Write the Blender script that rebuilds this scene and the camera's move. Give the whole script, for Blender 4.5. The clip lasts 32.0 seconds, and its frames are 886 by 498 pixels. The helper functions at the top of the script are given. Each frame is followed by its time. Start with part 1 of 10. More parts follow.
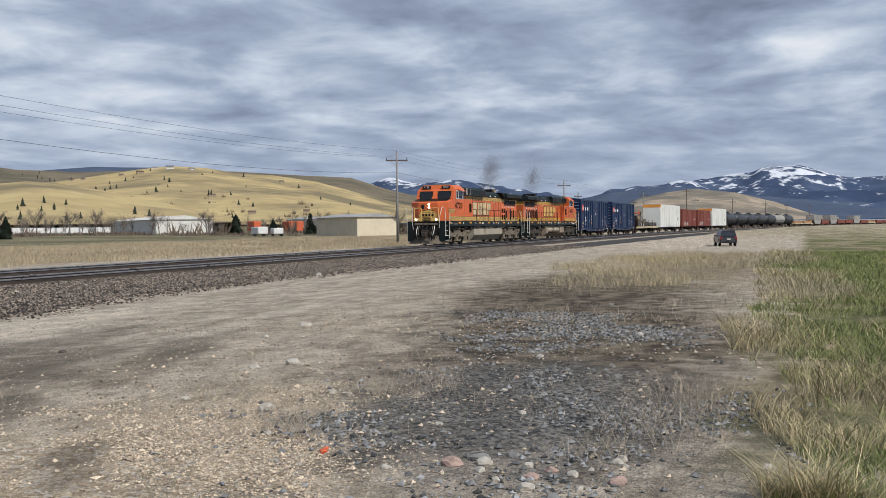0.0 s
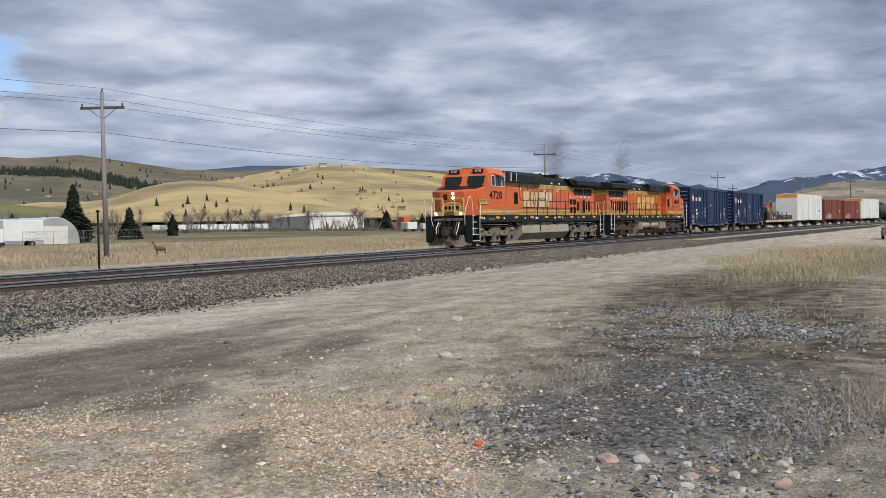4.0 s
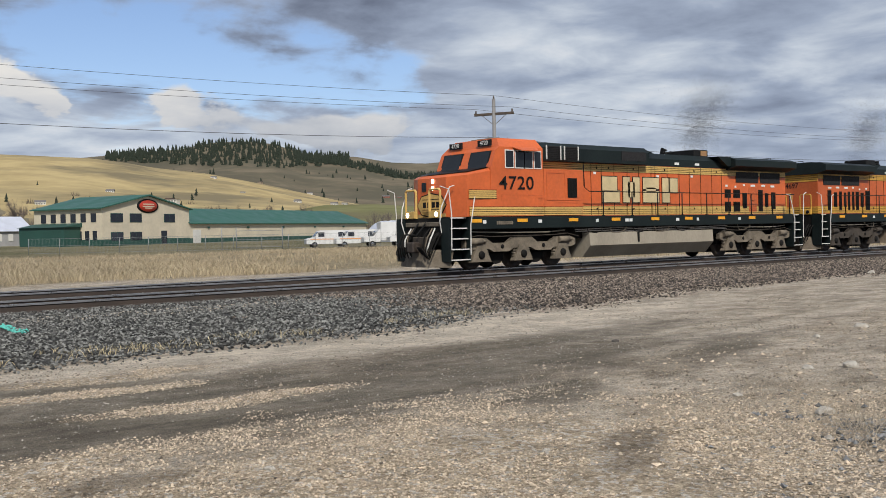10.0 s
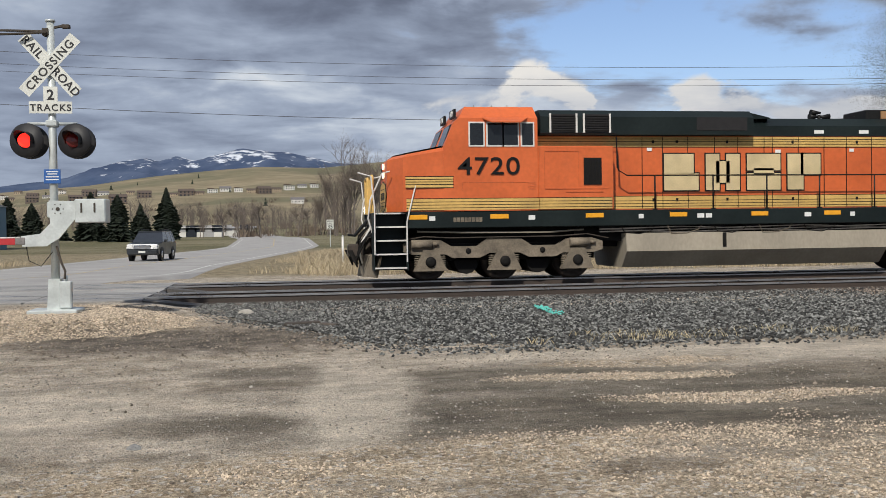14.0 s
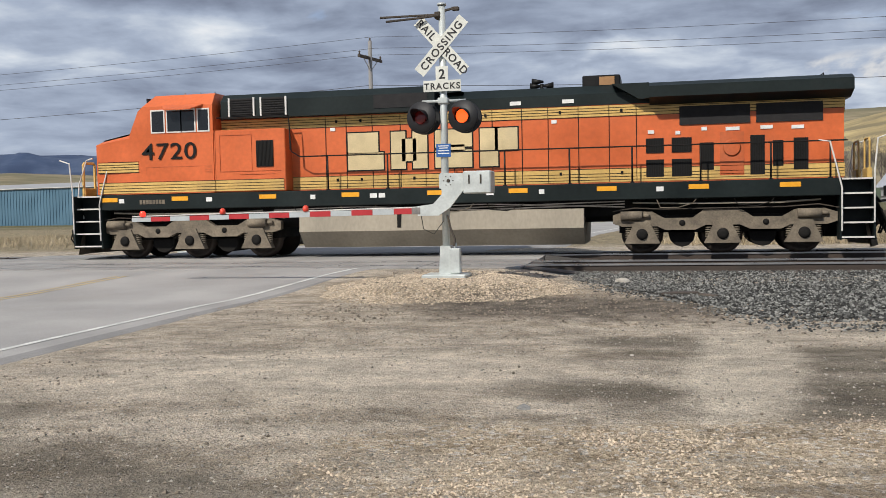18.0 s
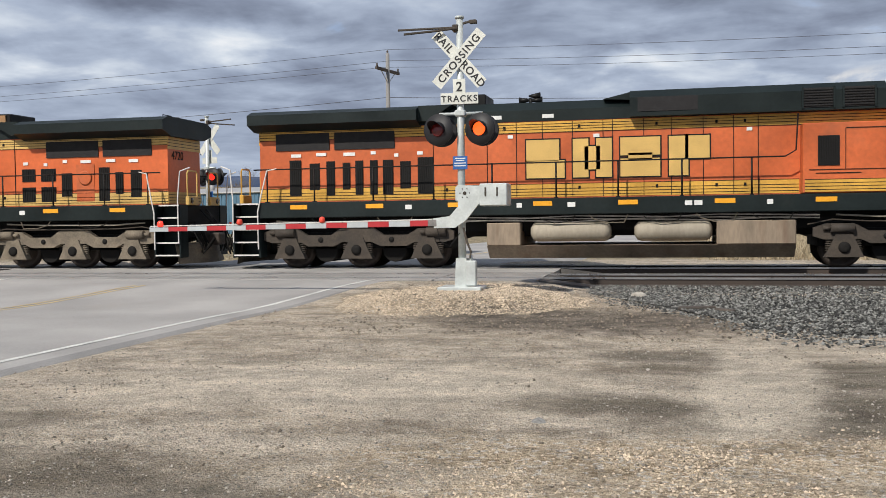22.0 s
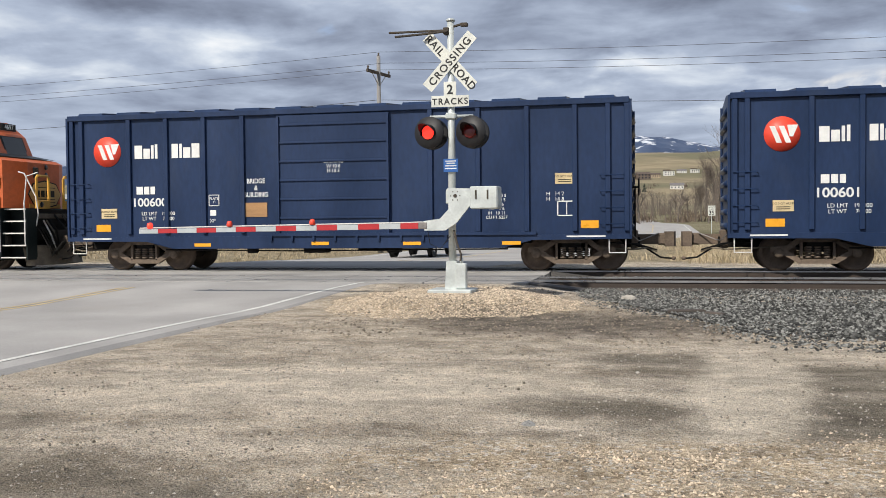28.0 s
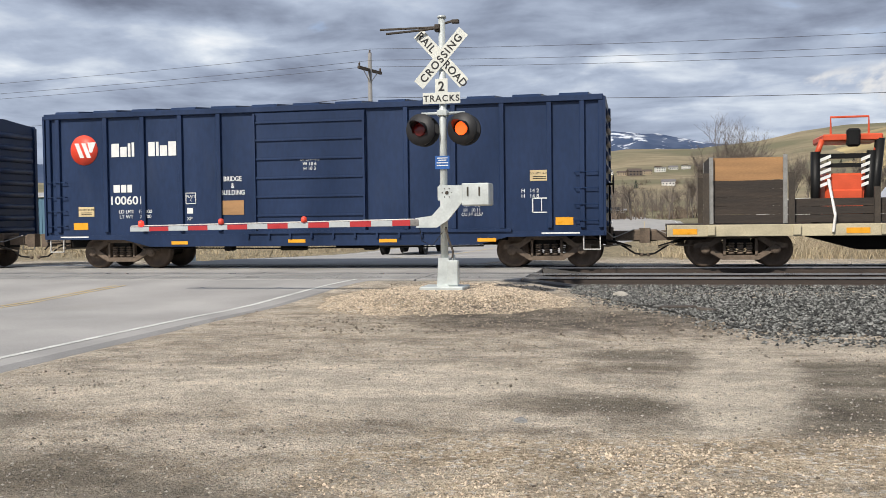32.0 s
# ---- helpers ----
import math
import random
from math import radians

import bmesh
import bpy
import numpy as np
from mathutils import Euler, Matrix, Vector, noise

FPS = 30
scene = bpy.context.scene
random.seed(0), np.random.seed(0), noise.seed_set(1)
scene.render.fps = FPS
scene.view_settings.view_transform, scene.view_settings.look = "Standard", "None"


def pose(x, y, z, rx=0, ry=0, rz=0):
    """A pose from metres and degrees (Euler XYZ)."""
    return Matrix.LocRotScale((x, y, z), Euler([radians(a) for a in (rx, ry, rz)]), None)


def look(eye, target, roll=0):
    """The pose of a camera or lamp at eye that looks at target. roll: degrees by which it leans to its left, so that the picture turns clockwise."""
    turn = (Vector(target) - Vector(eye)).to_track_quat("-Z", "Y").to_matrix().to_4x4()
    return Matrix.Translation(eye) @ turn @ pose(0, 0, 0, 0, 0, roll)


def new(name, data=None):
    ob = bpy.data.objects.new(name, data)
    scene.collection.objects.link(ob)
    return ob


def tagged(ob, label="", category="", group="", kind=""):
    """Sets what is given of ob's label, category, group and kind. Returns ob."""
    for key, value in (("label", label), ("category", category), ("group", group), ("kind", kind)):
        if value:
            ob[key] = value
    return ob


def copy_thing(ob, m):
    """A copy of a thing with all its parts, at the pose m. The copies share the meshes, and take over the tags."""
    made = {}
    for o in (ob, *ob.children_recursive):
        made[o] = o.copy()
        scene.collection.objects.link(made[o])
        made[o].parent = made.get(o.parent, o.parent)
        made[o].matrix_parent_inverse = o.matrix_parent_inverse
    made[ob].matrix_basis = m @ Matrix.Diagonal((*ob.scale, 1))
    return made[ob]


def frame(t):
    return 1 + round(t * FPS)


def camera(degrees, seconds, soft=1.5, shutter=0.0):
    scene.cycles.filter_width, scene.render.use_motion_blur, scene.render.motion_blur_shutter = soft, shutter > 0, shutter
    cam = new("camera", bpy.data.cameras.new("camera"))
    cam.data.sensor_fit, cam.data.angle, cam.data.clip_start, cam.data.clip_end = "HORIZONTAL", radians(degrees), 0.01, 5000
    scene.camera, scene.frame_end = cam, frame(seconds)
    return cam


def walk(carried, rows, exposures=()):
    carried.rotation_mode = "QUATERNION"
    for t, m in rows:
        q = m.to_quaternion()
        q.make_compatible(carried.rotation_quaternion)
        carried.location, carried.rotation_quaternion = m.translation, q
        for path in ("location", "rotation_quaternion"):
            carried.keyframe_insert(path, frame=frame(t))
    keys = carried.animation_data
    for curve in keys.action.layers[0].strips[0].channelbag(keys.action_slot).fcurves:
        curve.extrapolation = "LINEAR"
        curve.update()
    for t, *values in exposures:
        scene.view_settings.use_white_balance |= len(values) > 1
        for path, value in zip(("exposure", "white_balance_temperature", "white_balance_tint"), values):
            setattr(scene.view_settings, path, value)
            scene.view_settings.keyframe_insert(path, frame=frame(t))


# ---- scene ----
# ---- camera: hand-held, turning on the spot ----
cam = camera(48.66, 32.0, soft=0.8)
PATH = [
    (0, pose(0.259, 0.097, 1.6, 88.74, 0.77, -69.51)),
    (0.5, pose(0.258, 0.100, 1.6, 88.66, 0.82, -68.73)),
    (1, pose(0.256, 0.105, 1.6, 88.59, 1.02, -67.76)),
    (1.5, pose(0.254, 0.111, 1.6, 88.80, 1.15, -66.44)),
    (2, pose(0.251, 0.116, 1.6, 88.77, 1.30, -65.27)),
    (2.5, pose(0.250, 0.118, 1.6, 88.44, 1.28, -64.70)),
    (3, pose(0.248, 0.122, 1.6, 88.45, 1.27, -63.82)),
    (3.5, pose(0.245, 0.128, 1.6, 88.54, 1.18, -62.37)),
    (5.5, pose(0.229, 0.155, 1.6, 88.59, 1.07, -55.99)),
    (6, pose(0.224, 0.163, 1.6, 88.64, 0.89, -53.98)),
    (6.5, pose(0.219, 0.168, 1.6, 88.68, 0.65, -52.49)),
    (7, pose(0.216, 0.173, 1.6, 88.83, 0.52, -51.25)),
    (7.5, pose(0.211, 0.179, 1.6, 88.78, 0.93, -49.71)),
    (8, pose(0.205, 0.186, 1.6, 88.67, 1.39, -47.71)),
    (8.5, pose(0.198, 0.194, 1.6, 88.76, 1.51, -45.57)),
    (9, pose(0.190, 0.202, 1.6, 88.88, 1.65, -43.25)),
    (9.5, pose(0.181, 0.209, 1.6, 88.85, 1.50, -40.92)),
    (10, pose(0.174, 0.215, 1.6, 89.00, 1.20, -38.89)),
    (10.5, pose(0.166, 0.221, 1.6, 89.02, 1.07, -36.84)),
    (11, pose(0.158, 0.227, 1.6, 88.93, 1.24, -34.87)),
    (11.5, pose(0.146, 0.235, 1.6, 88.79, 1.40, -31.94)),
    (12, pose(0.126, 0.246, 1.6, 88.82, 1.20, -27.07)),
    (12.5, pose(0.104, 0.257, 1.6, 88.73, 0.87, -21.97)),
    (13, pose(0.082, 0.264, 1.6, 88.68, 0.60, -17.29)),
    (13.5, pose(0.063, 0.269, 1.6, 88.85, 0.63, -13.27)),
    (14, pose(0.045, 0.273, 1.6, 88.92, 0.79, -9.31)),
    (14.5, pose(0.027, 0.275, 1.6, 88.80, 0.99, -5.56)),
    (15, pose(0.007, 0.277, 1.6, 88.69, 1.37, -1.36)),
    (15.5, pose(-0.015, 0.276, 1.6, 88.46, 1.32, 3.09)),
    (17.5, pose(-0.055, 0.271, 1.6, 87.68, 1.31, 11.55)),
    (18, pose(-0.058, 0.270, 1.6, 87.48, 1.17, 12.15)),
    (18.5, pose(-0.062, 0.270, 1.6, 87.79, 0.60, 13.05)),
    (19, pose(-0.064, 0.269, 1.6, 88.17, 0.39, 13.32)),
    (19.5, pose(-0.064, 0.269, 1.6, 88.26, 0.34, 13.45)),
    (20, pose(-0.066, 0.269, 1.6, 88.09, 0.35, 13.75)),
    (20.5, pose(-0.066, 0.269, 1.6, 87.96, 0.44, 13.86)),
    (21, pose(-0.066, 0.269, 1.6, 87.96, 0.54, 13.70)),
    (21.5, pose(-0.065, 0.269, 1.6, 88.04, 0.65, 13.51)),
    (22, pose(-0.063, 0.269, 1.6, 88.21, 0.71, 13.08)),
    (22.5, pose(-0.061, 0.270, 1.6, 88.41, 0.84, 12.80)),
    (23, pose(-0.061, 0.270, 1.6, 88.50, 0.81, 12.79)),
    (23.5, pose(-0.060, 0.270, 1.6, 88.70, 0.55, 12.57)),
    (24, pose(-0.058, 0.270, 1.6, 89.02, 0.31, 12.15)),
    (24.5, pose(-0.056, 0.271, 1.6, 89.30, 0.08, 11.77)),
    (25, pose(-0.055, 0.271, 1.6, 89.16, -0.07, 11.37)),
    (25.5, pose(-0.055, 0.271, 1.6, 88.89, -0.15, 11.41)),
    (27.5, pose(-0.059, 0.270, 1.6, 88.49, 0.35, 12.30)),
    (28, pose(-0.060, 0.270, 1.6, 88.36, 0.54, 12.53)),
    (28.5, pose(-0.061, 0.270, 1.6, 88.38, 0.74, 12.73)),
    (29, pose(-0.061, 0.270, 1.6, 88.39, 0.76, 12.70)),
    (29.5, pose(-0.060, 0.270, 1.6, 88.27, 0.77, 12.57)),
    (30, pose(-0.060, 0.270, 1.6, 88.12, 0.72, 12.43)),
    (30.5, pose(-0.059, 0.270, 1.6, 88.20, 0.66, 12.30)),
    (31, pose(-0.059, 0.270, 1.6, 88.30, 0.67, 12.24)),
    (31.5, pose(-0.058, 0.270, 1.6, 88.28, 0.85, 12.18)),
    (32, pose(-0.058, 0.271, 1.6, 88.18, 0.71, 12.06)),
]
walk(cam, PATH, exposures=[(0, -0.13, 6220, 10), (6, -0.15, 6280, 10), (10, -0.19, 6380, 10), (14, -0.15, 6450, 10), (18, -0.02, 6480, 10), (23, 0.07, 6500, 10), (28, 0.16, 6550, 10), (32, 0.16, 6550, 10)])

# ---- light ----
world = bpy.data.worlds.new("sky")
scene.world = world
world.use_nodes = True
WN, WL = world.node_tree.nodes, world.node_tree.links
WN.clear()


def wnode(kind, **values):
    n = WN.new(kind)
    for k, v in values.items():
        n.inputs[k.replace("_", " ")].default_value = v
    return n


def wmath(op, a, b=None):
    n = WN.new("ShaderNodeMath")
    n.operation = op
    for i, v in enumerate((a, b)):
        if v is None:
            continue
        if isinstance(v, (int, float)):
            n.inputs[i].default_value = v
        else:
            WL.new(v, n.inputs[i])
    return n.outputs[0]


def wramp(fac, stops):
    n = WN.new("ShaderNodeValToRGB")
    els = n.color_ramp.elements
    els[0].position, els[0].color = stops[0][0], (*stops[0][1], 1)
    els[1].position, els[1].color = stops[-1][0], (*stops[-1][1], 1)
    for p, c in stops[1:-1]:
        els.new(p).color = (*c, 1)
    WL.new(fac, n.inputs[0])
    return n.outputs[0]


SUN_AZ, SUN_EL = 205.0, 43.0      # degrees clockwise from +y; elevation
wt = WN.new("ShaderNodeTexCoord")
sky = WN.new("ShaderNodeTexSky")
sky.sky_type, sky.sun_disc = "NISHITA", False
sky.sun_elevation, sky.sun_rotation = radians(SUN_EL), radians(SUN_AZ)
sep = WN.new("ShaderNodeSeparateXYZ")
WL.new(wt.outputs["Generated"], sep.inputs[0])
# cloud layer: directions laid out on a flat ceiling, so that the clouds crowd towards the horizon
zz = wmath("ADD", wmath("MAXIMUM", sep.outputs[2], 0.0), 0.13)
flat = WN.new("ShaderNodeCombineXYZ")
WL.new(wmath("DIVIDE", sep.outputs[0], zz), flat.inputs[0])
WL.new(wmath("DIVIDE", sep.outputs[1], zz), flat.inputs[1])
big = wnode("ShaderNodeTexNoise", Scale=0.7, Detail=4.0, Roughness=0.5, Distortion=0.2)
fine = wnode("ShaderNodeTexNoise", Scale=2.5, Detail=12.0, Roughness=0.53, Distortion=0.25)
for n, off in ((big, (3.1, 7.7, 0)), (fine, (1.3, 0.4, 0))):
    mp = WN.new("ShaderNodeMapping")
    mp.inputs["Location"].default_value = off
    WL.new(flat.outputs[0], mp.inputs[0])
    WL.new(mp.outputs[0], n.inputs["Vector"])
# bearing (degrees clockwise from +y) and elevation of every direction, with ragged edges
azim = wmath("MULTIPLY", wmath("ARCTAN2", sep.outputs[0], sep.outputs[1]), 57.2958)
elev = wmath("MULTIPLY", wmath("ARCSINE", sep.outputs[2]), 57.2958)
dome = WN.new("ShaderNodeCombineXYZ")
WL.new(azim, dome.inputs[0])
WL.new(wmath("MULTIPLY", elev, 1.7), dome.inputs[1])
puff = wnode("ShaderNodeTexNoise", Scale=0.17, Detail=9.0, Roughness=0.55, Distortion=0.3)
rag = wnode("ShaderNodeTexNoise", Scale=0.11, Detail=6.0, Roughness=0.6)
for n, off in ((puff, (0, 0, 2)), (rag, (40, 11, 7))):
    mp = WN.new("ShaderNodeMapping")
    mp.inputs["Location"].default_value = off
    WL.new(dome.outputs[0], mp.inputs[0])
    WL.new(mp.outputs[0], n.inputs["Vector"])
azim = wmath("ADD", azim, wmath("MULTIPLY", wmath("SUBTRACT", rag.outputs[0], 0.5), 14.0))
elev_r = wmath("ADD", elev, wmath("MULTIPLY", wmath("SUBTRACT", puff.outputs[0], 0.5), 5.0))


def lobes(rows):
    """Soft masses of cloud: bearing, elevation, half widths and weight of each, added up."""
    total = None
    for a, e, wa, we, k in rows:
        u = wmath("DIVIDE", wmath("SUBTRACT", azim, a), wa)
        v = wmath("DIVIDE", wmath("SUBTRACT", elev_r, e), we)
        q = wmath("ADD", wmath("MULTIPLY", u, u), wmath("MULTIPLY", v, v))
        g = wmath("MULTIPLY", wmath("EXPONENT", wmath("MULTIPLY", q, -1.0)), k)
        total = g if total is None else wmath("ADD", total, g)
    return total


def grade(v, lo, hi):
    n = WN.new("ShaderNodeMapRange")
    n.interpolation_type = "SMOOTHSTEP"
    n.inputs[1].default_value, n.inputs[2].default_value = lo, hi
    WL.new(v, n.inputs[0])
    return n.outputs[0]


def blend(fac, a, c):
    n = WN.new("ShaderNodeMix")
    n.data_type = "RGBA"
    for i, v in ((0, fac), (6, a), (7, c)):
        WL.new(v, n.inputs[i])
    return n.outputs[2]


CLOUD = [(0.0, (0.90, 0.91, 0.92)), (0.2, (0.64, 0.70, 0.78)), (0.42, (0.40, 0.465, 0.585)), (0.6, (0.285, 0.335, 0.44)), (0.8, (0.175, 0.205, 0.28)), (1.0, (0.10, 0.118, 0.165))]
tone = wmath("ADD", wmath("MULTIPLY", wmath("SUBTRACT", fine.outputs[0], 0.5), 1.15), wmath("MULTIPLY", wmath("SUBTRACT", big.outputs[0], 0.5), 0.35))
tone = wmath("MULTIPLY", tone, wmath("ADD", 0.45, wmath("MULTIPLY", grade(elev, 1.0, 8.0), 0.6)))
tone = wmath("ADD", tone, wmath("ADD", 0.42, wmath("MULTIPLY", wmath("MAXIMUM", wmath("SUBTRACT", sep.outputs[2], 0.2), 0.0), 0.25)))
# heavy cloud to the north, a paler deck to the east
tone = wmath("ADD", tone, lobes(((7, 12.0, 8, 2.3, 0.26), (3, 14.5, 15, 3.0, 0.14), (32, 12.3, 4, 1.6, 0.34), (-31, 13.2, 8, 2.0, 0.28), (83, 11, 5, 1.5, 0.10), (68, 14.5, 25, 3.0, 0.08), (-14, 9, 14, 6.0, 0.20), (-20, 8, 8, 3.0, 0.06))))
tone = wmath("SUBTRACT", tone, lobes(((-2.5, 8.6, 3.0, 0.8, 0.24), (-23, 10.6, 3.5, 1.3, 0.26), (-33, 8.5, 6, 1.0, 0.16), (2, 7.3, 4, 0.9, 0.18), (89, 8.5, 5, 2.2, 0.22), (73, 7.8, 6, 0.8, 0.14), (46, 8, 9, 3.5, 0.16), (20, 4.5, 16, 2.5, 0.18), (12, 13.8, 4, 0.9, 0.3))))
deck = wramp(tone, CLOUD)
# the gap of open sky to the north-east
gap = lobes(((21, 10.5, 8.5, 3.6, 1.0), (35, 9.0, 4, 2.6, 0.75), (28, 8.0, 4, 2.5, 0.6), (-18, 10.8, 2.6, 0.9, 0.55), (84.5, 12.6, 2.5, 0.8, 0.5)))
gap = grade(wmath("ADD", gap, wmath("MULTIPLY", wmath("SUBTRACT", fine.outputs[0], 0.5), -1.7)), 0.32, 0.78)
gap = wmath("MULTIPLY", gap, grade(elev, 2.5, 6.0))
skydim = WN.new("ShaderNodeVectorMath")
skydim.operation = "MULTIPLY"
skydim.inputs[1].default_value = (0.125, 0.128, 0.145)
WL.new(sky.outputs[0], skydim.inputs[0])
open_sky = blend(gap, deck, skydim.outputs[0])
# heaped white clouds in the gap, grey below
heap = lobes(((25.5, 7.0, 2.8, 1.5, 1.0), (18.2, 7.0, 1.8, 1.1, 0.9), (14.5, 8.0, 3.0, 2.0, 1.0), (34.5, 6.0, 4, 1.5, 0.9), (9, 7.0, 3, 1.2, 0.6), (30, 5.2, 4, 1.0, 0.8)))
heap = grade(wmath("ADD", heap, wmath("MULTIPLY", wmath("SUBTRACT", puff.outputs[0], 0.5), 1.5)), 0.40, 0.62)
side = wmath("ADD", wmath("MULTIPLY", wmath("SUBTRACT", 8.3, elev_r), 0.10), wmath("MULTIPLY", wmath("SUBTRACT", fine.outputs[0], 0.45), 0.5))
heaped = wramp(side, [(0.0, (0.90, 0.87, 0.82)), (0.2, (0.68, 0.69, 0.71)), (0.45, (0.42, 0.46, 0.53))])
heavens = blend(heap, open_sky, heaped)
bg = wnode("ShaderNodeBackground", Strength=1.0)
wo = WN.new("ShaderNodeOutputWorld")
WL.new(heavens, bg.inputs[0])
WL.new(bg.outputs[0], wo.inputs[0])

sun_data = bpy.data.lights.new("sun", "SUN")
sun_data.energy, sun_data.angle, sun_data.color = 4.3, radians(1.2), (1.0, 0.94, 0.85)
sun = new("sun", sun_data)
_a = radians(SUN_AZ)
sun.matrix_world = look((0, 0, 60), (-40 * math.sin(_a), -40 * math.cos(_a), 60 - 40 * math.tan(radians(SUN_EL))))

# ---- materials ----
def material(name, color, rough=0.7, metal=0.0, vary=0.25, scale=3.0, grain=40.0, bump=0.15, dirt=None, dirt_amount=0.0,
             dirt_scale=1.2, coat=0.0, stretch=(1, 1, 1), world_space=False, emit=None, random=0.0, spec=0.5):
    """A procedural surface: base colour with broad stains, fine grain, an optional layer of dirt, and relief."""
    m = bpy.data.materials.new(name)
    m.use_nodes = True
    N, L = m.node_tree.nodes, m.node_tree.links
    b = N["Principled BSDF"]
    b.inputs["Roughness"].default_value, b.inputs["Metallic"].default_value = rough, metal
    b.inputs["Coat Weight"].default_value = coat
    b.inputs["Specular IOR Level"].default_value = spec
    if world_space:
        vec = N.new("ShaderNodeNewGeometry").outputs["Position"]
    else:
        vec = N.new("ShaderNodeTexCoord").outputs["Object"]
    mp = N.new("ShaderNodeMapping")
    mp.inputs["Scale"].default_value = stretch
    L.new(vec, mp.inputs[0])

    def tex(s, detail=4.0, off=0.0):
        n = N.new("ShaderNodeTexNoise")
        n.inputs["Scale"].default_value, n.inputs["Detail"].default_value = s, detail
        m2 = N.new("ShaderNodeMapping")
        m2.inputs["Location"].default_value = (off, off * 0.7, off * 1.3)
        L.new(mp.outputs[0], m2.inputs[0])
        L.new(m2.outputs[0], n.inputs["Vector"])
        return n.outputs[0]

    def rng(src, lo, hi, a=0.3, c=0.7):
        n = N.new("ShaderNodeMapRange")
        for k, v in zip((1, 2, 3, 4), (a, c, lo, hi)):
            n.inputs[k].default_value = v
        L.new(src, n.inputs[0])
        return n.outputs[0]

    def mul(a, c):
        n = N.new("ShaderNodeMath")
        n.operation = "MULTIPLY"
        L.new(a, n.inputs[0])
        if isinstance(c, float):
            n.inputs[1].default_value = c
        else:
            L.new(c, n.inputs[1])
        return n.outputs[0]

    broad, small = tex(scale), tex(grain, 3.0, 5.0)
    val = mul(rng(broad, 1 - vary, 1 + vary * 0.6), rng(small, 1 - vary * 0.5, 1 + vary * 0.4))
    if random:
        oi = N.new("ShaderNodeObjectInfo")
        val = mul(val, rng(oi.outputs["Random"], 1 - random, 1 + random, 0.0, 1.0))
    sc = N.new("ShaderNodeVectorMath")
    sc.operation = "SCALE"
    sc.inputs[0].default_value = color
    L.new(val, sc.inputs["Scale"])
    col = sc.outputs[0]
    if dirt:
        mx = N.new("ShaderNodeMix")
        mx.data_type = "RGBA"
        L.new(rng(tex(dirt_scale, 6.0, 11.0), 0.0, min(1.0, dirt_amount * 2), 0.62 - dirt_amount * 0.35, 0.85 - dirt_amount * 0.3), mx.inputs[0])
        L.new(col, mx.inputs[6])
        mx.inputs[7].default_value = (*dirt, 1)
        col = mx.outputs[2]
    L.new(col, b.inputs["Base Color"])
    L.new(rng(broad, max(0.02, rough - 0.1), min(1.0, rough + 0.1)), b.inputs["Roughness"])
    if bump:
        bp = N.new("ShaderNodeBump")
        bp.inputs["Strength"].default_value, bp.inputs["Distance"].default_value = bump, 0.02
        L.new(small, bp.inputs["Height"])
        L.new(bp.outputs[0], b.inputs["Normal"])
    if emit:
        b.inputs["Emission Color"].default_value, b.inputs["Emission Strength"].default_value = (*emit[:3], 1), emit[3]
    return m


DIRT = (0.16, 0.12, 0.08)
ORANGE = material("loco_orange", (0.60, 0.125, 0.032), 0.45, vary=0.16, scale=0.7, grain=9, bump=0.03, dirt=DIRT, dirt_amount=0.10, dirt_scale=0.7)
ORANGE_B = material("weathered_orange", (0.54, 0.115, 0.030), 0.5, vary=0.22, scale=0.7, grain=9, bump=0.03, dirt=DIRT, dirt_amount=0.16, dirt_scale=0.8)
GREEN = material("loco_dark_green", (0.010, 0.016, 0.016), 0.5, vary=0.3, scale=0.8, grain=10, bump=0.04, dirt=(0.03, 0.03, 0.027), dirt_amount=0.12, spec=0.22)
BLACK = material("black_paint", (0.010, 0.010, 0.010), 0.5, vary=0.3, scale=2, bump=0.03, spec=0.2)
YELLOW = material("loco_yellow", (0.62, 0.40, 0.12), 0.5, vary=0.2, scale=1.1, grain=12, bump=0.03, dirt=(0.28, 0.22, 0.14), dirt_amount=0.16)
YELLOW_B = material("deep_yellow", (0.62, 0.34, 0.05), 0.5, vary=0.2, scale=1.1, grain=12, bump=0.03, dirt=(0.2, 0.14, 0.07), dirt_amount=0.18)
CREAM = material("letter_cream", (0.60, 0.48, 0.27), 0.55, vary=0.2, scale=1.5, bump=0.03, dirt=(0.3, 0.26, 0.2), dirt_amount=0.18)
GOLD_LET = material("letter_gold", (0.62, 0.40, 0.12), 0.55, vary=0.15, scale=1.5, bump=0.03)
GRIME = material("truck_grime", (0.19, 0.157, 0.115), 0.85, vary=0.4, scale=2.2, grain=25, bump=0.4, dirt=(0.05, 0.042, 0.035), dirt_amount=0.3, dirt_scale=2.5)
GRIME_D = material("dark_truck_grime", (0.06, 0.048, 0.037), 0.85, vary=0.4, scale=2.2, grain=25, bump=0.4, dirt=(0.03, 0.026, 0.022), dirt_amount=0.3, dirt_scale=2.5)
UNDER = material("underframe_black", (0.011, 0.010, 0.009), 0.75, vary=0.4, scale=3, bump=0.2, spec=0.2)
TANK_TAN = material("tank_tan", (0.33, 0.29, 0.225), 0.72, vary=0.18, scale=0.9, grain=14, bump=0.08, dirt=(0.10, 0.085, 0.065), dirt_amount=0.2, dirt_scale=0.8, stretch=(1, 1, 0.5))
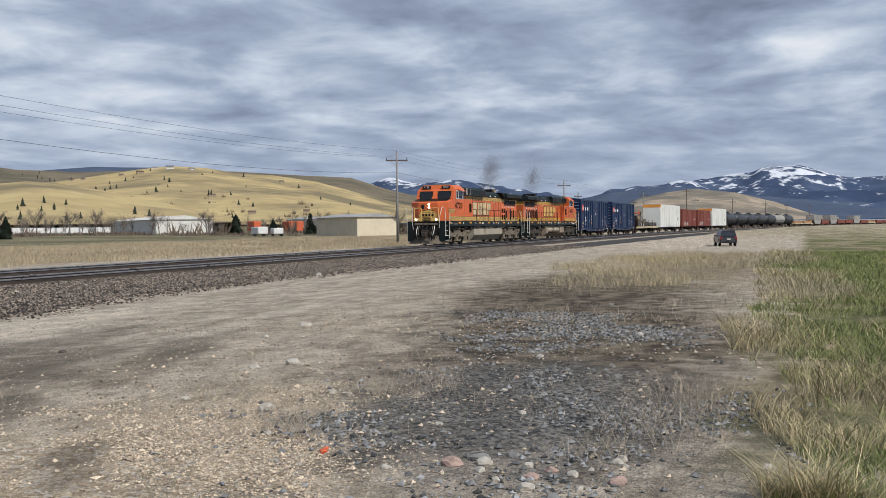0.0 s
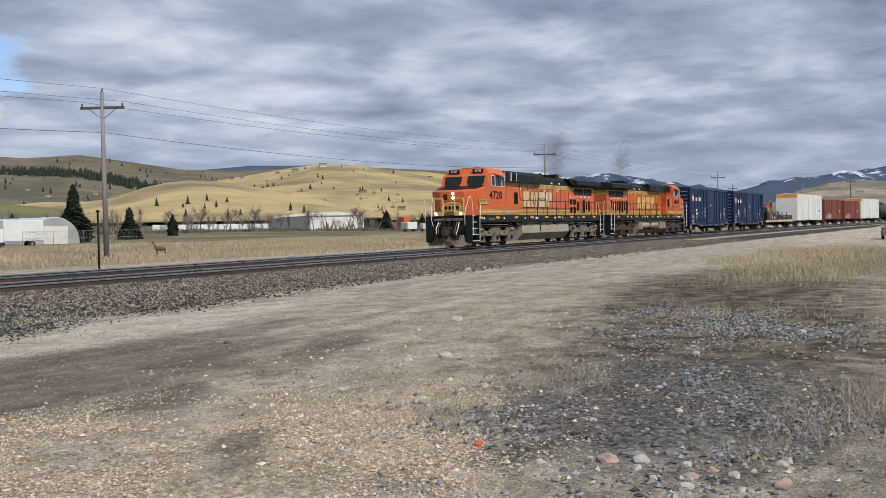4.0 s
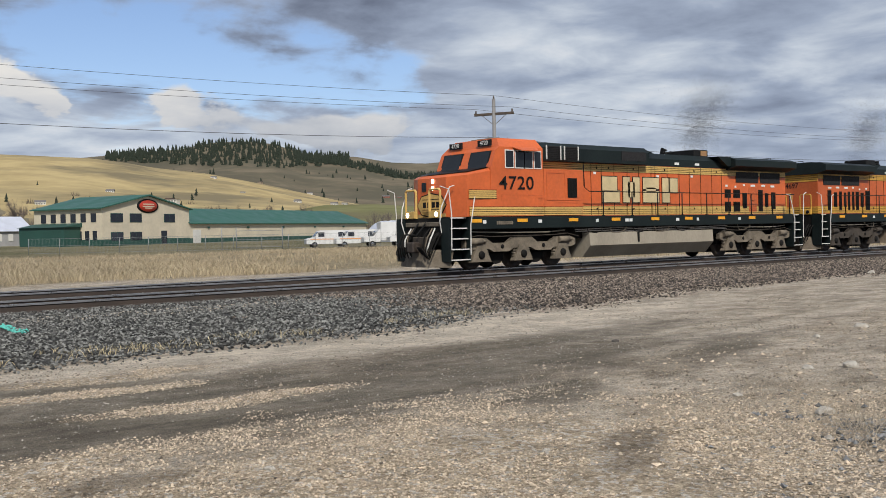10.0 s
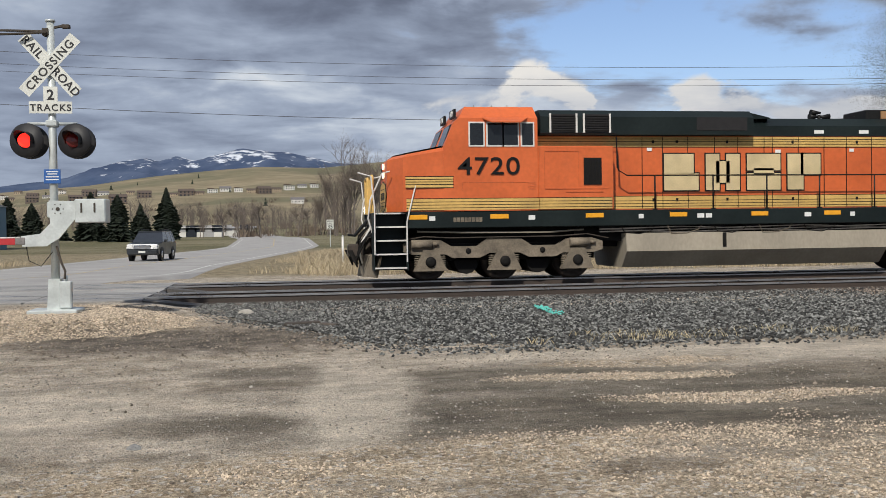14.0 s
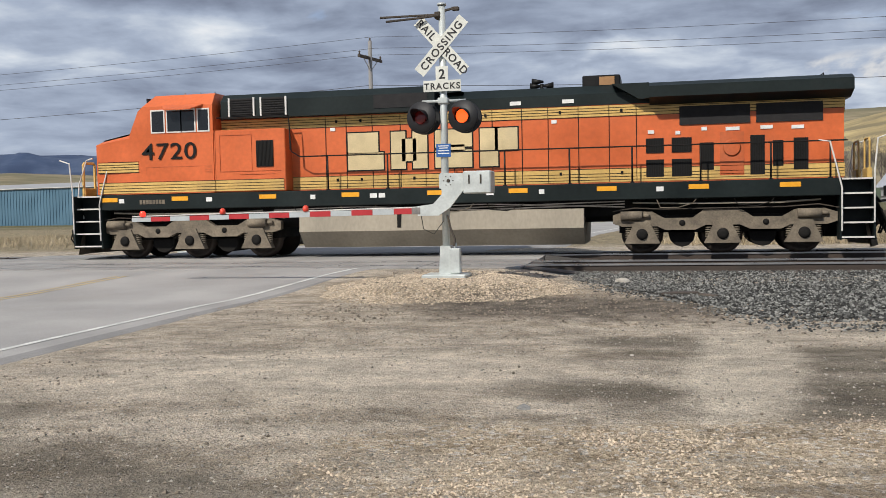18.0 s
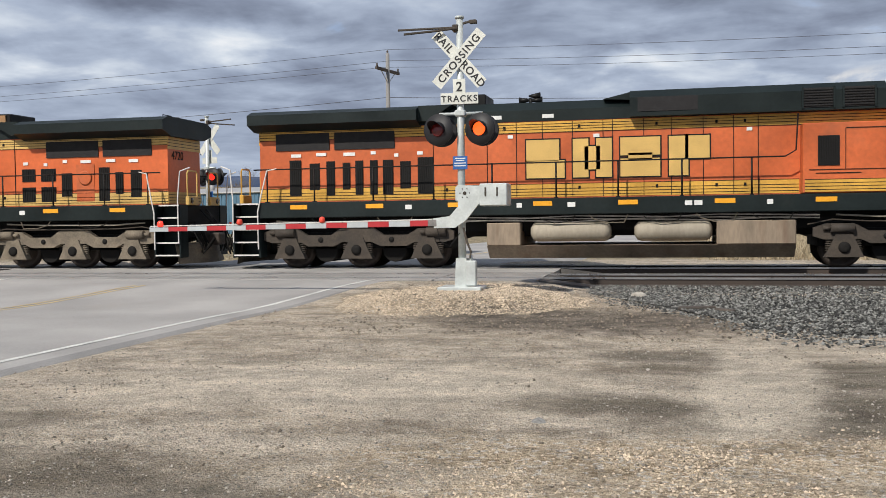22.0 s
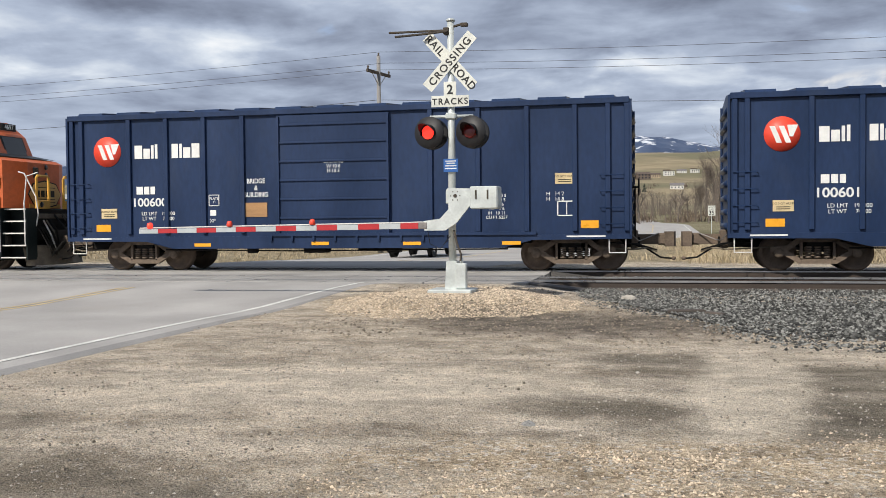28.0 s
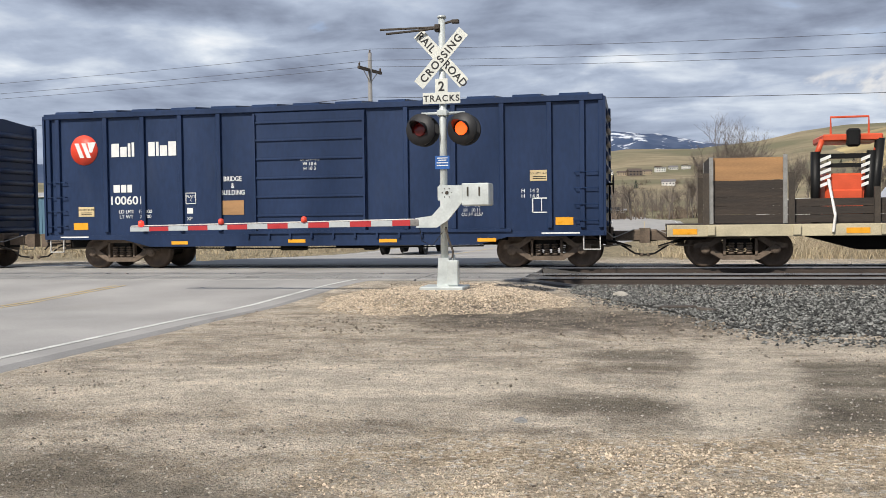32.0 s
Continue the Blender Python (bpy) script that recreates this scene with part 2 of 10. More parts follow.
TANK_RUST = material("tank_rusty", (0.27, 0.21, 0.15), 0.75, vary=0.3, scale=1.6, grain=14, bump=0.12, dirt=(0.13, 0.06, 0.03), dirt_amount=0.3, dirt_scale=2.2, stretch=(1, 1, 0.25))
TRUCK_BROWN = material("rusty_truck_casting", (0.15, 0.112, 0.082), 0.85, vary=0.4, scale=2.2, grain=25, bump=0.4, dirt=(0.06, 0.048, 0.038), dirt_amount=0.25, dirt_scale=2.5)
WHEEL_BROWN = material("rusty_wheel", (0.14, 0.10, 0.072), 0.75, vary=0.35, scale=5, bump=0.2)
STEEL = material("worn_steel", (0.32, 0.30, 0.28), 0.38, metal=0.8, vary=0.3, scale=4, bump=0.1)
WHEEL = material("wheel_steel", (0.07, 0.055, 0.045), 0.6, metal=0.4, vary=0.35, scale=5, bump=0.2)
WHITE_RAIL = material("white_handrail", (0.66, 0.64, 0.60), 0.5, vary=0.15, scale=5, bump=0.05)
GLASS_DARK = material("cab_glass", (0.012, 0.014, 0.016), 0.06, vary=0.1, scale=1, bump=0.0)
MESH_DARK = material("radiator_mesh", (0.012, 0.011, 0.012), 0.8, vary=0.3, scale=6, grain=90, bump=0.5)
REFLECT = material("yellow_reflector", (0.80, 0.36, 0.02), 0.35, vary=0.1, scale=6, bump=0.02)
WHITE_MARK = material("white_marking", (0.72, 0.72, 0.70), 0.6, vary=0.12, scale=4, bump=0.02)
LAMP_ON = material("headlight_on", (0.9, 0.85, 0.7), 0.2, vary=0.02, emit=(1.0, 0.86, 0.62, 9.0), bump=0)
BOX_BLUE = material("boxcar_blue", (0.0112, 0.0275, 0.076), 0.45, vary=0.24, scale=0.8, grain=12, bump=0.04, dirt=(0.045, 0.055, 0.075), dirt_amount=0.13, dirt_scale=1.4, stretch=(1, 1, 0.35), spec=0.32)
LOGO_RED = material("emblem_red", (0.72, 0.06, 0.03), 0.5, vary=0.1, scale=3, bump=0.02)
WOOD_DARK = material("weathered_timber", (0.045, 0.035, 0.028), 0.85, vary=0.4, scale=2, grain=30, bump=0.5, stretch=(0.3, 1, 4))
WOOD_TAN = material("plywood", (0.36, 0.20, 0.09), 0.8, vary=0.25, scale=1.5, grain=30, bump=0.2, stretch=(0.5, 1, 3))
DECK_CREAM = material("faded_cream_steel", (0.50, 0.44, 0.30), 0.7, vary=0.25, scale=1.5, bump=0.08, dirt=(0.16, 0.12, 0.08), dirt_amount=0.2)
MACH_RED = material("machine_red", (0.62, 0.085, 0.03), 0.45, vary=0.15, scale=3, bump=0.04)
REEFER = material("reefer_white", (0.68, 0.68, 0.64), 0.55, vary=0.12, scale=0.6, bump=0.03, dirt=(0.3, 0.27, 0.22), dirt_amount=0.12)
BROWNCAR = material("boxcar_oxide", (0.19, 0.045, 0.028), 0.65, vary=0.25, scale=0.7, bump=0.06, dirt=(0.10, 0.06, 0.04), dirt_amount=0.2)
TANKCAR = material("tank_car_black", (0.022, 0.022, 0.024), 0.45, vary=0.3, scale=0.8, bump=0.05)
GREYCAR = material("hopper_grey", (0.30, 0.29, 0.27), 0.7, vary=0.25, scale=0.7, bump=0.06, dirt=DIRT, dirt_amount=0.2)
GALV_OLD = material("weathered_grey_steel", (0.27, 0.265, 0.25), 0.6, metal=0.2, vary=0.3, scale=4, grain=25, bump=0.08, dirt=(0.12, 0.07, 0.04), dirt_amount=0.25)
GALV = material("galvanised_steel", (0.56, 0.595, 0.58), 0.45, metal=0.3, vary=0.14, scale=4, grain=25, bump=0.05)
SIGN_WHITE = material("sign_white", (0.60, 0.61, 0.56), 0.55, vary=0.12, scale=4, bump=0.03)
SIGN_BLACK = material("sign_black", (0.012, 0.012, 0.014), 0.6, vary=0.1, scale=4, bump=0)
SIGN_BLUE = material("sign_blue", (0.02, 0.10, 0.33), 0.5, vary=0.1, scale=4, bump=0)
RED_STRIPE = material("reflective_red", (0.42, 0.025, 0.03), 0.45, vary=0.1, scale=5, bump=0)
SILVER_STRIPE = material("reflective_silver", (0.42, 0.45, 0.46), 0.4, vary=0.1, scale=5, bump=0)
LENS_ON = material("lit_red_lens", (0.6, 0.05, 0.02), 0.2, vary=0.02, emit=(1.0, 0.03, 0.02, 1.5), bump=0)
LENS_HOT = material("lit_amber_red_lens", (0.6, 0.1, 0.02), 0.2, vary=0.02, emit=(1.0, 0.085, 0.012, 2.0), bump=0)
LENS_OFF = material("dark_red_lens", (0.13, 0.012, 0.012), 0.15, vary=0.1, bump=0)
RAIL = material("rail_side", (0.052, 0.038, 0.030), 0.75, metal=0.0, vary=0.3, scale=1.5, bump=0.15)
RAIL_TOP = material("polished_rail", (0.50, 0.48, 0.46), 0.34, metal=0.9, vary=0.04, scale=2, bump=0.02)
POLE_GREY = material("weathered_pole", (0.22, 0.215, 0.21), 0.8, vary=0.25, scale=1.5, grain=30, bump=0.2, stretch=(3, 3, 0.3))
POLE_BROWN = material("brown_pole", (0.09, 0.07, 0.055), 0.85, vary=0.3, scale=1.5, grain=30, bump=0.2, stretch=(3, 3, 0.3))
WIRE = material("wire", (0.07, 0.072, 0.08), 0.6, vary=0.1, bump=0)
SOOT = material("diesel_soot", (0.14, 0.128, 0.118), 1.0, vary=0.2, scale=1, bump=0, spec=0.0)


# ---- mesh helpers ----
def bm_obj(name, bm, mat, parent=None, label="", smooth=False):
    me = bpy.data.meshes.new(name)
    bmesh.ops.recalc_face_normals(bm, faces=bm.faces)
    bm.to_mesh(me)
    bm.free()
    if smooth:
        me.polygons.foreach_set("use_smooth", [True] * len(me.polygons))
    mats = mat if isinstance(mat, (list, tuple)) else [mat]
    for m in mats:
        me.materials.append(m)
    ob = new(name, me)
    if parent:
        ob.parent = parent
    if label:
        ob["label"] = label
    return ob


def part(name, bm, mat, parent, label="", smooth=False):
    return bm_obj(name, bm, mat, parent, label, smooth)


def thing(name, label, category, m=None, group="", kind=""):
    """An Empty at the base of a thing, which parents its parts."""
    ob = new(name)
    ob.empty_display_size = 0.3
    if m is not None:
        ob.matrix_basis = m
    return tagged(ob, label, category, group, kind)


def B():
    return bmesh.new()


def box(bm, x0, x1, y0, y1, z0, z1, bev=0.0, mi=0, m=None):
    g = bmesh.ops.create_cube(bm, size=1.0)
    vs = g["verts"]
    for v in vs:
        v.co = Vector(((x0 + x1) / 2 + v.co.x * (x1 - x0), (y0 + y1) / 2 + v.co.y * (y1 - y0), (z0 + z1) / 2 + v.co.z * (z1 - z0)))
        if m is not None:
            v.co = m @ v.co
    fs = {f for v in vs for f in v.link_faces}
    for f in fs:
        f.material_index = mi
    if bev:
        es = {e for f in fs for e in f.edges}
        bmesh.ops.bevel(bm, geom=list(es), offset=bev, segments=1, affect="EDGES", profile=0.5)
    return bm


def cyl(bm, a, b, r, r2=None, seg=10, caps=True, mi=0):
    a, b = Vector(a), Vector(b)
    d = b - a
    q = d.to_track_quat("Z", "Y")
    r2 = r if r2 is None else r2
    rings = []
    for p, rr in ((a, r), (b, r2)):
        rings.append([bm.verts.new(p + q @ Vector((rr * math.cos(2 * math.pi * k / seg), rr * math.sin(2 * math.pi * k / seg), 0))) for k in range(seg)])
    for k in range(seg):
        f = bm.faces.new((rings[0][k], rings[0][(k + 1) % seg], rings[1][(k + 1) % seg], rings[1][k]))
        f.smooth, f.material_index = True, mi
    if caps:
        for rr in (rings[0][::-1], rings[1]):
            f = bm.faces.new(rr)
            f.material_index = mi
    return bm


def tube(bm, pts, r, seg=6, mi=0):
    """One swept round bar through the points."""
    pts = [Vector(p) for p in pts]
    rings, ref = [], None
    for i, p in enumerate(pts):
        d = (pts[min(i + 1, len(pts) - 1)] - pts[max(i - 1, 0)]).normalized()
        if ref is None:
            ref = Vector((0, 0, 1)) if abs(d.z) < 0.9 else Vector((1, 0, 0))
        u = (ref - d * ref.dot(d)).normalized()
        ref = u
        w = d.cross(u)
        rings.append([bm.verts.new(p + r * (math.cos(2 * math.pi * k / seg) * u + math.sin(2 * math.pi * k / seg) * w)) for k in range(seg)])
    faces = [bm.faces.new((a[k], a[(k + 1) % seg], c[(k + 1) % seg], c[k])) for a, c in zip(rings[:-1], rings[1:]) for k in range(seg)]
    faces += [bm.faces.new(rings[0][::-1]), bm.faces.new(rings[-1])]
    for f in faces:
        f.material_index = mi
    return bm


def prism(bm, outline, y0, y1, mi=0, axis="y"):
    """An outline in x and z, given depth along y (or in y and z along x)."""
    def at(u, v, w):
        return Vector((u, w, v)) if axis == "y" else Vector((w, u, v)) if axis == "x" else Vector((u, v, w))
    a = [bm.verts.new(at(u, v, y0)) for u, v in outline]
    b = [bm.verts.new(at(u, v, y1)) for u, v in outline]
    n = len(outline)
    fs = [bm.faces.new(a), bm.faces.new(b[::-1])]
    fs += [bm.faces.new((a[i], b[i], b[(i + 1) % n], a[(i + 1) % n])) for i in range(n)]
    for f in fs:
        f.material_index = mi
    return bm


def lathe(bm, profile, centre, axis="z", seg=14, mi=0):
    """profile: pairs of radius and height along the axis."""
    rings = []
    for r, h in profile:
        ring = []
        for k in range(seg):
            c, s = r * math.cos(2 * math.pi * k / seg), r * math.sin(2 * math.pi * k / seg)
            v = (c, s, h) if axis == "z" else (c, h, s) if axis == "y" else (h, c, s)
            ring.append(bm.verts.new(Vector(v) + Vector(centre)))
        rings.append(ring)
    for a, b in zip(rings[:-1], rings[1:]):
        for k in range(seg):
            f = bm.faces.new((a[k], a[(k + 1) % seg], b[(k + 1) % seg], b[k]))
            f.smooth, f.material_index = True, mi
    for ring in (rings[0], rings[-1]):
        bm.faces.new(ring).material_index = mi
    return bm


def lettering(name, text, size, m, mat, parent, depth=0.004, space=1.0, label="", bold=0.0, stretch=1.0):
    """Raised writing with the built-in font; m puts its lower middle on the surface."""
    cu = bpy.data.curves.new(name, "FONT")
    cu.body, cu.size, cu.align_x, cu.extrude, cu.space_character, cu.offset = text, size, "CENTER", depth, space, bold
    ob = new(name, cu)
    me = bpy.data.meshes.new_from_object(ob)
    bpy.data.objects.remove(ob)
    bpy.data.curves.remove(cu)
    me.transform(Matrix.Diagonal((stretch, 1, 1, 1)))
    me.materials.append(mat)
    o = new(name, me)
    if parent:
        o.parent = parent
    o.matrix_basis = m
    if label:
        o["label"] = label
    return o


def from_arrays(name, verts, faces, mat, parent=None, label="", smooth=False):
    me = bpy.data.meshes.new(name)
    verts, faces = np.asarray(verts, dtype=np.float32), np.asarray(faces, dtype=np.int32)
    n = faces.shape[1]
    me.vertices.add(len(verts))
    me.vertices.foreach_set("co", verts.ravel())
    me.loops.add(faces.size)
    me.loops.foreach_set("vertex_index", faces.ravel())
    me.polygons.add(len(faces))
    me.polygons.foreach_set("loop_start", np.arange(0, faces.size, n, dtype=np.int32))
    me.polygons.foreach_set("use_smooth", np.full(len(faces), smooth))
    me.update(calc_edges=True)
    me.materials.append(mat)
    ob = new(name, me)
    if parent:
        ob.parent = parent
    if label:
        ob["label"] = label
    return ob


FRONT = Euler((radians(90), 0, 0)).to_matrix().to_4x4()       # writing that stands up and faces -y


def facing(x, y, z):
    return Matrix.Translation((x, y, z)) @ FRONT

# ---- the lie of the land ----
Y_FAR, Y_NEAR, Z_RAIL = 27.42, 23.05, 0.24      # centre lines of the two tracks, top of rail
BEND_X, BEND_R = 100.0, 1700.0                  # the line bends away gently beyond here


def smooth(a, b, v):
    u = min(1.0, max(0.0, (v - a) / (b - a)))
    return u * u * (3 - 2 * u)


def on_track(s, y0):
    """Place and heading on a track, s metres along it."""
    if s <= BEND_X:
        return s, y0, 0.0
    r = BEND_R + (y0 - Y_FAR)
    a = (s - BEND_X) / BEND_R
    return BEND_X + r * math.sin(a), y0 - r * (1 - math.cos(a)), -a


def land(x, y):
    """Height of the ground."""
    z = 0.75 * smooth(105, 165, y) + 5.0 * smooth(190, 420, y)
    z += 1.2 * smooth(60, 140, -y)
    bend = on_track(x, Y_FAR)[1] if x > BEND_X else Y_FAR
    d = abs(y - bend + 2.2)
    bed = 1 - smooth(4.4, 9.5 if y < bend else 6.5, d)
    z = max(z, z * (1 - bed) + 0.03 * bed)
    z += 0.7 * smooth(150, 210, x) * (1 - smooth(0, 60, abs(y + 8))) * smooth(6, 16, d)
    # the lot sinks a little below the line further along
    if y < bend:
        z -= 0.95 * smooth(42, 108, x) * (1 - smooth(135, 190, x)) * smooth(8, 15, d) * (1 - smooth(25, 60, -y))
    near = math.hypot(x - 4, y - 6)
    if near < 60 and y < 20:
        z += (noise.noise((x * 0.35, y * 0.35, 0)) * 0.035 + noise.noise((x * 1.3, y * 1.3, 3)) * 0.012) * (1 - smooth(30, 60, near)) * smooth(5.2, 7.5, d)
    # gravel heap round the crossing signal, and the ramp of the road
    e = math.hypot((x + 3.75) / 2.5, (y - 18.2) / 2.6)
    z = max(z, 0.24 * (1 - smooth(0.45, 1.0, e)) + noise.noise((x * 4, y * 4, 1)) * 0.012 if e < 1.05 else z)
    # the made-up ground on both sides of the crossing panels
    side = smooth(-1.2, -3.2, x) if x > -10 else smooth(-26, -20, x)
    if side > 0:
        z = max(z, 0.215 * side * smooth(16.5, 21.2, y) * (1 - smooth(30, 37, y)) - 0.2 * side * smooth(21.4, 21.6, y) * (1 - smooth(28.9, 29.1, y)))
    if -19.5 < x < -7.0:
        z -= 0.0 if abs(y - 25) > 60 else 0.06
    return z


def spaced(lo, core0, core1, hi, step, growth):
    out, v, d = [], core0, step
    while v < core1:
        out.append(v)
        v += step
    out.append(core1)
    v, d = core1, step
    while v < hi:
        d *= growth
        v += d
        out.append(min(v, hi))
    v, d, left = core0, step, []
    while v > lo:
        d *= growth
        v -= d
        left.append(max(v, lo))
    return left[::-1] + out


# ---- ground surface ----
def ground_material():
    m = bpy.data.materials.new("ground")
    m.use_nodes = True
    N, L = m.node_tree.nodes, m.node_tree.links
    b = N["Principled BSDF"]
    pos = N.new("ShaderNodeNewGeometry").outputs["Position"]
    sep = N.new("ShaderNodeSeparateXYZ")
    L.new(pos, sep.inputs[0])
    X, Y = sep.outputs[0], sep.outputs[1]

    def math_(op, a, c=None, clamp=False):
        n = N.new("ShaderNodeMath")
        n.operation, n.use_clamp = op, clamp
        for i, v in enumerate((a, c)):
            if v is None:
                continue
            if isinstance(v, (int, float)):
                n.inputs[i].default_value = v
            else:
                L.new(v, n.inputs[i])
        return n.outputs[0]

    def tex(scale, detail=5.0, rough=0.55, stretch=(1, 1, 1)):
        n = N.new("ShaderNodeTexNoise")
        n.inputs["Scale"].default_value, n.inputs["Detail"].default_value, n.inputs["Roughness"].default_value = scale, detail, rough
        mp = N.new("ShaderNodeMapping")
        mp.inputs["Scale"].default_value = stretch
        L.new(pos, mp.inputs[0])
        L.new(mp.outputs[0], n.inputs["Vector"])
        return n.outputs[0]

    def ramp(v, a, c, lo=0.0, hi=1.0):
        n = N.new("ShaderNodeMapRange")
        n.interpolation_type = "SMOOTHSTEP"
        for k, w in zip((1, 2, 3, 4), (a, c, lo, hi)):
            n.inputs[k].default_value = w
        L.new(v, n.inputs[0])
        return n.outputs[0]

    def mix(fac, a, c):
        n = N.new("ShaderNodeMix")
        n.data_type = "RGBA"
        for i, v in ((0, fac), (6, a), (7, c)):
            if isinstance(v, tuple):
                n.inputs[i].default_value = (*v, 1)
            elif isinstance(v, float):
                n.inputs[i].default_value = v
            else:
                L.new(v, n.inputs[i])
        return n.outputs[2]

    wob = tex(0.45, 5.0)
    fine = tex(2.2, 7.0, 0.62)

    def patch(cx, cy, rx, ry, turn=0.0, soft=0.45, rag=0.9):
        """A ragged oval of its own shape on the ground."""
        c, s = math.cos(radians(turn)), math.sin(radians(turn))
        dx, dy = math_("SUBTRACT", X, cx), math_("SUBTRACT", Y, cy)
        u = math_("DIVIDE", math_("ADD", math_("MULTIPLY", dx, c), math_("MULTIPLY", dy, s)), rx)
        v = math_("DIVIDE", math_("SUBTRACT", math_("MULTIPLY", dy, c), math_("MULTIPLY", dx, s)), ry)
        d = math_("SQRT", math_("ADD", math_("MULTIPLY", u, u), math_("MULTIPLY", v, v)))
        d = math_("ADD", d, math_("MULTIPLY", math_("SUBTRACT", wob, 0.5), rag))
        d = math_("ADD", d, math_("MULTIPLY", math_("SUBTRACT", fine, 0.5), rag * 0.7))
        return ramp(d, 1 - soft, 1 + soft * 0.6, 1.0, 0.0)

    # pebbles
    vor = N.new("ShaderNodeTexVoronoi")
    vor.inputs["Scale"].default_value = 26.0
    L.new(pos, vor.inputs["Vector"])
    vor2 = N.new("ShaderNodeTexVoronoi")
    vor2.inputs["Scale"].default_value = 70.0
    L.new(pos, vor2.inputs["Vector"])
    hue = N.new("ShaderNodeSeparateColor")
    L.new(vor.outputs["Color"], hue.inputs[0])
    hue2 = N.new("ShaderNodeSeparateColor")
    L.new(vor2.outputs["Color"], hue2.inputs[0])

    grit = tex(48.0, 4.0, 0.75)
    speck = tex(150.0, 2.0, 0.6)
    dirt = mix(ramp(fine, 0.35, 0.65), (0.352, 0.29, 0.214), (0.525, 0.449, 0.352))
    track_marks = tex(0.9, 6.0, 0.66, (0.22, 1.5, 1))
    dirt = mix(ramp(track_marks, 0.42, 0.6, 0.0, 0.75), dirt, (0.552, 0.475, 0.38))
    dirt = mix(ramp(tex(1.5, 8.0, 0.72, (0.5, 1.2, 1)), 0.52, 0.64, 0.0, 0.6), dirt, (0.205, 0.168, 0.125))
    stones = ramp(hue2.outputs[0], 0.80, 0.86, 0.0, 0.7)
    dirt = mix(stones, dirt, (0.45, 0.42, 0.36))
    dirt = mix(ramp(hue2.outputs[1], 0.84, 0.9, 0.0, 0.6), dirt, (0.13, 0.115, 0.10))
    col = dirt
    gravel = mix(hue.outputs[0], (0.26, 0.195, 0.125), (0.56, 0.46, 0.33))
    gravel = mix(ramp(hue.outputs[1], 0.7, 0.9, 0.0, 0.8), gravel, (0.60, 0.56, 0.50))
    soil = mix(ramp(fine, 0.38, 0.62), (0.062, 0.050, 0.036), (0.205, 0.168, 0.122))
    damp = mix(ramp(track_marks, 0.4, 0.6), (0.142, 0.121, 0.092), (0.215, 0.188, 0.147))
    black_gravel = mix(hue.outputs[0], (0.04, 0.042, 0.044), (0.24, 0.225, 0.20))
    straw = mix(ramp(fine, 0.3, 0.7), (0.20, 0.165, 0.105), (0.36, 0.30, 0.195))
    green = mix(ramp(fine, 0.3, 0.7), (0.07, 0.085, 0.028), (0.16, 0.17, 0.06))
    pale = (0.592, 0.518, 0.415)
    # damp hollows, pale dust, wheel-worn strips
    for args, c in (((3.6, 9.9, 2.7, 1.7, -4), damp), ((6.6, 9.0, 4.6, 2.2, 6), damp), ((3.5, 7.8, 2.8, 0.8, 0), damp), ((2.6, 8.8, 2.4, 0.8, 0), damp), ((8.5, 8.8, 3.6, 0.6, 6), damp), ((0.0, 11.7, 1.0, 0.5, 0), damp), ((-0.5, 8.7, 1.0, 0.55, 0), damp),
                    ((-3.8, 5.5, 2.8, 0.75, -12), damp), ((2.2, 10.6, 3.0, 1.0, -4), damp), ((1.6, 8.2, 2.4, 0.7, 4), damp), ((10.0, 10.2, 4.5, 0.7, 8), damp), ((-5.6, 7.2, 0.9, 0.4, 0), damp), ((11.1, 8.0, 1.7, 0.5, 20), damp), ((7.0, 7.0, 1.2, 0.5, 20), damp),
                    ((0.75, 9.9, 0.6, 2.9, -7, 0.35, 1.7), pale), ((4.6, 12.4, 3.6, 0.5, 3), pale), ((12.0, 12.4, 7.0, 1.1, 8), pale), ((-3.4, 9.3, 2.6, 1.5, 10), pale)):
        col = mix(math_("MULTIPLY", patch(*args), 0.8), col, c)
    for args in ((3.0, 4.9, 5.6, 2.2, -9), (0.8, 7.0, 3.0, 0.55, 8), (4.2, 11.5, 1.5, 0.3, 0), (3.7, 10.4, 1.3, 0.25, 0), (4.4, 9.0, 1.3, 0.25, 0)):
        col = mix(math_("MULTIPLY", patch(*args, rag=1.3), 0.82), col, gravel)
    for args in ((2.57, 6.5, 0.55, 0.28, 0), (5.4, 4.65, 0.45, 0.2, 30), (5.9, 5.1, 0.5, 0.2, 30), (1.0, 5.9, 0.7, 0.2, 10)):
        col = mix(math_("MULTIPLY", patch(*args, rag=1.6), 0.5), col, (0.15, 0.118, 0.086))
    col = mix(patch(-3.75, 18.0, 2.6, 2.7, 0, 0.2, 0.3), col, gravel)
    col = mix(patch(14.5, 3.4, 7.5, 2.6, 12), col, soil)
    col = mix(patch(24.0, 5.2, 9.0, 3.2, 8), col, soil)
    col = mix(patch(8.8, 2.4, 2.8, 1.9, 10), col, black_gravel)
    col = mix(patch(-0.8, 15.4, 3.3, 1.7, 0), col, mix(ramp(fine, 0.35, 0.65), (0.13, 0.11, 0.088), (0.21, 0.18, 0.145)))
    # grass of the verge behind
    field = ramp(math_("ADD", Y, math_("ADD", math_("MULTIPLY", math_("SUBTRACT", wob, 0.5), 3.5), math_("MULTIPLY", math_("SUBTRACT", fine, 0.5), 2.0))), 0.2, 1.2, 1.0, 0.0)
    field = math_("MULTIPLY", field, ramp(X, 5.5, 9.5))
    col = mix(field, col, mix(ramp(tex(0.22, 4.0), 0.42, 0.58), straw, green))
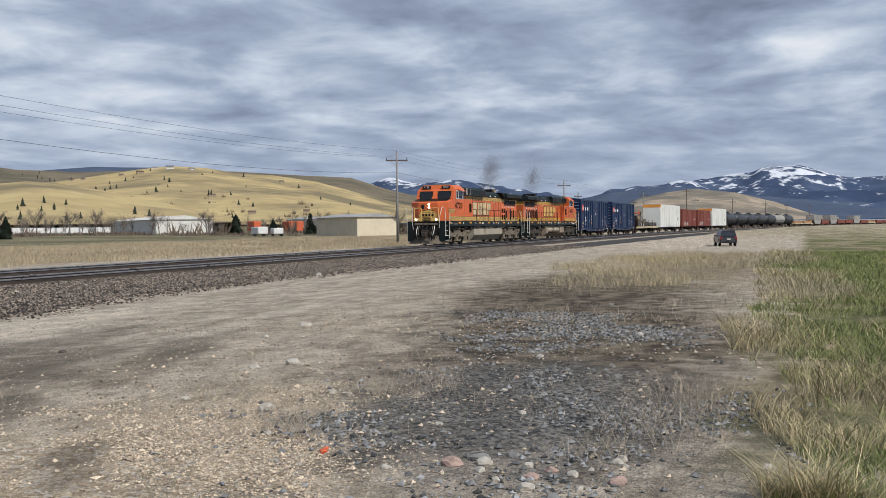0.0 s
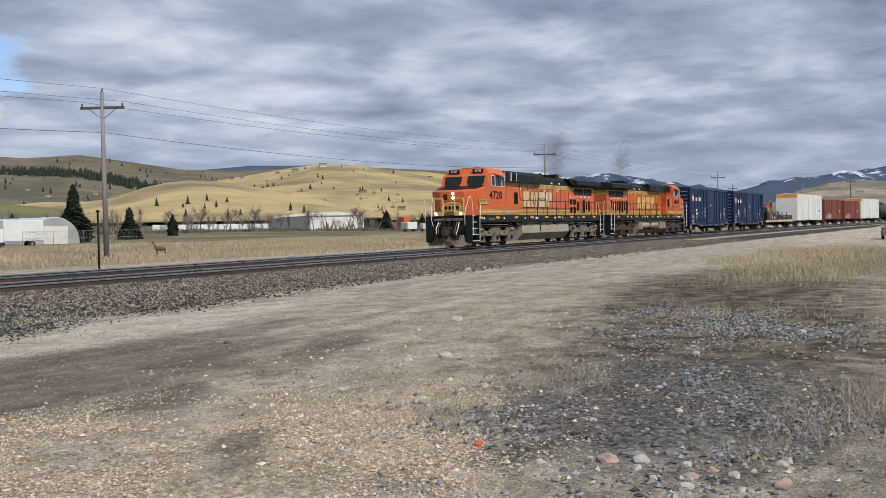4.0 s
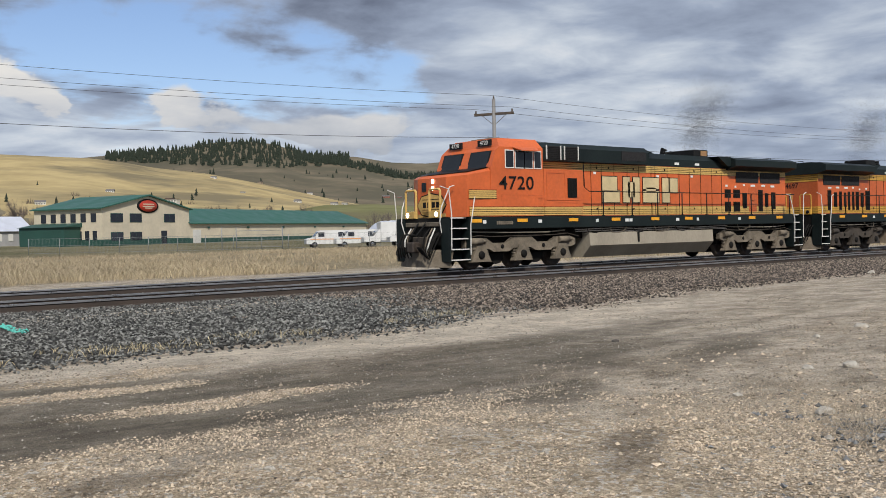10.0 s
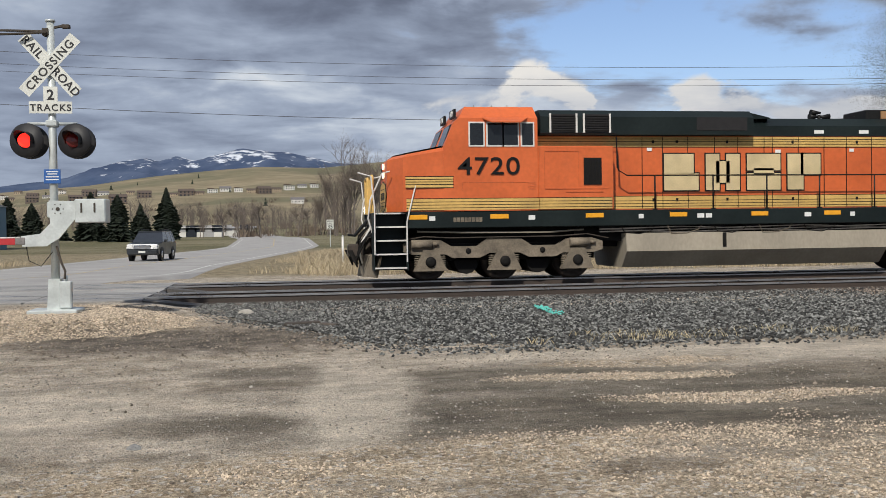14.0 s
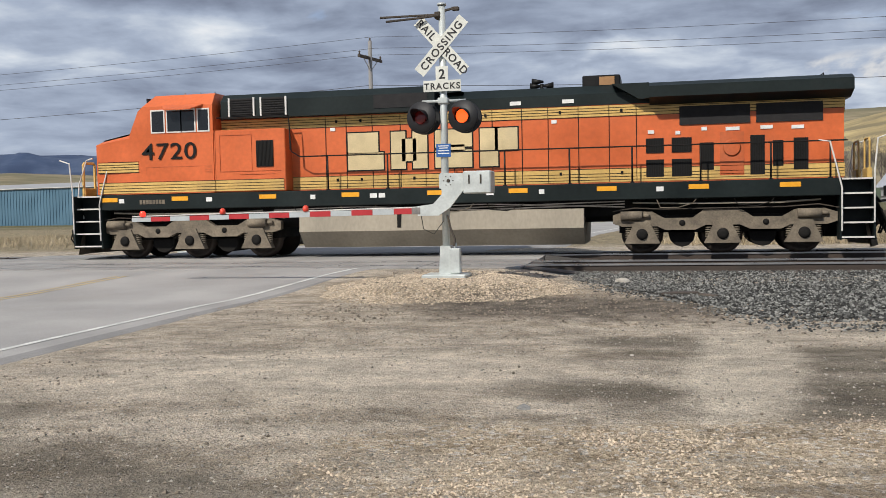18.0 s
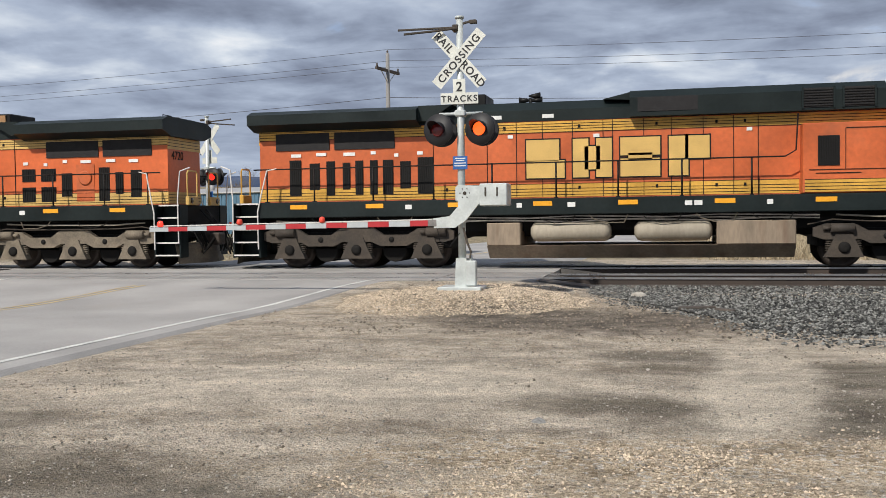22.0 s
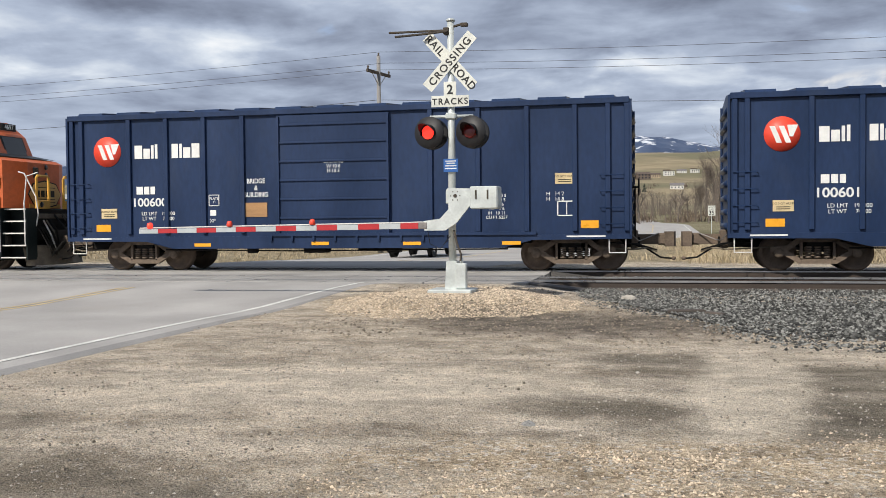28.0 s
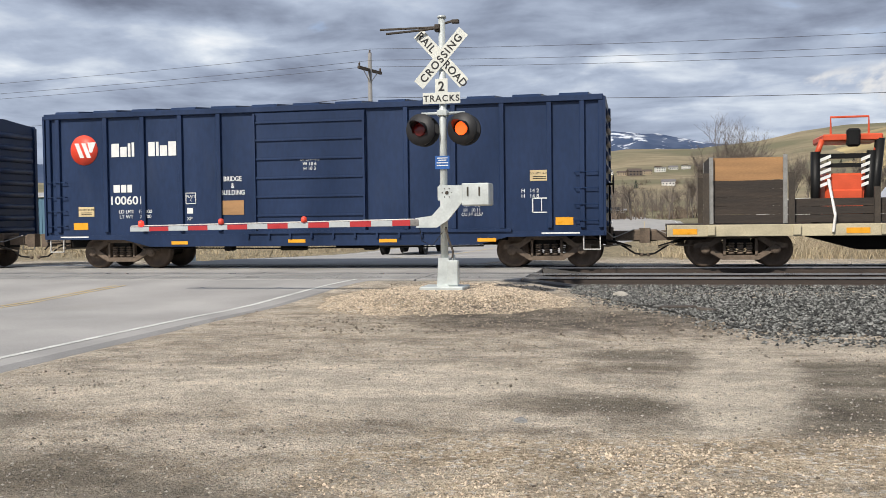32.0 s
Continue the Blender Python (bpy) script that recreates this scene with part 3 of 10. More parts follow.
    far_field = math_("MULTIPLY", patch(42, 4.2, 17, 3.4, 3), 0.85)
    col = mix(far_field, col, mix(ramp(fine, 0.4, 0.6), straw, (0.20, 0.15, 0.10)))
    # dry meadow beyond the line, then lawns and yards
    beyond = ramp(math_("ADD", Y, math_("MULTIPLY", math_("SUBTRACT", wob, 0.5), 5.0)), 35.0, 39.0)
    beyond = math_("MULTIPLY", beyond, ramp(X, 160.0, 400.0, 1.0, 1.0))
    col = mix(beyond, col, straw)
    lawn = ramp(math_("ADD", Y, math_("MULTIPLY", math_("SUBTRACT", wob, 0.5), 30.0)), 84.0, 96.0)
    col = mix(lawn, col, mix(ramp(tex(0.05, 4.0), 0.4, 0.6), (0.135, 0.125, 0.068), (0.215, 0.19, 0.12)))
    col = mix(ramp(Y, -30.0, -14.0, 1.0, 0.0), col, mix(ramp(tex(0.1, 4.0), 0.4, 0.6), (0.16, 0.15, 0.06), (0.30, 0.24, 0.12)))
    col = mix(math_("MULTIPLY", ramp(X, 130.0, 200.0), ramp(Y, 30.0, 20.0)), col, mix(ramp(wob, 0.4, 0.6), (0.26, 0.22, 0.145), (0.42, 0.36, 0.25)))
    vary = math_("MULTIPLY", math_("MULTIPLY", ramp(tex(6.0, 7.0, 0.72), 0.3, 0.7, 0.80, 1.20), ramp(tex(1.7, 7.0, 0.66, (0.7, 1, 1)), 0.36, 0.64, 0.80, 1.18)), math_("MULTIPLY", ramp(grit, 0.3, 0.7, 0.74, 1.25), ramp(speck, 0.3, 0.7, 0.84, 1.15)))
    sc = N.new("ShaderNodeVectorMath")
    sc.operation = "SCALE"
    L.new(col, sc.inputs[0])
    L.new(vary, sc.inputs["Scale"])
    L.new(sc.outputs[0], b.inputs["Base Color"])
    b.inputs["Roughness"].default_value = 0.95
    b.inputs["Specular IOR Level"].default_value = 0.15
    h = math_("ADD", math_("MULTIPLY", vor.outputs["Distance"], 0.5), math_("ADD", math_("MULTIPLY", vor2.outputs["Distance"], 0.3), math_("ADD", fine, math_("MULTIPLY", grit, 0.8))))
    bp = N.new("ShaderNodeBump")
    bp.inputs["Strength"].default_value, bp.inputs["Distance"].default_value = 0.8, 0.05
    L.new(h, bp.inputs["Height"])
    L.new(bp.outputs[0], b.inputs["Normal"])
    return m


GROUND = ground_material()
gx = spaced(-4800, -20, 40, 4800, 0.4, 1.09)
gy = spaced(-4800, -3, 22, 4800, 0.3, 1.085)
gv = [(x, y, land(x, y)) for y in gy for x in gx]
nx = len(gx)
gf = [(j * nx + i, j * nx + i + 1, (j + 1) * nx + i + 1, (j + 1) * nx + i) for j in range(len(gy) - 1) for i in range(nx - 1)]
tagged(from_arrays("ground", gv, gf, GROUND, smooth=True), "dusty gravel and dirt ground with stones and dry grass", "ground", kind="structure")

# ---- ballast beds, sleepers and rails ----
# bed coloured near black to paint in the shade between the stones
BALLAST = material("ballast_bed", (0.042, 0.039, 0.035), 0.95, vary=0.5, scale=0.9, grain=17, bump=1.0, world_space=True, dirt=(0.15, 0.125, 0.095), dirt_amount=0.12, dirt_scale=0.35)
STONE_M = material("ballast_stone", (0.098, 0.098, 0.091), 0.9, vary=0.2, scale=3, grain=30, bump=0.3, world_space=True)


def island_tint(mat, lo, hi, power=1.0):
    """Every loose stone of a joined mesh gets its own shade."""
    N, L = mat.node_tree.nodes, mat.node_tree.links
    b = N["Principled BSDF"]
    src = b.inputs["Base Color"].links[0].from_socket
    g = N.new("ShaderNodeNewGeometry")
    r = N.new("ShaderNodeMapRange")
    r.inputs[3].default_value, r.inputs[4].default_value = lo, hi
    pw = N.new("ShaderNodeMath")
    pw.operation = "POWER"
    pw.inputs[1].default_value = power
    L.new(g.outputs["Random Per Island"], pw.inputs[0])
    L.new(pw.outputs[0], r.inputs[0])
    s = N.new("ShaderNodeVectorMath")
    s.operation = "SCALE"
    L.new(src, s.inputs[0])
    L.new(r.outputs[0], s.inputs["Scale"])
    L.new(s.outputs[0], b.inputs["Base Color"])
    return mat


STONE_OLD = material("old_ballast_stone", (0.125, 0.102, 0.082), 0.9, vary=0.25, scale=3, grain=30, bump=0.3, world_space=True)
# stone variety, plus sunlit facets painted in as a few bright tints
island_tint(STONE_M, 0.22, 3.0, 1.9)
island_tint(STONE_OLD, 0.2, 2.9, 1.9)
bx = [-2.6 + 0.5 * k for k in range(80)] + [38 + 3 * k for k in range(40)] + [160 + 20 * k for k in range(40)]
by = [(-14.3, -0.05), (-13.6, 0.02), (-9.0, 0.03), (-6.6, 0.02), (-5.75, 0.05), (-2.95, 0.055), (-2.2, 0.035), (-1.4, 0.055), (1.4, 0.055), (3.3, 0.0), (5.0, -0.08)]
TOE_X = [-2.7, -1.7, 0.0, 0.9, 1.5, 2.2, 9.0, 13.4, 17.0, 22.0, 30.0]
TOE_Y = [20.9, 19.9, 16.8, 14.4, 13.2, 12.9, 13.3, 14.1, 14.8, 15.8, 15.9]


def toe(x):
    """Near edge of the crushed stone."""
    return float(np.interp(x, TOE_X, TOE_Y)) - Y_FAR



bv = []
for x in bx:
    px_, py_, a_ = on_track(x, Y_FAR)
    for k, (dy, z) in enumerate(by):
        rag = 0.45 * noise.noise((x * 0.3, k, 0)) + 0.2 * noise.noise((x * 1.1, k, 5)) if k < 2 else 0
        dy = max(dy, toe(x) + 0.7 * k) if k < 4 else dy
        rag *= 0.35 if x < 3 else 0.8
        bv.append((px_ - dy * math.sin(a_), py_ + (dy + rag) * math.cos(a_), z + 0.02 * noise.noise((x * 2, k * 3, 1))))
nb = len(by)
bf = [(i * nb + j, (i + 1) * nb + j, (i + 1) * nb + j + 1, i * nb + j + 1) for i in range(len(bx) - 1) for j in range(nb - 1)]
ballast = tagged(from_arrays("ballast", bv, bf, BALLAST, smooth=True), "grey crushed-stone ballast bed under the two tracks", "ballast", kind="structure")

OCTA_V = np.array([(1, 0, 0), (-1, 0, 0), (0, 1, 0), (0, -1, 0), (0, 0, 1), (0, 0, -1)], float)
OCTA_F = np.array([(0, 2, 4), (2, 1, 4), (1, 3, 4), (3, 0, 4), (2, 0, 5), (1, 2, 5), (3, 1, 5), (0, 3, 5)])


def strewn(name, places, sizes, mat, seed, squash=0.7):
    """Loose angular stones, joined."""
    r = np.random.RandomState(seed)
    n = len(places)
    v = OCTA_V[None] * (1 + 0.45 * (r.rand(n, 6, 1) - 0.5)) * sizes[:, None, None]
    v = v + (r.rand(n, 6, 3) - 0.5) * sizes[:, None, None] * 0.7
    v[:, :, 2] *= squash
    a = r.rand(n) * 6.28
    c, s = np.cos(a)[:, None], np.sin(a)[:, None]
    x, y = v[:, :, 0] * c - v[:, :, 1] * s, v[:, :, 0] * s + v[:, :, 1] * c
    v = np.stack([x, y, v[:, :, 2]], 2) + places[:, None, :]
    f = (OCTA_F[None] + 6 * np.arange(n)[:, None, None]).reshape(-1, 3)
    return from_arrays(name, v.reshape(-1, 3), f, mat)


def lattice(x, y, seed):
    """Smooth random field of unit grain."""
    i, j = np.floor(x), np.floor(y)
    u, v = x - i, y - j
    u, v = u * u * (3 - 2 * u), v * v * (3 - 2 * v)

    def h(a, c):
        w = np.sin(a * 127.1 + c * 311.7 + seed * 74.7) * 43758.5453
        return w - np.floor(w)

    return (h(i, j) * (1 - u) + h(i + 1, j) * u) * (1 - v) + (h(i, j + 1) * (1 - u) + h(i + 1, j + 1) * u) * v


def field(x, y, seed, scale):
    return 0.55 * lattice(x * scale, y * scale, seed) + 0.3 * lattice(x * scale * 2.3, y * scale * 2.3, seed + 1) + 0.15 * lattice(x * scale * 5.1, y * scale * 5.1, seed + 2)


rs = np.random.RandomState(5)
n_st = 210000
sx = -2.6 + 78 * rs.rand(n_st) ** 1.9
sy = 12.6 + rs.rand(n_st) * 17.6
edge = np.interp(sx, TOE_X, TOE_Y)
# thinning out over the toe
keep = (sy > edge + 0.15 - 1.1 * rs.rand(n_st) ** 3 + 0.5 * (field(sx, sy, 4, 0.8) - 0.5)) & (rs.rand(n_st) < np.where(sy > 21.7, 0.85, 1.0))
sx, sy, edge = sx[keep], sy[keep], edge[keep]
sz = np.interp(sy - Y_FAR, [a for a, _ in by], [c for _, c in by]) + 0.012
sz = np.where(sy < edge + 0.4, 0.012, sz)
size = 0.014 + 0.022 * rs.rand(len(sx)) + 0.014 * np.clip(sx / 30, 0, 1)
fresh_stone = sx + 10 * (field(sx, sy, 17, 0.35) - 0.5) + 4 * (rs.rand(len(sx)) - 0.5) < 13.0
for sel, mat, seed, label in ((fresh_stone, STONE_M, 6, "loose blue-grey crushed stones of the ballast"), (~fresh_stone, STONE_OLD, 7, "loose rusty brown crushed stones of the older ballast")):
    tagged(strewn("ballast_stones", np.stack([sx, sy, sz], 1)[sel], size[sel], mat, seed), label, "stones", kind="stuff")


def rail_line(y0, x0, x1):
    xs = [x0 + k * 6.0 for k in range(int((BEND_X - x0) / 6) + 1)] + [BEND_X + 8 * k for k in range(1, int((x1 - BEND_X) / 8))]
    prof = [(-0.07, -0.18), (0.07, -0.18), (0.07, -0.165), (0.012, -0.15), (0.012, -0.05), (0.037, -0.04), (0.037, -0.004), (0.03, 0.0), (-0.03, 0.0), (-0.037, -0.004), (-0.037, -0.04), (-0.012, -0.05), (-0.012, -0.15), (-0.07, -0.165)]
    n = len(prof)
    v, f = [], []
    for x in xs:
        px_, py_, a_ = on_track(x, y0)
        v += [(px_ - d * math.sin(a_), py_ + d * math.cos(a_), Z_RAIL + z) for d, z in prof]
    for i in range(len(xs) - 1):
        f += [(i * n + k, i * n + (k + 1) % n, (i + 1) * n + (k + 1) % n, (i + 1) * n + k) for k in range(n)]
    return v, f


tracks = {}
for nm, yc in (("near", Y_NEAR), ("far", Y_FAR)):
    tr = thing("railway_track", "railway track of two steel rails on timber sleepers", "track", pose(0, 0, 0), group="railway tracks", kind="structure")
    tracks[nm] = tr
    for side in (-0.7175, 0.7175):
        v, f = rail_line(yc + side, -170, 640)
        o = from_arrays("rail", v, f, RAIL, tr)
        o.data.materials.append(RAIL_TOP)
        idx = np.zeros(len(f), dtype=np.int32)
        idx[7::14] = 1
        idx[6::14] = 1
        idx[8::14] = 1
        idx[9::14] = 1
        o.data.polygons.foreach_set("material_index", idx)

# ---- the road over the crossing ----
ASPHALT = material("worn_asphalt", (0.345, 0.332, 0.315), 0.9, vary=0.2, scale=0.5, grain=45, bump=0.25, world_space=True, dirt=(0.30, 0.27, 0.22), dirt_amount=0.14, dirt_scale=0.5)
ROAD_PAINT = material("worn_white_paint", (0.62, 0.62, 0.58), 0.8, vary=0.25, scale=2, grain=30, bump=0.1, world_space=True, dirt=(0.3, 0.29, 0.27), dirt_amount=0.25, dirt_scale=2)
ROAD_YELLOW = material("worn_yellow_paint", (0.50, 0.385, 0.20), 0.8, vary=0.25, scale=2, grain=30, bump=0.1, world_space=True, dirt=(0.33, 0.31, 0.28), dirt_amount=0.4, dirt_scale=2)
ROAD_C = [(-60, -12.4), (-20, -12.4), (0, -12.35), (11, -12.32), (15, -12.25), (18, -11.95), (21.7, -11.4), (25, -10.95), (30, -10.2), (36, -8.7), (50, -8.0), (65, -6.2), (85, -3.8), (98, -2.3), (115, -1.0), (150, -1.2), (185, -3.5), (240, -8.0)]


def road_z(y):
    return 0.02 + 0.205 * smooth(16.0, 21.5, y) * (1 - smooth(31, 44, y)) + max(0, 0.75 * smooth(105, 165, y) + 5 * smooth(190, 420, y))


def road_x(y):
    return float(np.interp(y, [a for a, _ in ROAD_C], [c for _, c in ROAD_C]))


def strip(name, off0, off1, y0, y1, lift, mat, step=1.0, parent=None, skip=None, drop=0.0):
    v, f, k = [], [], 0
    ys = [y0 + (y1 - y0) * i / max(1, round((y1 - y0) / step)) for i in range(max(1, round((y1 - y0) / step)) + 1)]
    for y in ys:
        c, z = road_x(y), road_z(y) + lift
        v += [(c + off0, y, z), (c + off1, y, z)]
        if drop:
            v += [(c + off0 - 0.5, y, z - drop), (c + off1 + 0.5, y, z - drop)]
    w = 4 if drop else 2
    for i in range(len(ys) - 1):
        a, b_ = i * w, (i + 1) * w
        f.append((a, a + 1, b_ + 1, b_))
        if drop:
            f += [(a + 2, a, b_, b_ + 2), (a + 1, a + 3, b_ + 3, b_ + 1)]
    return from_arrays(name, v, f, mat, parent)


road = tagged(strip("road", -5.3, 5.2, -60, 240, 0.0, ASPHALT, drop=0.3), "worn grey asphalt road running over the level crossing", "road", kind="structure")
strip("edge_line", 4.72, 4.83, -60, 22.2, 0.005, ROAD_PAINT, parent=road)
strip("edge_line", -4.75, -4.63, -60, 22.2, 0.005, ROAD_PAINT, parent=road)
strip("centre_line", -0.12, -0.02, -60, 20.0, 0.005, ROAD_YELLOW, parent=road)
strip("centre_line", 0.1, 0.2, -60, 20.0, 0.005, ROAD_YELLOW, parent=road)
strip("edge_line", 4.4, 4.52, 34, 180, 0.005, ROAD_PAINT, parent=road)
strip("edge_line", -4.72, -4.6, 34, 180, 0.005, ROAD_PAINT, parent=road)
strip("centre_line", -0.05, 0.08, 34, 180, 0.005, ROAD_YELLOW, parent=road)
# crossing panels between and beside the rails
PANEL = material("crossing_panel", (0.29, 0.28, 0.265), 0.9, vary=0.25, scale=1.2, grain=30, bump=0.3, world_space=True)
PANEL_D = material("rubber_panel", (0.085, 0.08, 0.075), 0.85, vary=0.3, scale=1.5, grain=30, bump=0.3, world_space=True)
crossing = thing("level_crossing_deck", "flush concrete and rubber panels between the rails", "crossing deck", kind="structure")
for yc in (Y_NEAR, Y_FAR):
    for y0, y1, mt in ((-1.5, -0.79, PANEL), (-0.645, 0.645, PANEL), (0.79, 1.5, PANEL)):
        for k in range(7):
            bm = box(B(), -19.4 + k * 2.36, -17.08 + k * 2.36, yc + y0, yc + y1, Z_RAIL - 0.13, Z_RAIL - 0.008, 0.01)
            part("panel", bm, mt, crossing)
        bm = prism(B(), [(-2.88, Z_RAIL - 0.02), (-2.86, Z_RAIL - 0.16), (-1.7, 0.075)], yc + y0, yc + y1)
        part("end_ramp", bm, PANEL_D, crossing)
bm = B()
box(bm, -19.4, -2.9, Y_NEAR + 1.52, Y_FAR - 1.52, Z_RAIL - 0.14, Z_RAIL - 0.02)
part("infill", bm, ASPHALT, crossing)
# ---- crossing signals, poles and wires ----
FLASHERS = []


def crossing_signal(base, turn, arm_len, side, label):
    sg = thing("crossing_signal", label, "crossing signal", pose(*base, 0, 0, turn), group="crossing signals")
    bm = B()
    box(bm, -0.42, 0.42, -0.36, 0.36, 0.0, 0.09, 0.02)
    part("footing", bm, GALV, sg)
    bm = B()
    prism(bm, [(-0.13, 0.09), (0.13, 0.09), (0.115, 0.3), (0.1, 0.62), (-0.1, 0.62), (-0.115, 0.3)], -0.12, 0.12)
    part("pedestal", bm, GALV, sg)
    bm = B()
    box(bm, 0.09, 0.3, -0.2, -0.06, 0.1, 0.58, 0.02)
    jb = part("junction_box", bm, GALV, sg)
    bm = B()
    cyl(bm, (0.2, -0.13, 0.57), (0.2, -0.13, 0.68), 0.03)
    part("conduit_cap", bm, GALV, jb)
    bm = B()
    cyl(bm, (0, 0, 0.6), (0, 0, 5.15), 0.075, 0.065, 16)
    part("mast", bm, GALV, sg)
    bm = B()
    cyl(bm, (0, 0, 5.15), (0, 0, 5.19), 0.085, seg=16)
    part("mast_cap", bm, GALV, sg)
    bm = B()
    tube(bm, [(-0.05, -0.02, 4.98), (-1.22, 0.05, 5.0)], 0.022)
    tube(bm, [(-0.05, -0.1, 4.95), (-0.4, -0.2, 4.9), (-1.0, -0.35, 4.84)], 0.022)
    box(bm, -0.13, -0.02, -0.08, 0.08, 4.9, 5.03, 0.01)
    part("gate_rest", bm, GRIME_D, sg)
    bm = B()
    tube(bm, [(0.05, 0, 5.05), (0.25, -0.05, 5.08)], 0.025)
    box(bm, 0.2, 0.34, -0.09, 0.01, 5.03, 5.1, 0.01)
    part("bracket", bm, GRIME_D, sg)
    # crossbuck
    for ang in (-48, 48):
        bm = B()
        mm = Matrix.Translation((0, -0.115 if ang < 0 else -0.1, 4.38)) @ Matrix.Rotation(radians(ang), 4, "Y")
        box(bm, -0.655, 0.655, -0.004, 0.004, -0.115, 0.115, m=mm)
        bl = part("crossbuck_blade", bm, SIGN_WHITE, sg)
        if ang < 0:
            lettering("legend", "CROSSING", 0.2, mm @ Matrix.Translation((0, -0.006, -0.07)) @ FRONT, SIGN_BLACK, bl, depth=0.001, space=1.22, bold=0.004)
        else:
            lettering("legend", "RAIL", 0.2, mm @ Matrix.Translation((-0.42, -0.006, -0.07)) @ FRONT, SIGN_BLACK, bl, depth=0.001, space=1.15, bold=0.004)
            lettering("legend", "ROAD", 0.2, mm @ Matrix.Translation((0.4, -0.006, -0.07)) @ FRONT, SIGN_BLACK, bl, depth=0.001, space=1.1, bold=0.004)
    bm = B()
    box(bm, -0.12, 0.12, -0.112, -0.104, 3.74, 4.0)
    box(bm, -0.36, 0.36, -0.112, -0.104, 3.53, 3.74)
    tp = part("track_count_plate", bm, SIGN_WHITE, sg)
    lettering("legend", "2", 0.25, facing(0, -0.116, 3.77), SIGN_BLACK, tp, depth=0.001, bold=0.005)
    lettering("legend", "TRACKS", 0.165, facing(0, -0.116, 3.575), SIGN_BLACK, tp, depth=0.001, space=1.2, bold=0.003)
    # two pairs of lamps on a cross tube
    bm = B()
    cyl(bm, (-0.42, 0.02, 3.36), (0.42, 0.02, 3.36), 0.03)
    box(bm, -0.1, 0.1, -0.1, 0.1, 3.3, 3.42, 0.02)
    part("lamp_arm", bm, GALV, sg)
    for k, xx in enumerate((-0.4, 0.4)):
        for sgn in (-1, 1):
            yaw = Matrix.Translation((xx, sgn * 0.14, 3.05)) @ Matrix.Rotation(radians(-14 if sgn < 0 else 10), 4, "Z")
            bm = B()
            lathe(bm, [(0.05, sgn * 0.03), (0.3, sgn * 0.03), (0.305, sgn * 0.0), (0.28, -sgn * 0.02)], (0, 0, 0), "y", 28)
            bm.transform(yaw)
            lp = part("backplate", bm, SIGN_BLACK, sg)
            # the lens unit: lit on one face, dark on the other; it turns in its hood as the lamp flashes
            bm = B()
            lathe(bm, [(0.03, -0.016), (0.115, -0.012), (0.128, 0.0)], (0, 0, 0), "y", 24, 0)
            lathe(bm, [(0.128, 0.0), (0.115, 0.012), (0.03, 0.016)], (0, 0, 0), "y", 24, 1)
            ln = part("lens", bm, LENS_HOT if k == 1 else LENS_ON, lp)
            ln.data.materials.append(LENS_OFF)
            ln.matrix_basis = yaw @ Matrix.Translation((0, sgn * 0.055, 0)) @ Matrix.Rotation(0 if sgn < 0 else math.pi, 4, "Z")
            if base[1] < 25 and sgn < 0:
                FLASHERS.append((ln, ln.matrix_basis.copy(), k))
            bm = B()
            seg = 18
            for q in range(seg):
                a0, a1 = math.pi * (-0.15 + 1.3 * q / seg), math.pi * (-0.15 + 1.3 * (q + 1) / seg)
                r0 = 0.15
                def pt(a, d):
                    return Vector((r0 * math.cos(a), sgn * d, r0 * math.sin(a)))
                d0 = 0.09 + 0.24 * max(0, math.sin(a0))
                d1 = 0.09 + 0.24 * max(0, math.sin(a1))
                vs = [bm.verts.new(p) for p in (pt(a0, 0.03), pt(a1, 0.03), pt(a1, d1), pt(a0, d0))]
                bm.faces.new(vs)
            bm.transform(yaw)
            part("hood", bm, SIGN_BLACK, lp)
            bm = B()
            lathe(bm, [(0.14, -sgn * 0.02), (0.15, -sgn * 0.1), (0.08, -sgn * 0.16), (0.02, -sgn * 0.17)], (0, 0, 0), "y", 18)
            bm.transform(yaw)
            part("lamp_housing", bm, GALV, lp)
    # emergency notice with bars for its text
    bm = B()
    box(bm, -0.14, 0.14, -0.1, -0.09, 2.3, 2.55, 0.004)
    em = part("emergency_notice", bm, SIGN_BLUE, sg, "small blue notice plate with white lines")
    bm = B()
    for z, w in ((2.5, 0.1), (2.46, 0.08), (2.41, 0.11), (2.36, 0.11)):
        box(bm, -w, w, -0.103, -0.1, z, z + 0.018)
    part("text_bars", bm, WHITE_MARK, em)
    # gate mechanism: cranked plate, counterweight case and striped arm
    bm = B()
    prism(bm, [(-0.05, 2.0), (0.5, 1.98), (0.52, 1.72), (0.38, 1.66), (0.12, 1.34), (-0.1, 1.2), (-0.5, 1.2), (-0.52, 1.38), (-0.2, 1.42), (-0.03, 1.6)], -0.2, -0.14)
    part("gate_plate", bm, GALV, sg)
    bm = B()
    box(bm, 0.4, 0.92, -0.3, 0.2, 1.6, 2.02, 0.02)
    ms = part("gate_motor_case", bm, GALV, sg)
    bm = B()
    box(bm, 0.5, 0.53, -0.31, -0.3, 1.78, 1.95)
    part("case_slot", bm, GRIME_D, ms)
    bm = B()
    box(bm, 0.72, 0.75, -0.31, -0.3, 1.78, 1.95)
    part("case_slot", bm, GRIME_D, ms)
    bm = B()
    lathe(bm, [(0.02, -0.02), (0.03, -0.015), (0.035, 0.0)], (0.1, -0.2, 1.85), "y", 10)
    part("plate_hub", bm, GRIME_D, sg)
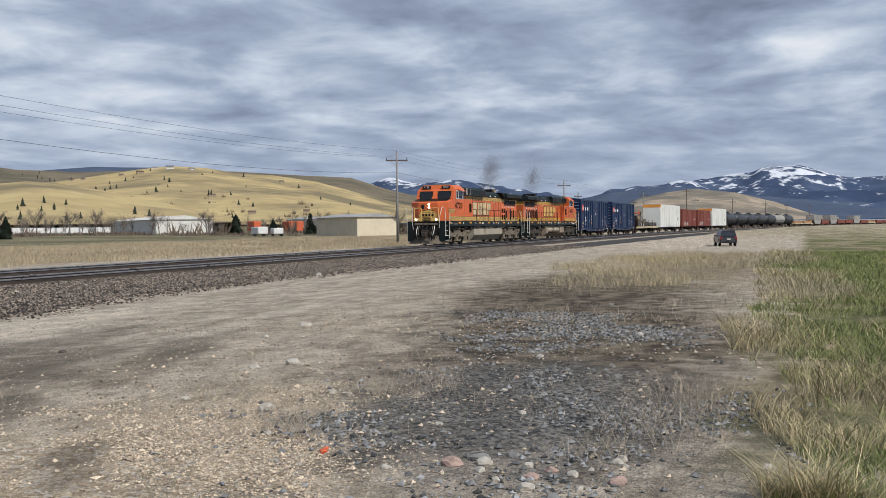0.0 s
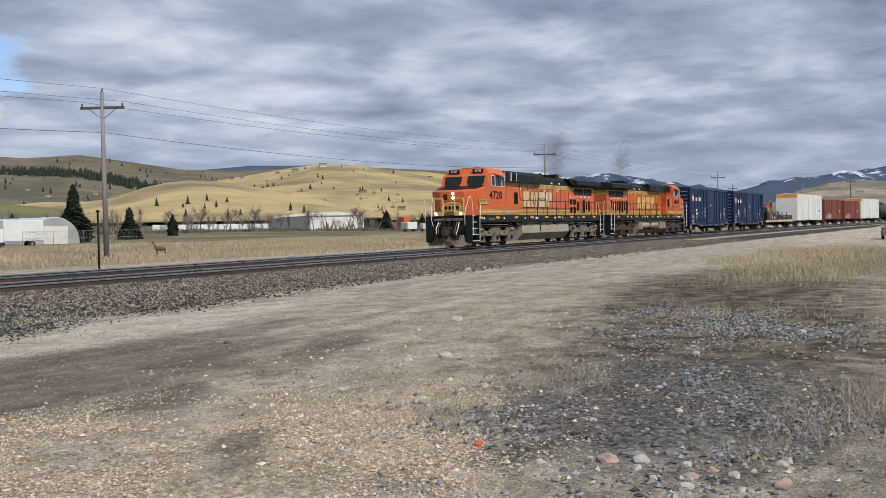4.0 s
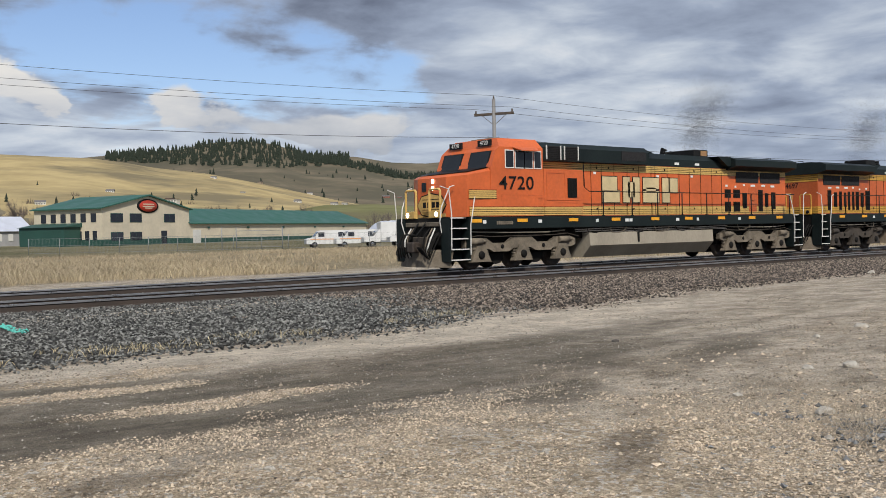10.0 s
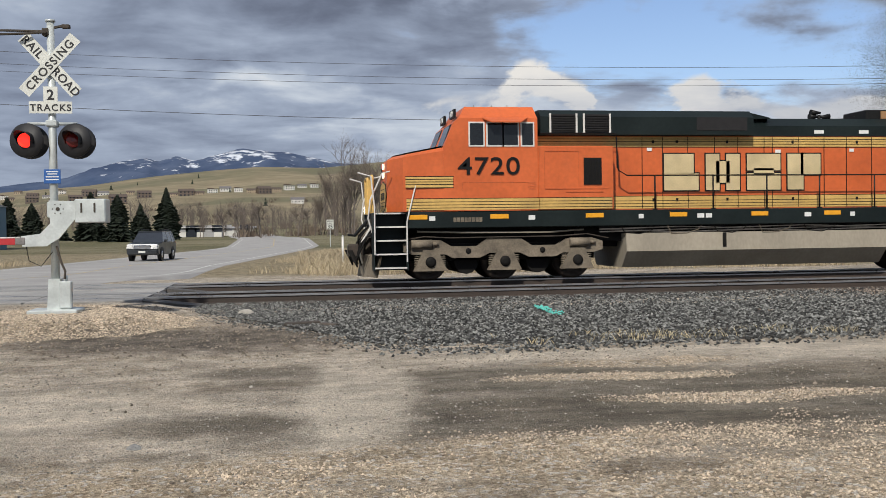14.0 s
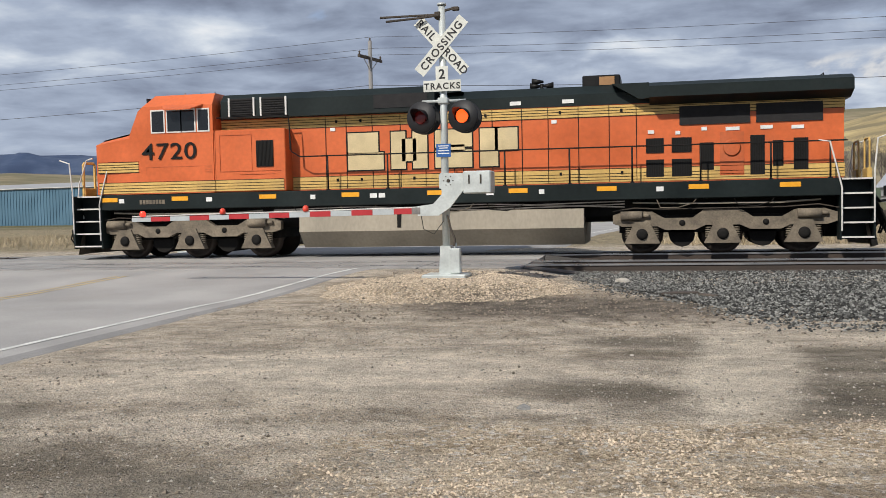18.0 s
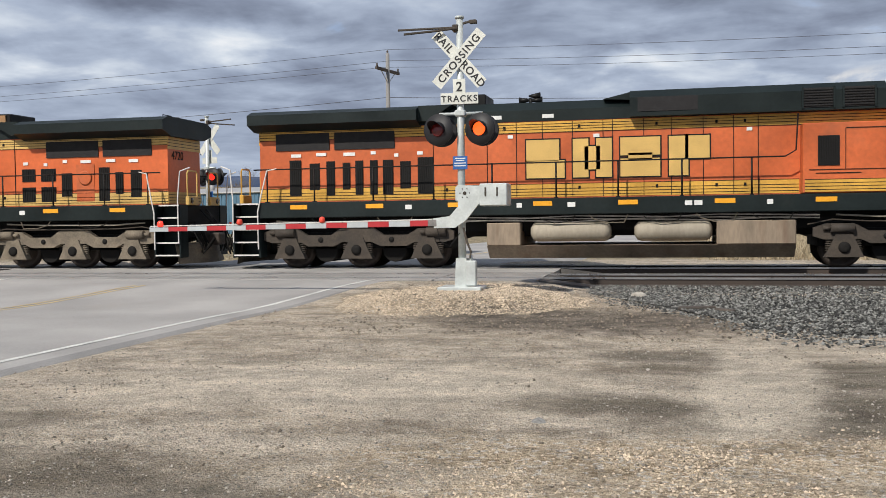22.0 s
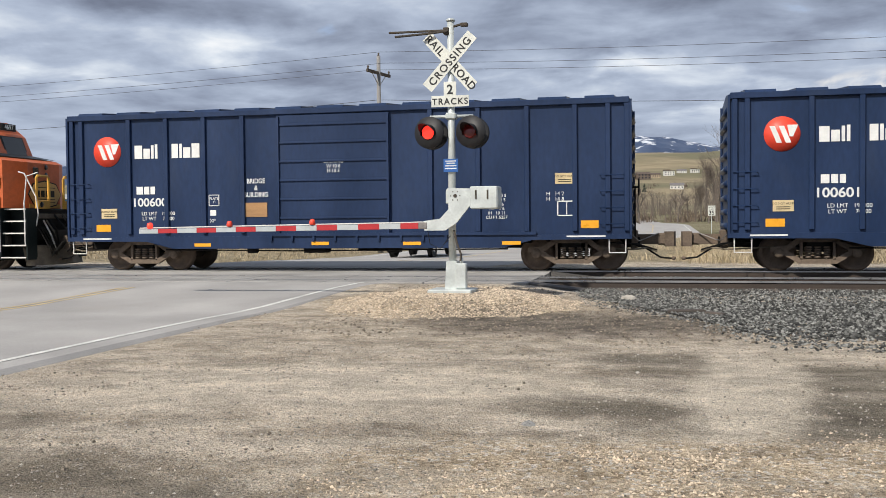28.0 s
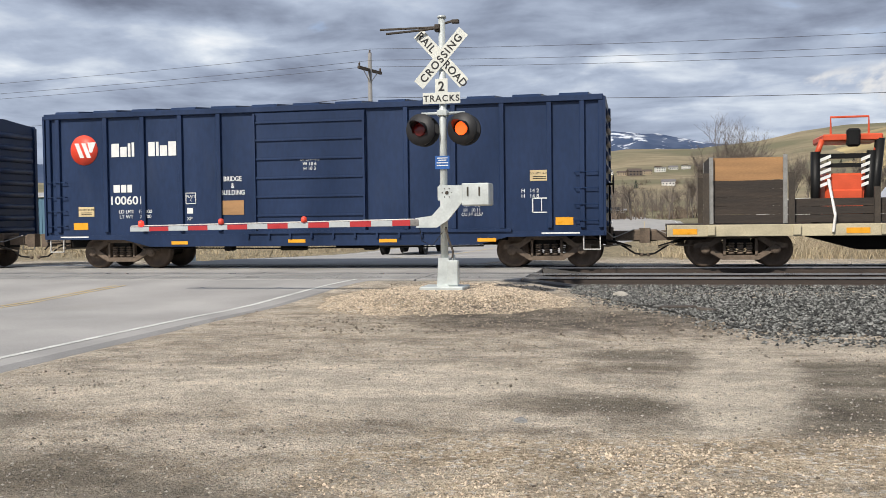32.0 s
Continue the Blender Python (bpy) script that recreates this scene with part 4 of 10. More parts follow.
    for k in range(6):
        a = k * math.pi / 3
        bm = B()
        lathe(bm, [(0.008, -0.012), (0.012, 0.0)], (0.1 + 0.09 * math.cos(a), -0.2, 1.85 + 0.09 * math.sin(a)), "y", 6)
        part("plate_bolt", bm, GRIME_D, sg)
    bm = B()
    box(bm, -0.1, 0.16, -0.12, 0.12, 1.7, 1.98, 0.02)
    part("gate_gearbox", bm, GALV, sg)
    bm = B()
    tube(bm, [(0.05, -0.1, 1.2), (0.12, -0.15, 0.95), (0.2, -0.17, 0.75), (0.19, -0.2, 0.62)], 0.02)
    part("cable", bm, GRIME_D, sg)
    bm = B()
    tube(bm, [(-0.45, -0.17, 1.25), (-0.4, -0.17, 0.95), (-0.2, -0.17, 0.85), (-0.02, -0.1, 1.1)], 0.008, 5)
    part("arm_lamp_cable", bm, BLACK, sg)
    slope = -0.012
    n = max(6, round(arm_len / 0.41))
    for k in range(n):
        bm = B()
        a, c = -0.55 - arm_len * k / n, -0.55 - arm_len * (k + 1) / n
        h = 0.055 - 0.012 * k / n
        zc = 1.29 + slope * (-a - 0.55)
        box(bm, c, a, -0.19, -0.16, zc - h, zc + h, 0.003)
        part("arm_stripe", bm, (RED_STRIPE, SILVER_STRIPE)[k % 2], sg)
    bm = B()
    box(bm, -0.62, -0.45, -0.21, -0.13, 1.23, 1.36, 0.01)
    part("arm_clamp", bm, STEEL, sg)
    bm = B()
    tube(bm, [(-0.55, -0.15, 1.36), (-0.55 - arm_len, -0.15, 1.36 + slope * arm_len)], 0.012, 5)
    part("arm_cable", bm, WHITE_RAIL, sg)
    for d in (0.38, 0.68, 0.98):
        xx = -0.55 - arm_len * d * 0.98
        bm = B()
        lathe(bm, [(0.03, 0.0), (0.055, 0.01), (0.06, 0.05), (0.05, 0.1), (0.02, 0.12)], (xx, -0.17, 1.35 + slope * arm_len * d), "z", 12)
        part("arm_lamp", bm, LENS_ON if d == 0.98 else LOGO_RED, sg)
    return sg


crossing_signal((-3.93, 18.5, 0.22), 0.0, 5.9, -1, "galvanised crossing signal with crossbuck, red flashers and lowered gate")
crossing_signal((-15.9, 32.0, 0.1), 160.0, 0.9, 1, "far-side galvanised crossing signal with red flashers lit")


def utility_pole(x, y, h, mat, label, arm=1.25, grp="utility poles", turn=28.0):
    z0 = land(x, y) - 0.1
    p = thing("utility_pole", label, "utility pole", pose(x, y, z0), group=grp)
    bm = B()
    cyl(bm, (0, 0, 0), (0, 0, h + 0.1), 0.16 if h > 9 else 0.13, 0.1, 12)
    part("pole", bm, mat, p)
    bm = B()
    box(bm, -0.06, 0.06, -arm, arm, h - 0.88, h - 0.73, 0.01, m=Matrix.Rotation(radians(turn), 4, "Z"))
    part("crossarm", bm, POLE_BROWN, p)
    bm = B()
    r = Matrix.Rotation(radians(turn), 4, "Z")
    for yy in (-arm * 0.65, arm * 0.65):
        tube(bm, [tuple(r @ Vector((0.02, yy, h - 0.83))), tuple(r @ Vector((0.02, 0, h - 1.48)))], 0.02, 5)
    part("brace", bm, STEEL, p)
    for k, (yy, z) in enumerate(((-arm * 0.92, h - 0.73), (arm * 0.92, h - 0.73), (0, h + 0.08))):
        bm = B()
        q = r @ Vector((0, yy, z))
        lathe(bm, [(0.03, 0), (0.06, 0.04), (0.035, 0.08), (0.06, 0.12), (0.03, 0.18)], q, "z", 8)
        part("insulator", bm, POLE_BROWN, p)
    return p


POLES = [(-78, 55, 10.0), (-14.5, 50, 10.35), (39.6, 44.0, 9.5), (103.0, 44.0, 10.2), (180.0, 43.0, 10.0), (255.0, 40.0, 10.0), (330.0, 35.0, 10.0)]
for k, (x, y, h) in enumerate(POLES):
    utility_pole(x, y, h, POLE_GREY, "weathered grey timber power pole with one crossarm", turn=-12.0 if -20 < x < 0 else 28.0)
for x, y, h in ((232, 52, 9.5), (262, 30, 11), (288, 48, 9), (312, 22, 9), (350, 14, 9), (395, 8, 9), (440, 0, 9)):
    utility_pole(x, y, h, POLE_BROWN, "brown timber pole far along the line", 1.0, "line-side poles")


def wire(p, q, sag):
    n = 14
    pts = []
    for k in range(n + 1):
        u = k / n
        pts.append((p[0] + (q[0] - p[0]) * u, p[1] + (q[1] - p[1]) * u, p[2] + (q[2] - p[2]) * u - sag * 4 * u * (1 - u)))
    return pts


ca, sa = math.cos(radians(28)), math.sin(radians(28))
for (xa, ya, ha), (xb, yb, hb) in zip(POLES[:-1], POLES[1:]):
    za, zb = land(xa, ya), land(xb, yb)
    for off, dz in ((-1.15, -0.56), (1.15, -0.56), (0, 0.2), (0, -2.3)):
        bm = B()
        tube(bm, wire((xa - off * sa, ya + off * ca, za + ha + dz), (xb - off * sa, yb + off * ca, zb + hb + dz), 0.55 if dz > -1 else 0.7), 0.0095 if dz > -2 else 0.013, 4)
        tagged(bm_obj("power_line", bm, WIRE), "dark sagging power line strung between poles", "wire", group="power lines")

post = thing("line_post", "thin black post beside the track", "post", pose(29.5, 33.2, land(29.5, 33.2)))
bm = B()
cyl(bm, (0, 0, -0.1), (0, 0, 2.45), 0.045, seg=8)
part("shaft", bm, BLACK, post)
bm = B()
box(bm, -0.06, 0.06, -0.06, 0.06, 2.42, 2.5, 0.01)
part("cap", bm, BLACK, post)
mk = thing("marker_post", "short white marker post in dry grass", "post", pose(3.1, 50.8, land(3.1, 50.8)))
bm = B()
cyl(bm, (0, 0, -0.1), (0, 0, 1.35), 0.06, seg=8)
part("shaft", bm, WHITE_RAIL, mk)
bm = B()
lathe(bm, [(0.06, 1.35), (0.05, 1.4), (0.01, 1.42)], (0, 0, 0), "z", 8)
part("cap", bm, WHITE_RAIL, mk)

sp = thing("speed_sign", "white speed limit sign on a steel post", "road sign", pose(5.2, 108.0, land(5.2, 108)))
bm = B()
box(bm, -0.04, 0.04, -0.03, 0.03, -0.2, 2.9)
part("post", bm, GALV, sp)
bm = B()
box(bm, -0.38, 0.38, -0.05, -0.04, 1.9, 2.95, 0.01)
pl = part("plate", bm, SIGN_WHITE, sp)
lettering("legend", "SPEED\nLIMIT", 0.24, facing(0, -0.055, 2.68), SIGN_BLACK, pl)
lettering("legend", "35", 0.6, facing(0, -0.055, 1.98), SIGN_BLACK, pl, bold=0.01)
# ---- the train: local x runs along the track towards the rear, y = 0 on its centre line, z = 0 on the rail ----
LOCO_L, BOX_L = 23.2, 18.34
TRAIN_X = [(0, 68.9), (5.5, 41.7), (10, 20.38), (13, 6.31), (15.5, -5.51), (17.5, -15.0), (19, -22.2), (23, -41.1), (28, -64.45), (32, -83.45)]


def train_s(t):
    """Where the front coupler of the leading locomotive is on the track."""
    return float(np.interp(t, [a for a, _ in TRAIN_X], [c for _, c in TRAIN_X]))


TRAIN_CARS = []
MOVERS = []


def wheelset(parent, x, r=0.52, mat=None):
    w = B()
    for s in (-1, 1):
        lathe(w, [(r * 0.3, s * 0.83), (r * 0.34, s * 0.81), (r * 0.75, s * 0.79), (r * 0.8, s * 0.82), (r * 0.985, s * 0.82), (r, s * 0.72), (r * 1.05, s * 0.69), (r * 1.05, s * 0.67), (r * 0.3, s * 0.67)], (0, 0, 0), "y", 22)
    cyl(w, (0, -0.7, 0), (0, 0.7, 0), 0.09)
    o = part("wheelset", w, mat or WHEEL, parent)
    o.location = (x, 0, r)
    return o


def loco_truck(parent, xs, grime, rear):
    """A three-axle truck with cast side frames, springs and journal boxes."""
    mid = xs[1]
    tr = new("truck")
    tr.parent = parent
    for x in xs:
        wheelset(tr, x)
    for s in (-1, 1):
        y0, y1 = (-1.32, -1.12) if s < 0 else (1.12, 1.32)
        fr = B()
        top = [(-2.75, 1.02), (-2.45, 1.12), (-1.75, 1.1), (-1.45, 0.93), (-0.75, 0.93), (-0.45, 1.13), (0.45, 1.13), (0.75, 0.93), (1.45, 0.93), (1.75, 1.1), (2.45, 1.12), (2.75, 1.02)]
        bot = [(2.75, 0.8), (2.5, 0.72), (1.62, 0.72), (1.42, 0.62), (0.68, 0.62), (0.42, 0.74), (-0.42, 0.74), (-0.68, 0.62), (-1.42, 0.62), (-1.62, 0.72), (-2.5, 0.72), (-2.75, 0.8)]
        prism(fr, [(mid + a, b) for a, b in top + bot], y0, y1)
        part("side_frame", fr, grime, tr)
        for x in xs:
            j = B()
            prism(j, [(x - 0.46, 0.28), (x + 0.46, 0.28), (x + 0.40, 0.40), (x + 0.24, 0.74), (x + 0.2, 0.86), (x - 0.2, 0.86), (x - 0.24, 0.74), (x - 0.40, 0.40)], y0 - 0.05 if s < 0 else y0, y1 if s < 0 else y1 + 0.05)
            part("journal_box", j, grime, tr)
            c = B()
            yy = s * 1.37
            lathe(c, [(0.05, s * 0.05), (0.12, s * 0.045), (0.145, s * 0.0), (0.15, -s * 0.03)], (x, yy + s * 0.01, 0.52), "y", 14)
            part("bearing_cap", c, UNDER, tr)
            sp = B()
            for dx in (-0.34, 0.34):
                for k in range(5):
                    lathe(sp, [(0.075, 0), (0.1, 0.02), (0.075, 0.04)], (x + dx, s * 1.2, 0.42 + 0.058 * k), "z", 10)
            part("spring", sp, grime, tr)
        for dx in (-2.3, 2.05):
            bc = B()
            cyl(bc, (mid + dx - 0.25, s * 1.36, 1.0), (mid + dx + 0.3, s * 1.36, 1.0), 0.12, seg=12)
            cyl(bc, (mid + dx + 0.3, s * 1.36, 1.0), (mid + dx + 0.48, s * 1.36, 1.0), 0.05, seg=8)
            part("brake_cylinder", bc, grime, tr)
        pipe = B()
        tube(pipe, [(mid - 2.75, s * 1.36, 1.12), (mid - 2.2, s * 1.36, 1.2), (mid - 1.5, s * 1.36, 1.16), (mid + 1.5, s * 1.36, 1.17), (mid + 2.3, s * 1.36, 1.22), (mid + 2.9, s * 1.36, 1.1)], 0.016, 5)
        part("sand_pipe", pipe, GRIME_D, tr)
        for dx in (-1.0, 1.05):
            h = B()
            lathe(h, [(0.02, s * 0.02), (0.075, s * 0.012), (0.08, 0.0)], (mid + dx, s * 1.325, 0.8), "y", 12)
            part("bolt_boss", h, UNDER, tr)
    cen = B()
    box(cen, mid - 2.6, mid + 2.6, -1.0, 1.0, 0.55, 1.0)
    for x in (mid - 1.0, mid + 1.0):
        cyl(cen, (x, -1.0, 0.5), (x, 1.0, 0.5), 0.33, seg=12)
    part("traction_motor", cen, UNDER, tr)
    return tr


def steps(parent, x0, x1, s, rail_mat):
    """The stepwell of one corner: side plates, treads with pale edges, and its grab rails."""
    w = B()
    xa, xb = min(x0, x1), max(x0, x1)
    y0, y1 = sorted((s * 1.05, s * 1.52))
    box(w, xa - 0.04, xa, y0, y1, 0.32, 1.85)
    box(w, xb, xb + 0.04, y0, y1, 0.32, 1.85)
    box(w, xa, xb, min(s * 1.05, s * 1.0), max(s * 1.05, s * 1.0), 0.32, 1.85)
    part("stepwell", w, GREEN, parent)
    for k in range(5):
        t = B()
        z = 0.36 + k * 0.36
        inset = 0.05 * k
        ya, yb = sorted((s * 1.06, s * (1.53 - inset)))
        box(t, xa, xb, ya, yb, z, z + 0.045)
        part("tread", t, UNDER, parent)
        e = B()
        ya, yb = sorted((s * (1.535 - inset), s * (1.515 - inset)))
        box(e, xa, xb, ya, yb, z + 0.01, z + 0.05)
        part("tread_edge", e, WHITE_RAIL, parent)
    g = B()
    tube(g, [(x0, s * 1.56, 0.55), (x0, s * 1.58, 1.6), (x0 + (x0 - x1) * 0.15, s * 1.56, 2.1), (x0 + (x0 - x1) * 0.35, s * 1.5, 2.75), (x0 + (x0 - x1) * 0.7, s * 1.45, 2.8)], 0.021, 6)
    part("grab_rail", g, rail_mat, parent)
    g = B()
    tube(g, [(x1, s * 1.56, 0.75), (x1, s * 1.58, 2.0), (x1 + (x1 - x0) * 0.1, s * 1.56, 2.8), (x1 + (x1 - x0) * 0.5, s * 1.52, 2.9)], 0.021, 6)
    part("grab_rail", g, rail_mat, parent)


BLOCKS = [
    [(0, 1, 0, 0.46), (0, 0.86, 0.44, 1)],
    [(0, 0.4, 0, 1), (0.3, 0.7, 0.2, 0.8), (0.6, 1, 0, 1)],
    [(0, 1, 0.54, 1), (0.2, 0.8, 0.4, 0.6), (0, 1, 0, 0.46)],
    [(0, 0.48, 0, 1), (0.4, 1, 0.42, 1)],
]
def locomotive(number, orange, yellow, letter, tank_mat, grime, second):
    lo = thing("diesel_locomotive", f"orange, dark green and yellow locomotive numbered {number}" + (", running tail first" if second else ", headlights lit"), "locomotive", group="locomotives")
    ns = -1 if not second else 1          # the side that the camera sees
    # frame and walkway
    bm = B()
    box(bm, 1.72, 21.83, -1.52, 1.52, 1.42, 1.86, 0.02)
    part("underframe", bm, GREEN, lo)
    bm = B()
    box(bm, 6.4, 17.0, -1.1, 1.1, 1.0, 1.415)
    part("equipment_case", bm, UNDER, lo)
    for k in range(9):
        bm = B()
        box(bm, 7 + k * 1.05, 7.5 + k * 1.05, -1.42, 1.42, 1.28, 1.418)
        part("piping_rack", bm, UNDER, lo)
    for s in (-1, 1):
        for z, yy in ((1.36, 1.46), (1.31, 1.42), (1.26, 1.47)):
            pp = B()
            tube(pp, [(7 + k * 1.2, s * yy, z + 0.03 * math.sin(k * 2.1 + z * 40)) for k in range(9)], 0.018, 5)
            part("pipe", pp, STEEL, lo)
    # nose
    bm = B()
    lowp = [(1.25, -0.8), (1.25, 0.8), (1.62, 1.5), (2.75, 1.52), (2.75, -1.52), (1.62, -1.5)]
    topz = {0: 3.36, 1: 3.36, 2: 3.4, 3: 3.58, 4: 3.58, 5: 3.4}
    lo_v = [bm.verts.new((x, y, 1.87)) for x, y in lowp]
    mi_v = [bm.verts.new((x + (0.02 if k in (0, 1) else 0), y, topz[k] - 0.1)) for k, (x, y) in enumerate(lowp)]
    hi_v = [bm.verts.new((x + (0.16 if k in (0, 1, 2, 5) else 0), y * 0.93, topz[k])) for k, (x, y) in enumerate(lowp)]
    bm.faces.new(lo_v)
    bm.faces.new(hi_v[::-1])
    for a, c in ((lo_v, mi_v), (mi_v, hi_v)):
        for k in range(6):
            bm.faces.new((a[k], a[(k + 1) % 6], c[(k + 1) % 6], c[k]))
    part("nose", bm, orange, lo)
    bm = B()
    v = [bm.verts.new(p) for p in ((1.46, -0.72, 3.40), (1.46, 0.72, 3.40), (1.78, 1.36, 3.44), (2.72, 1.4, 3.62), (2.72, -1.4, 3.62), (1.78, -1.36, 3.44))]
    bm.faces.new(v)
    part("anti_glare_panel", bm, BLACK, lo)
    # cab
    bm = B()
    prof = [(2.7, 1.87), (2.7, 3.56), (2.98, 4.22), (3.12, 4.34), (5.27, 4.34), (5.27, 1.87)]
    prism(bm, prof, -1.53, 1.53)
    part("cab", bm, orange, lo)
    bm = B()
    a = [bm.verts.new(p) for p in ((3.12, -1.53, 4.34), (5.27, -1.53, 4.34), (5.27, 1.53, 4.34), (3.12, 1.53, 4.34))]
    c = [bm.verts.new(p) for p in ((3.35, -1.15, 4.68), (5.22, -1.2, 4.68), (5.22, 1.2, 4.68), (3.35, 1.15, 4.68))]
    for k in range(4):
        bm.faces.new((a[k], a[(k + 1) % 4], c[(k + 1) % 4], c[k]))
    bm.faces.new(c[::-1])
    part("cab_roof", bm, orange, lo)
    bm = B()
    box(bm, 3.6, 5.0, -0.55, 0.55, 4.68, 4.75, 0.02)
    for x in (3.8, 4.3, 4.75):
        cyl(bm, (x, -0.2, 4.75), (x, -0.2, 4.85), 0.012, seg=5)
    part("roof_antenna", bm, GRIME, lo)
    bm = B()
    tilt = math.atan2(0.28, 0.74)
    for y0, y1 in ((-1.26, -0.26), (0.26, 1.26)):
        mm = Matrix.Translation((2.835, 0, 3.86)) @ Matrix.Rotation(tilt, 4, "Y")
        box(bm, -0.02, 0.03, y0, y1, -0.3, 0.33, m=mm)
        part("windscreen_pane", bm, GLASS_DARK, lo)
        bm = B()
    bm = B()
    mm = Matrix.Translation((2.835, 0, 3.86)) @ Matrix.Rotation(tilt, 4, "Y")
    for y0, y1 in ((-1.32, -0.2), (0.2, 1.32)):
        box(bm, -0.012, 0.02, y0, y1, -0.33, 0.36, m=mm)
    part("windscreen_frame", bm, BLACK, lo)
    for s in (-1, 1):
        for nb_, (x0, x1) in enumerate(((3.42, 3.78), (3.9, 4.3), (4.34, 4.72), (4.84, 5.14))):
            fr = B()
            ya, yb = sorted((s * 1.535, s * 1.55))
            box(fr, x0 - 0.04, x1 + 0.04, ya, yb, 3.58, 4.24)
            w = part("side_window", fr, WHITE_RAIL, lo)
            gl = B()
            ya, yb = sorted((s * 1.545, s * 1.556))
            box(gl, x0, x1, ya, yb, 3.62, 4.2)
            part("pane", gl, GLASS_DARK, w)
        aw = B()
        a = [(3.75, s * 1.53, 4.36), (5.0, s * 1.53, 4.36), (4.75, s * 1.85, 4.22), (3.95, s * 1.85, 4.22)]
        vs = [aw.verts.new(p) for p in a] + [aw.verts.new((p[0], p[1], p[2] - 0.03)) for p in a]
        for q in ((0, 1, 2, 3), (7, 6, 5, 4), (0, 1, 5, 4), (1, 2, 6, 5), (2, 3, 7, 6), (3, 0, 4, 7)):
            aw.faces.new([vs[k] for k in q])
        part("sun_shade", aw, orange, lo)
        # grille, panel seams and louvres below the cab
        gr = B()
        ya, yb = sorted((s * 1.53, s * 1.546))
        box(gr, 6.55, 7.05, ya, yb, 2.55, 3.28)
        g = part("grille", gr, BLACK, lo)
        for k in range(12):
            sl = B()
            ya, yb = sorted((s * 1.546, s * 1.556))
            box(sl, 6.57 + k * 0.04, 6.585 + k * 0.04, ya, yb, 2.57, 3.26)
            part("slat", sl, UNDER, g)
        sm = B()
        ya, yb = sorted((s * 1.532, s * 1.537))
        for x0, x1, z0, z1 in ((5.30, 5.32, 1.9, 3.6), (5.45, 5.465, 2.45, 3.45), (6.4, 6.415, 2.45, 3.45), (5.45, 7.25, 2.44, 2.455), (5.45, 6.4, 3.45, 3.465), (3.2, 5.2, 2.62, 2.635), (3.2, 3.215, 2.4, 2.62), (6.05, 7.1, 2.35, 2.37)):
            box(sm, x0, x1, ya, yb, z0, z1)
        for k in range(5):
            box(sm, 5.0, 5.22, ya, yb, 2.42 + 0.045 * k, 2.44 + 0.045 * k)
        part("panel_seams", sm, ORANGE_B if orange is ORANGE else UNDER, lo)
        nx_ = 4.15 if second else 3.93
        m = facing(nx_, -1.556, 2.84) if s < 0 else Matrix.Translation((nx_, 1.556, 2.84)) @ Matrix.Rotation(math.pi, 4, "Z") @ FRONT
        lettering("fleet_number", number, 0.66, m, BLACK, lo, bold=0.003, space=1.06, stretch=1.24)
        # nose and side stripes
        st = B()
        ya, yb = sorted((s * 1.528, s * 1.536))
        box(st, 1.68, 2.95, ya, yb, 2.5, 2.78)
        part("nose_stripe", st, yellow, lo)
        ln = B()
        ya, yb = sorted((s * 1.53, s * 1.541))
        for z in (2.485, 2.57, 2.64, 2.71, 2.785):
            ln = B()
            box(ln, 1.68, 2.97, ya, yb, z, z + 0.018)
            part("pinstripe", ln, BLACK, lo)
        st = B()
        ya, yb = sorted((s * 1.528, s * 1.537))
        box(st, 1.7, 7.35, ya, yb, 1.9, 2.2)
        part("lower_stripe", st, yellow, lo)
        ln = B()
        ya, yb = sorted((s * 1.53, s * 1.542))
        for z in (1.95, 2.03, 2.11, 2.2):
            ln = B()
            box(ln, 1.7, 7.35, ya, yb, z, z + 0.014)
            part("pinstripe", ln, BLACK, lo)
        st = B()
        ya, yb = sorted((s * 1.0, s * 1.012))
        box(st, 7.42, 22.0, ya, yb, 1.9, 2.24)
        box(st, 5.3, 22.0, ya, yb, 3.62, 3.9)
        part("hood_stripe", st, yellow, lo)
        ln = B()
        ya, yb = sorted((s * 1.0, s * 1.018))
        for z in (1.95, 2.03, 2.11, 2.24):
            box(ln, 7.42, 22.0, ya, yb, z, z + 0.014)
        for z in (3.61, 3.69, 3.76, 3.83):
            box(ln, 5.3, 22.0, ya, yb, z, z + 0.014)
        for k, x in enumerate((8.4, 9.0, 9.75, 10.55, 11.25, 12.05, 12.3, 13.1, 13.9, 14.6, 15.4, 16.2, 16.9)):
            box(ln, x, x + 0.016, ya, yb, 1.9, 3.9)
        part("door_seams", ln, BLACK, lo)
        lat = B()
        ya, yb = sorted((s * 1.012, s * 1.03))
        for x in (8.7, 9.4, 10.9, 12.9, 14.9, 16.5):
            for z in (2.1, 3.72):
                box(lat, x, x + 0.06, ya, yb, z, z + 0.08)
        part("latches", lat, UNDER, lo)
        # hood emblem of plain blocks
        yy = s * 1.02
        for k, bars in enumerate(BLOCKS):
            nbm = bars if s < 0 else [(1 - c, 1 - a, d, e) for a, c, d, e in bars]
            x9 = 9.6 if second else 9.05
            xk = x9 + k * 1.24 if s < 0 else x9 + 3.72 - k * 1.24
            for grow, mt, lift, nm in ((0.035, BLACK, 0.0, "emblem_outline"), (0.0, letter, 0.006, "emblem_block")):
                bm = B()
                for a, c, d, e in nbm:
                    ya, yb = sorted((s * 1.0, s * (1.016 + lift)))
                    box(bm, xk + a * 1.02 - grow, xk + c * 1.02 + grow, ya, yb, 2.4 + d * 1.02 - grow, 2.4 + e * 1.02 + grow)
                part(nm, bm, mt, lo)
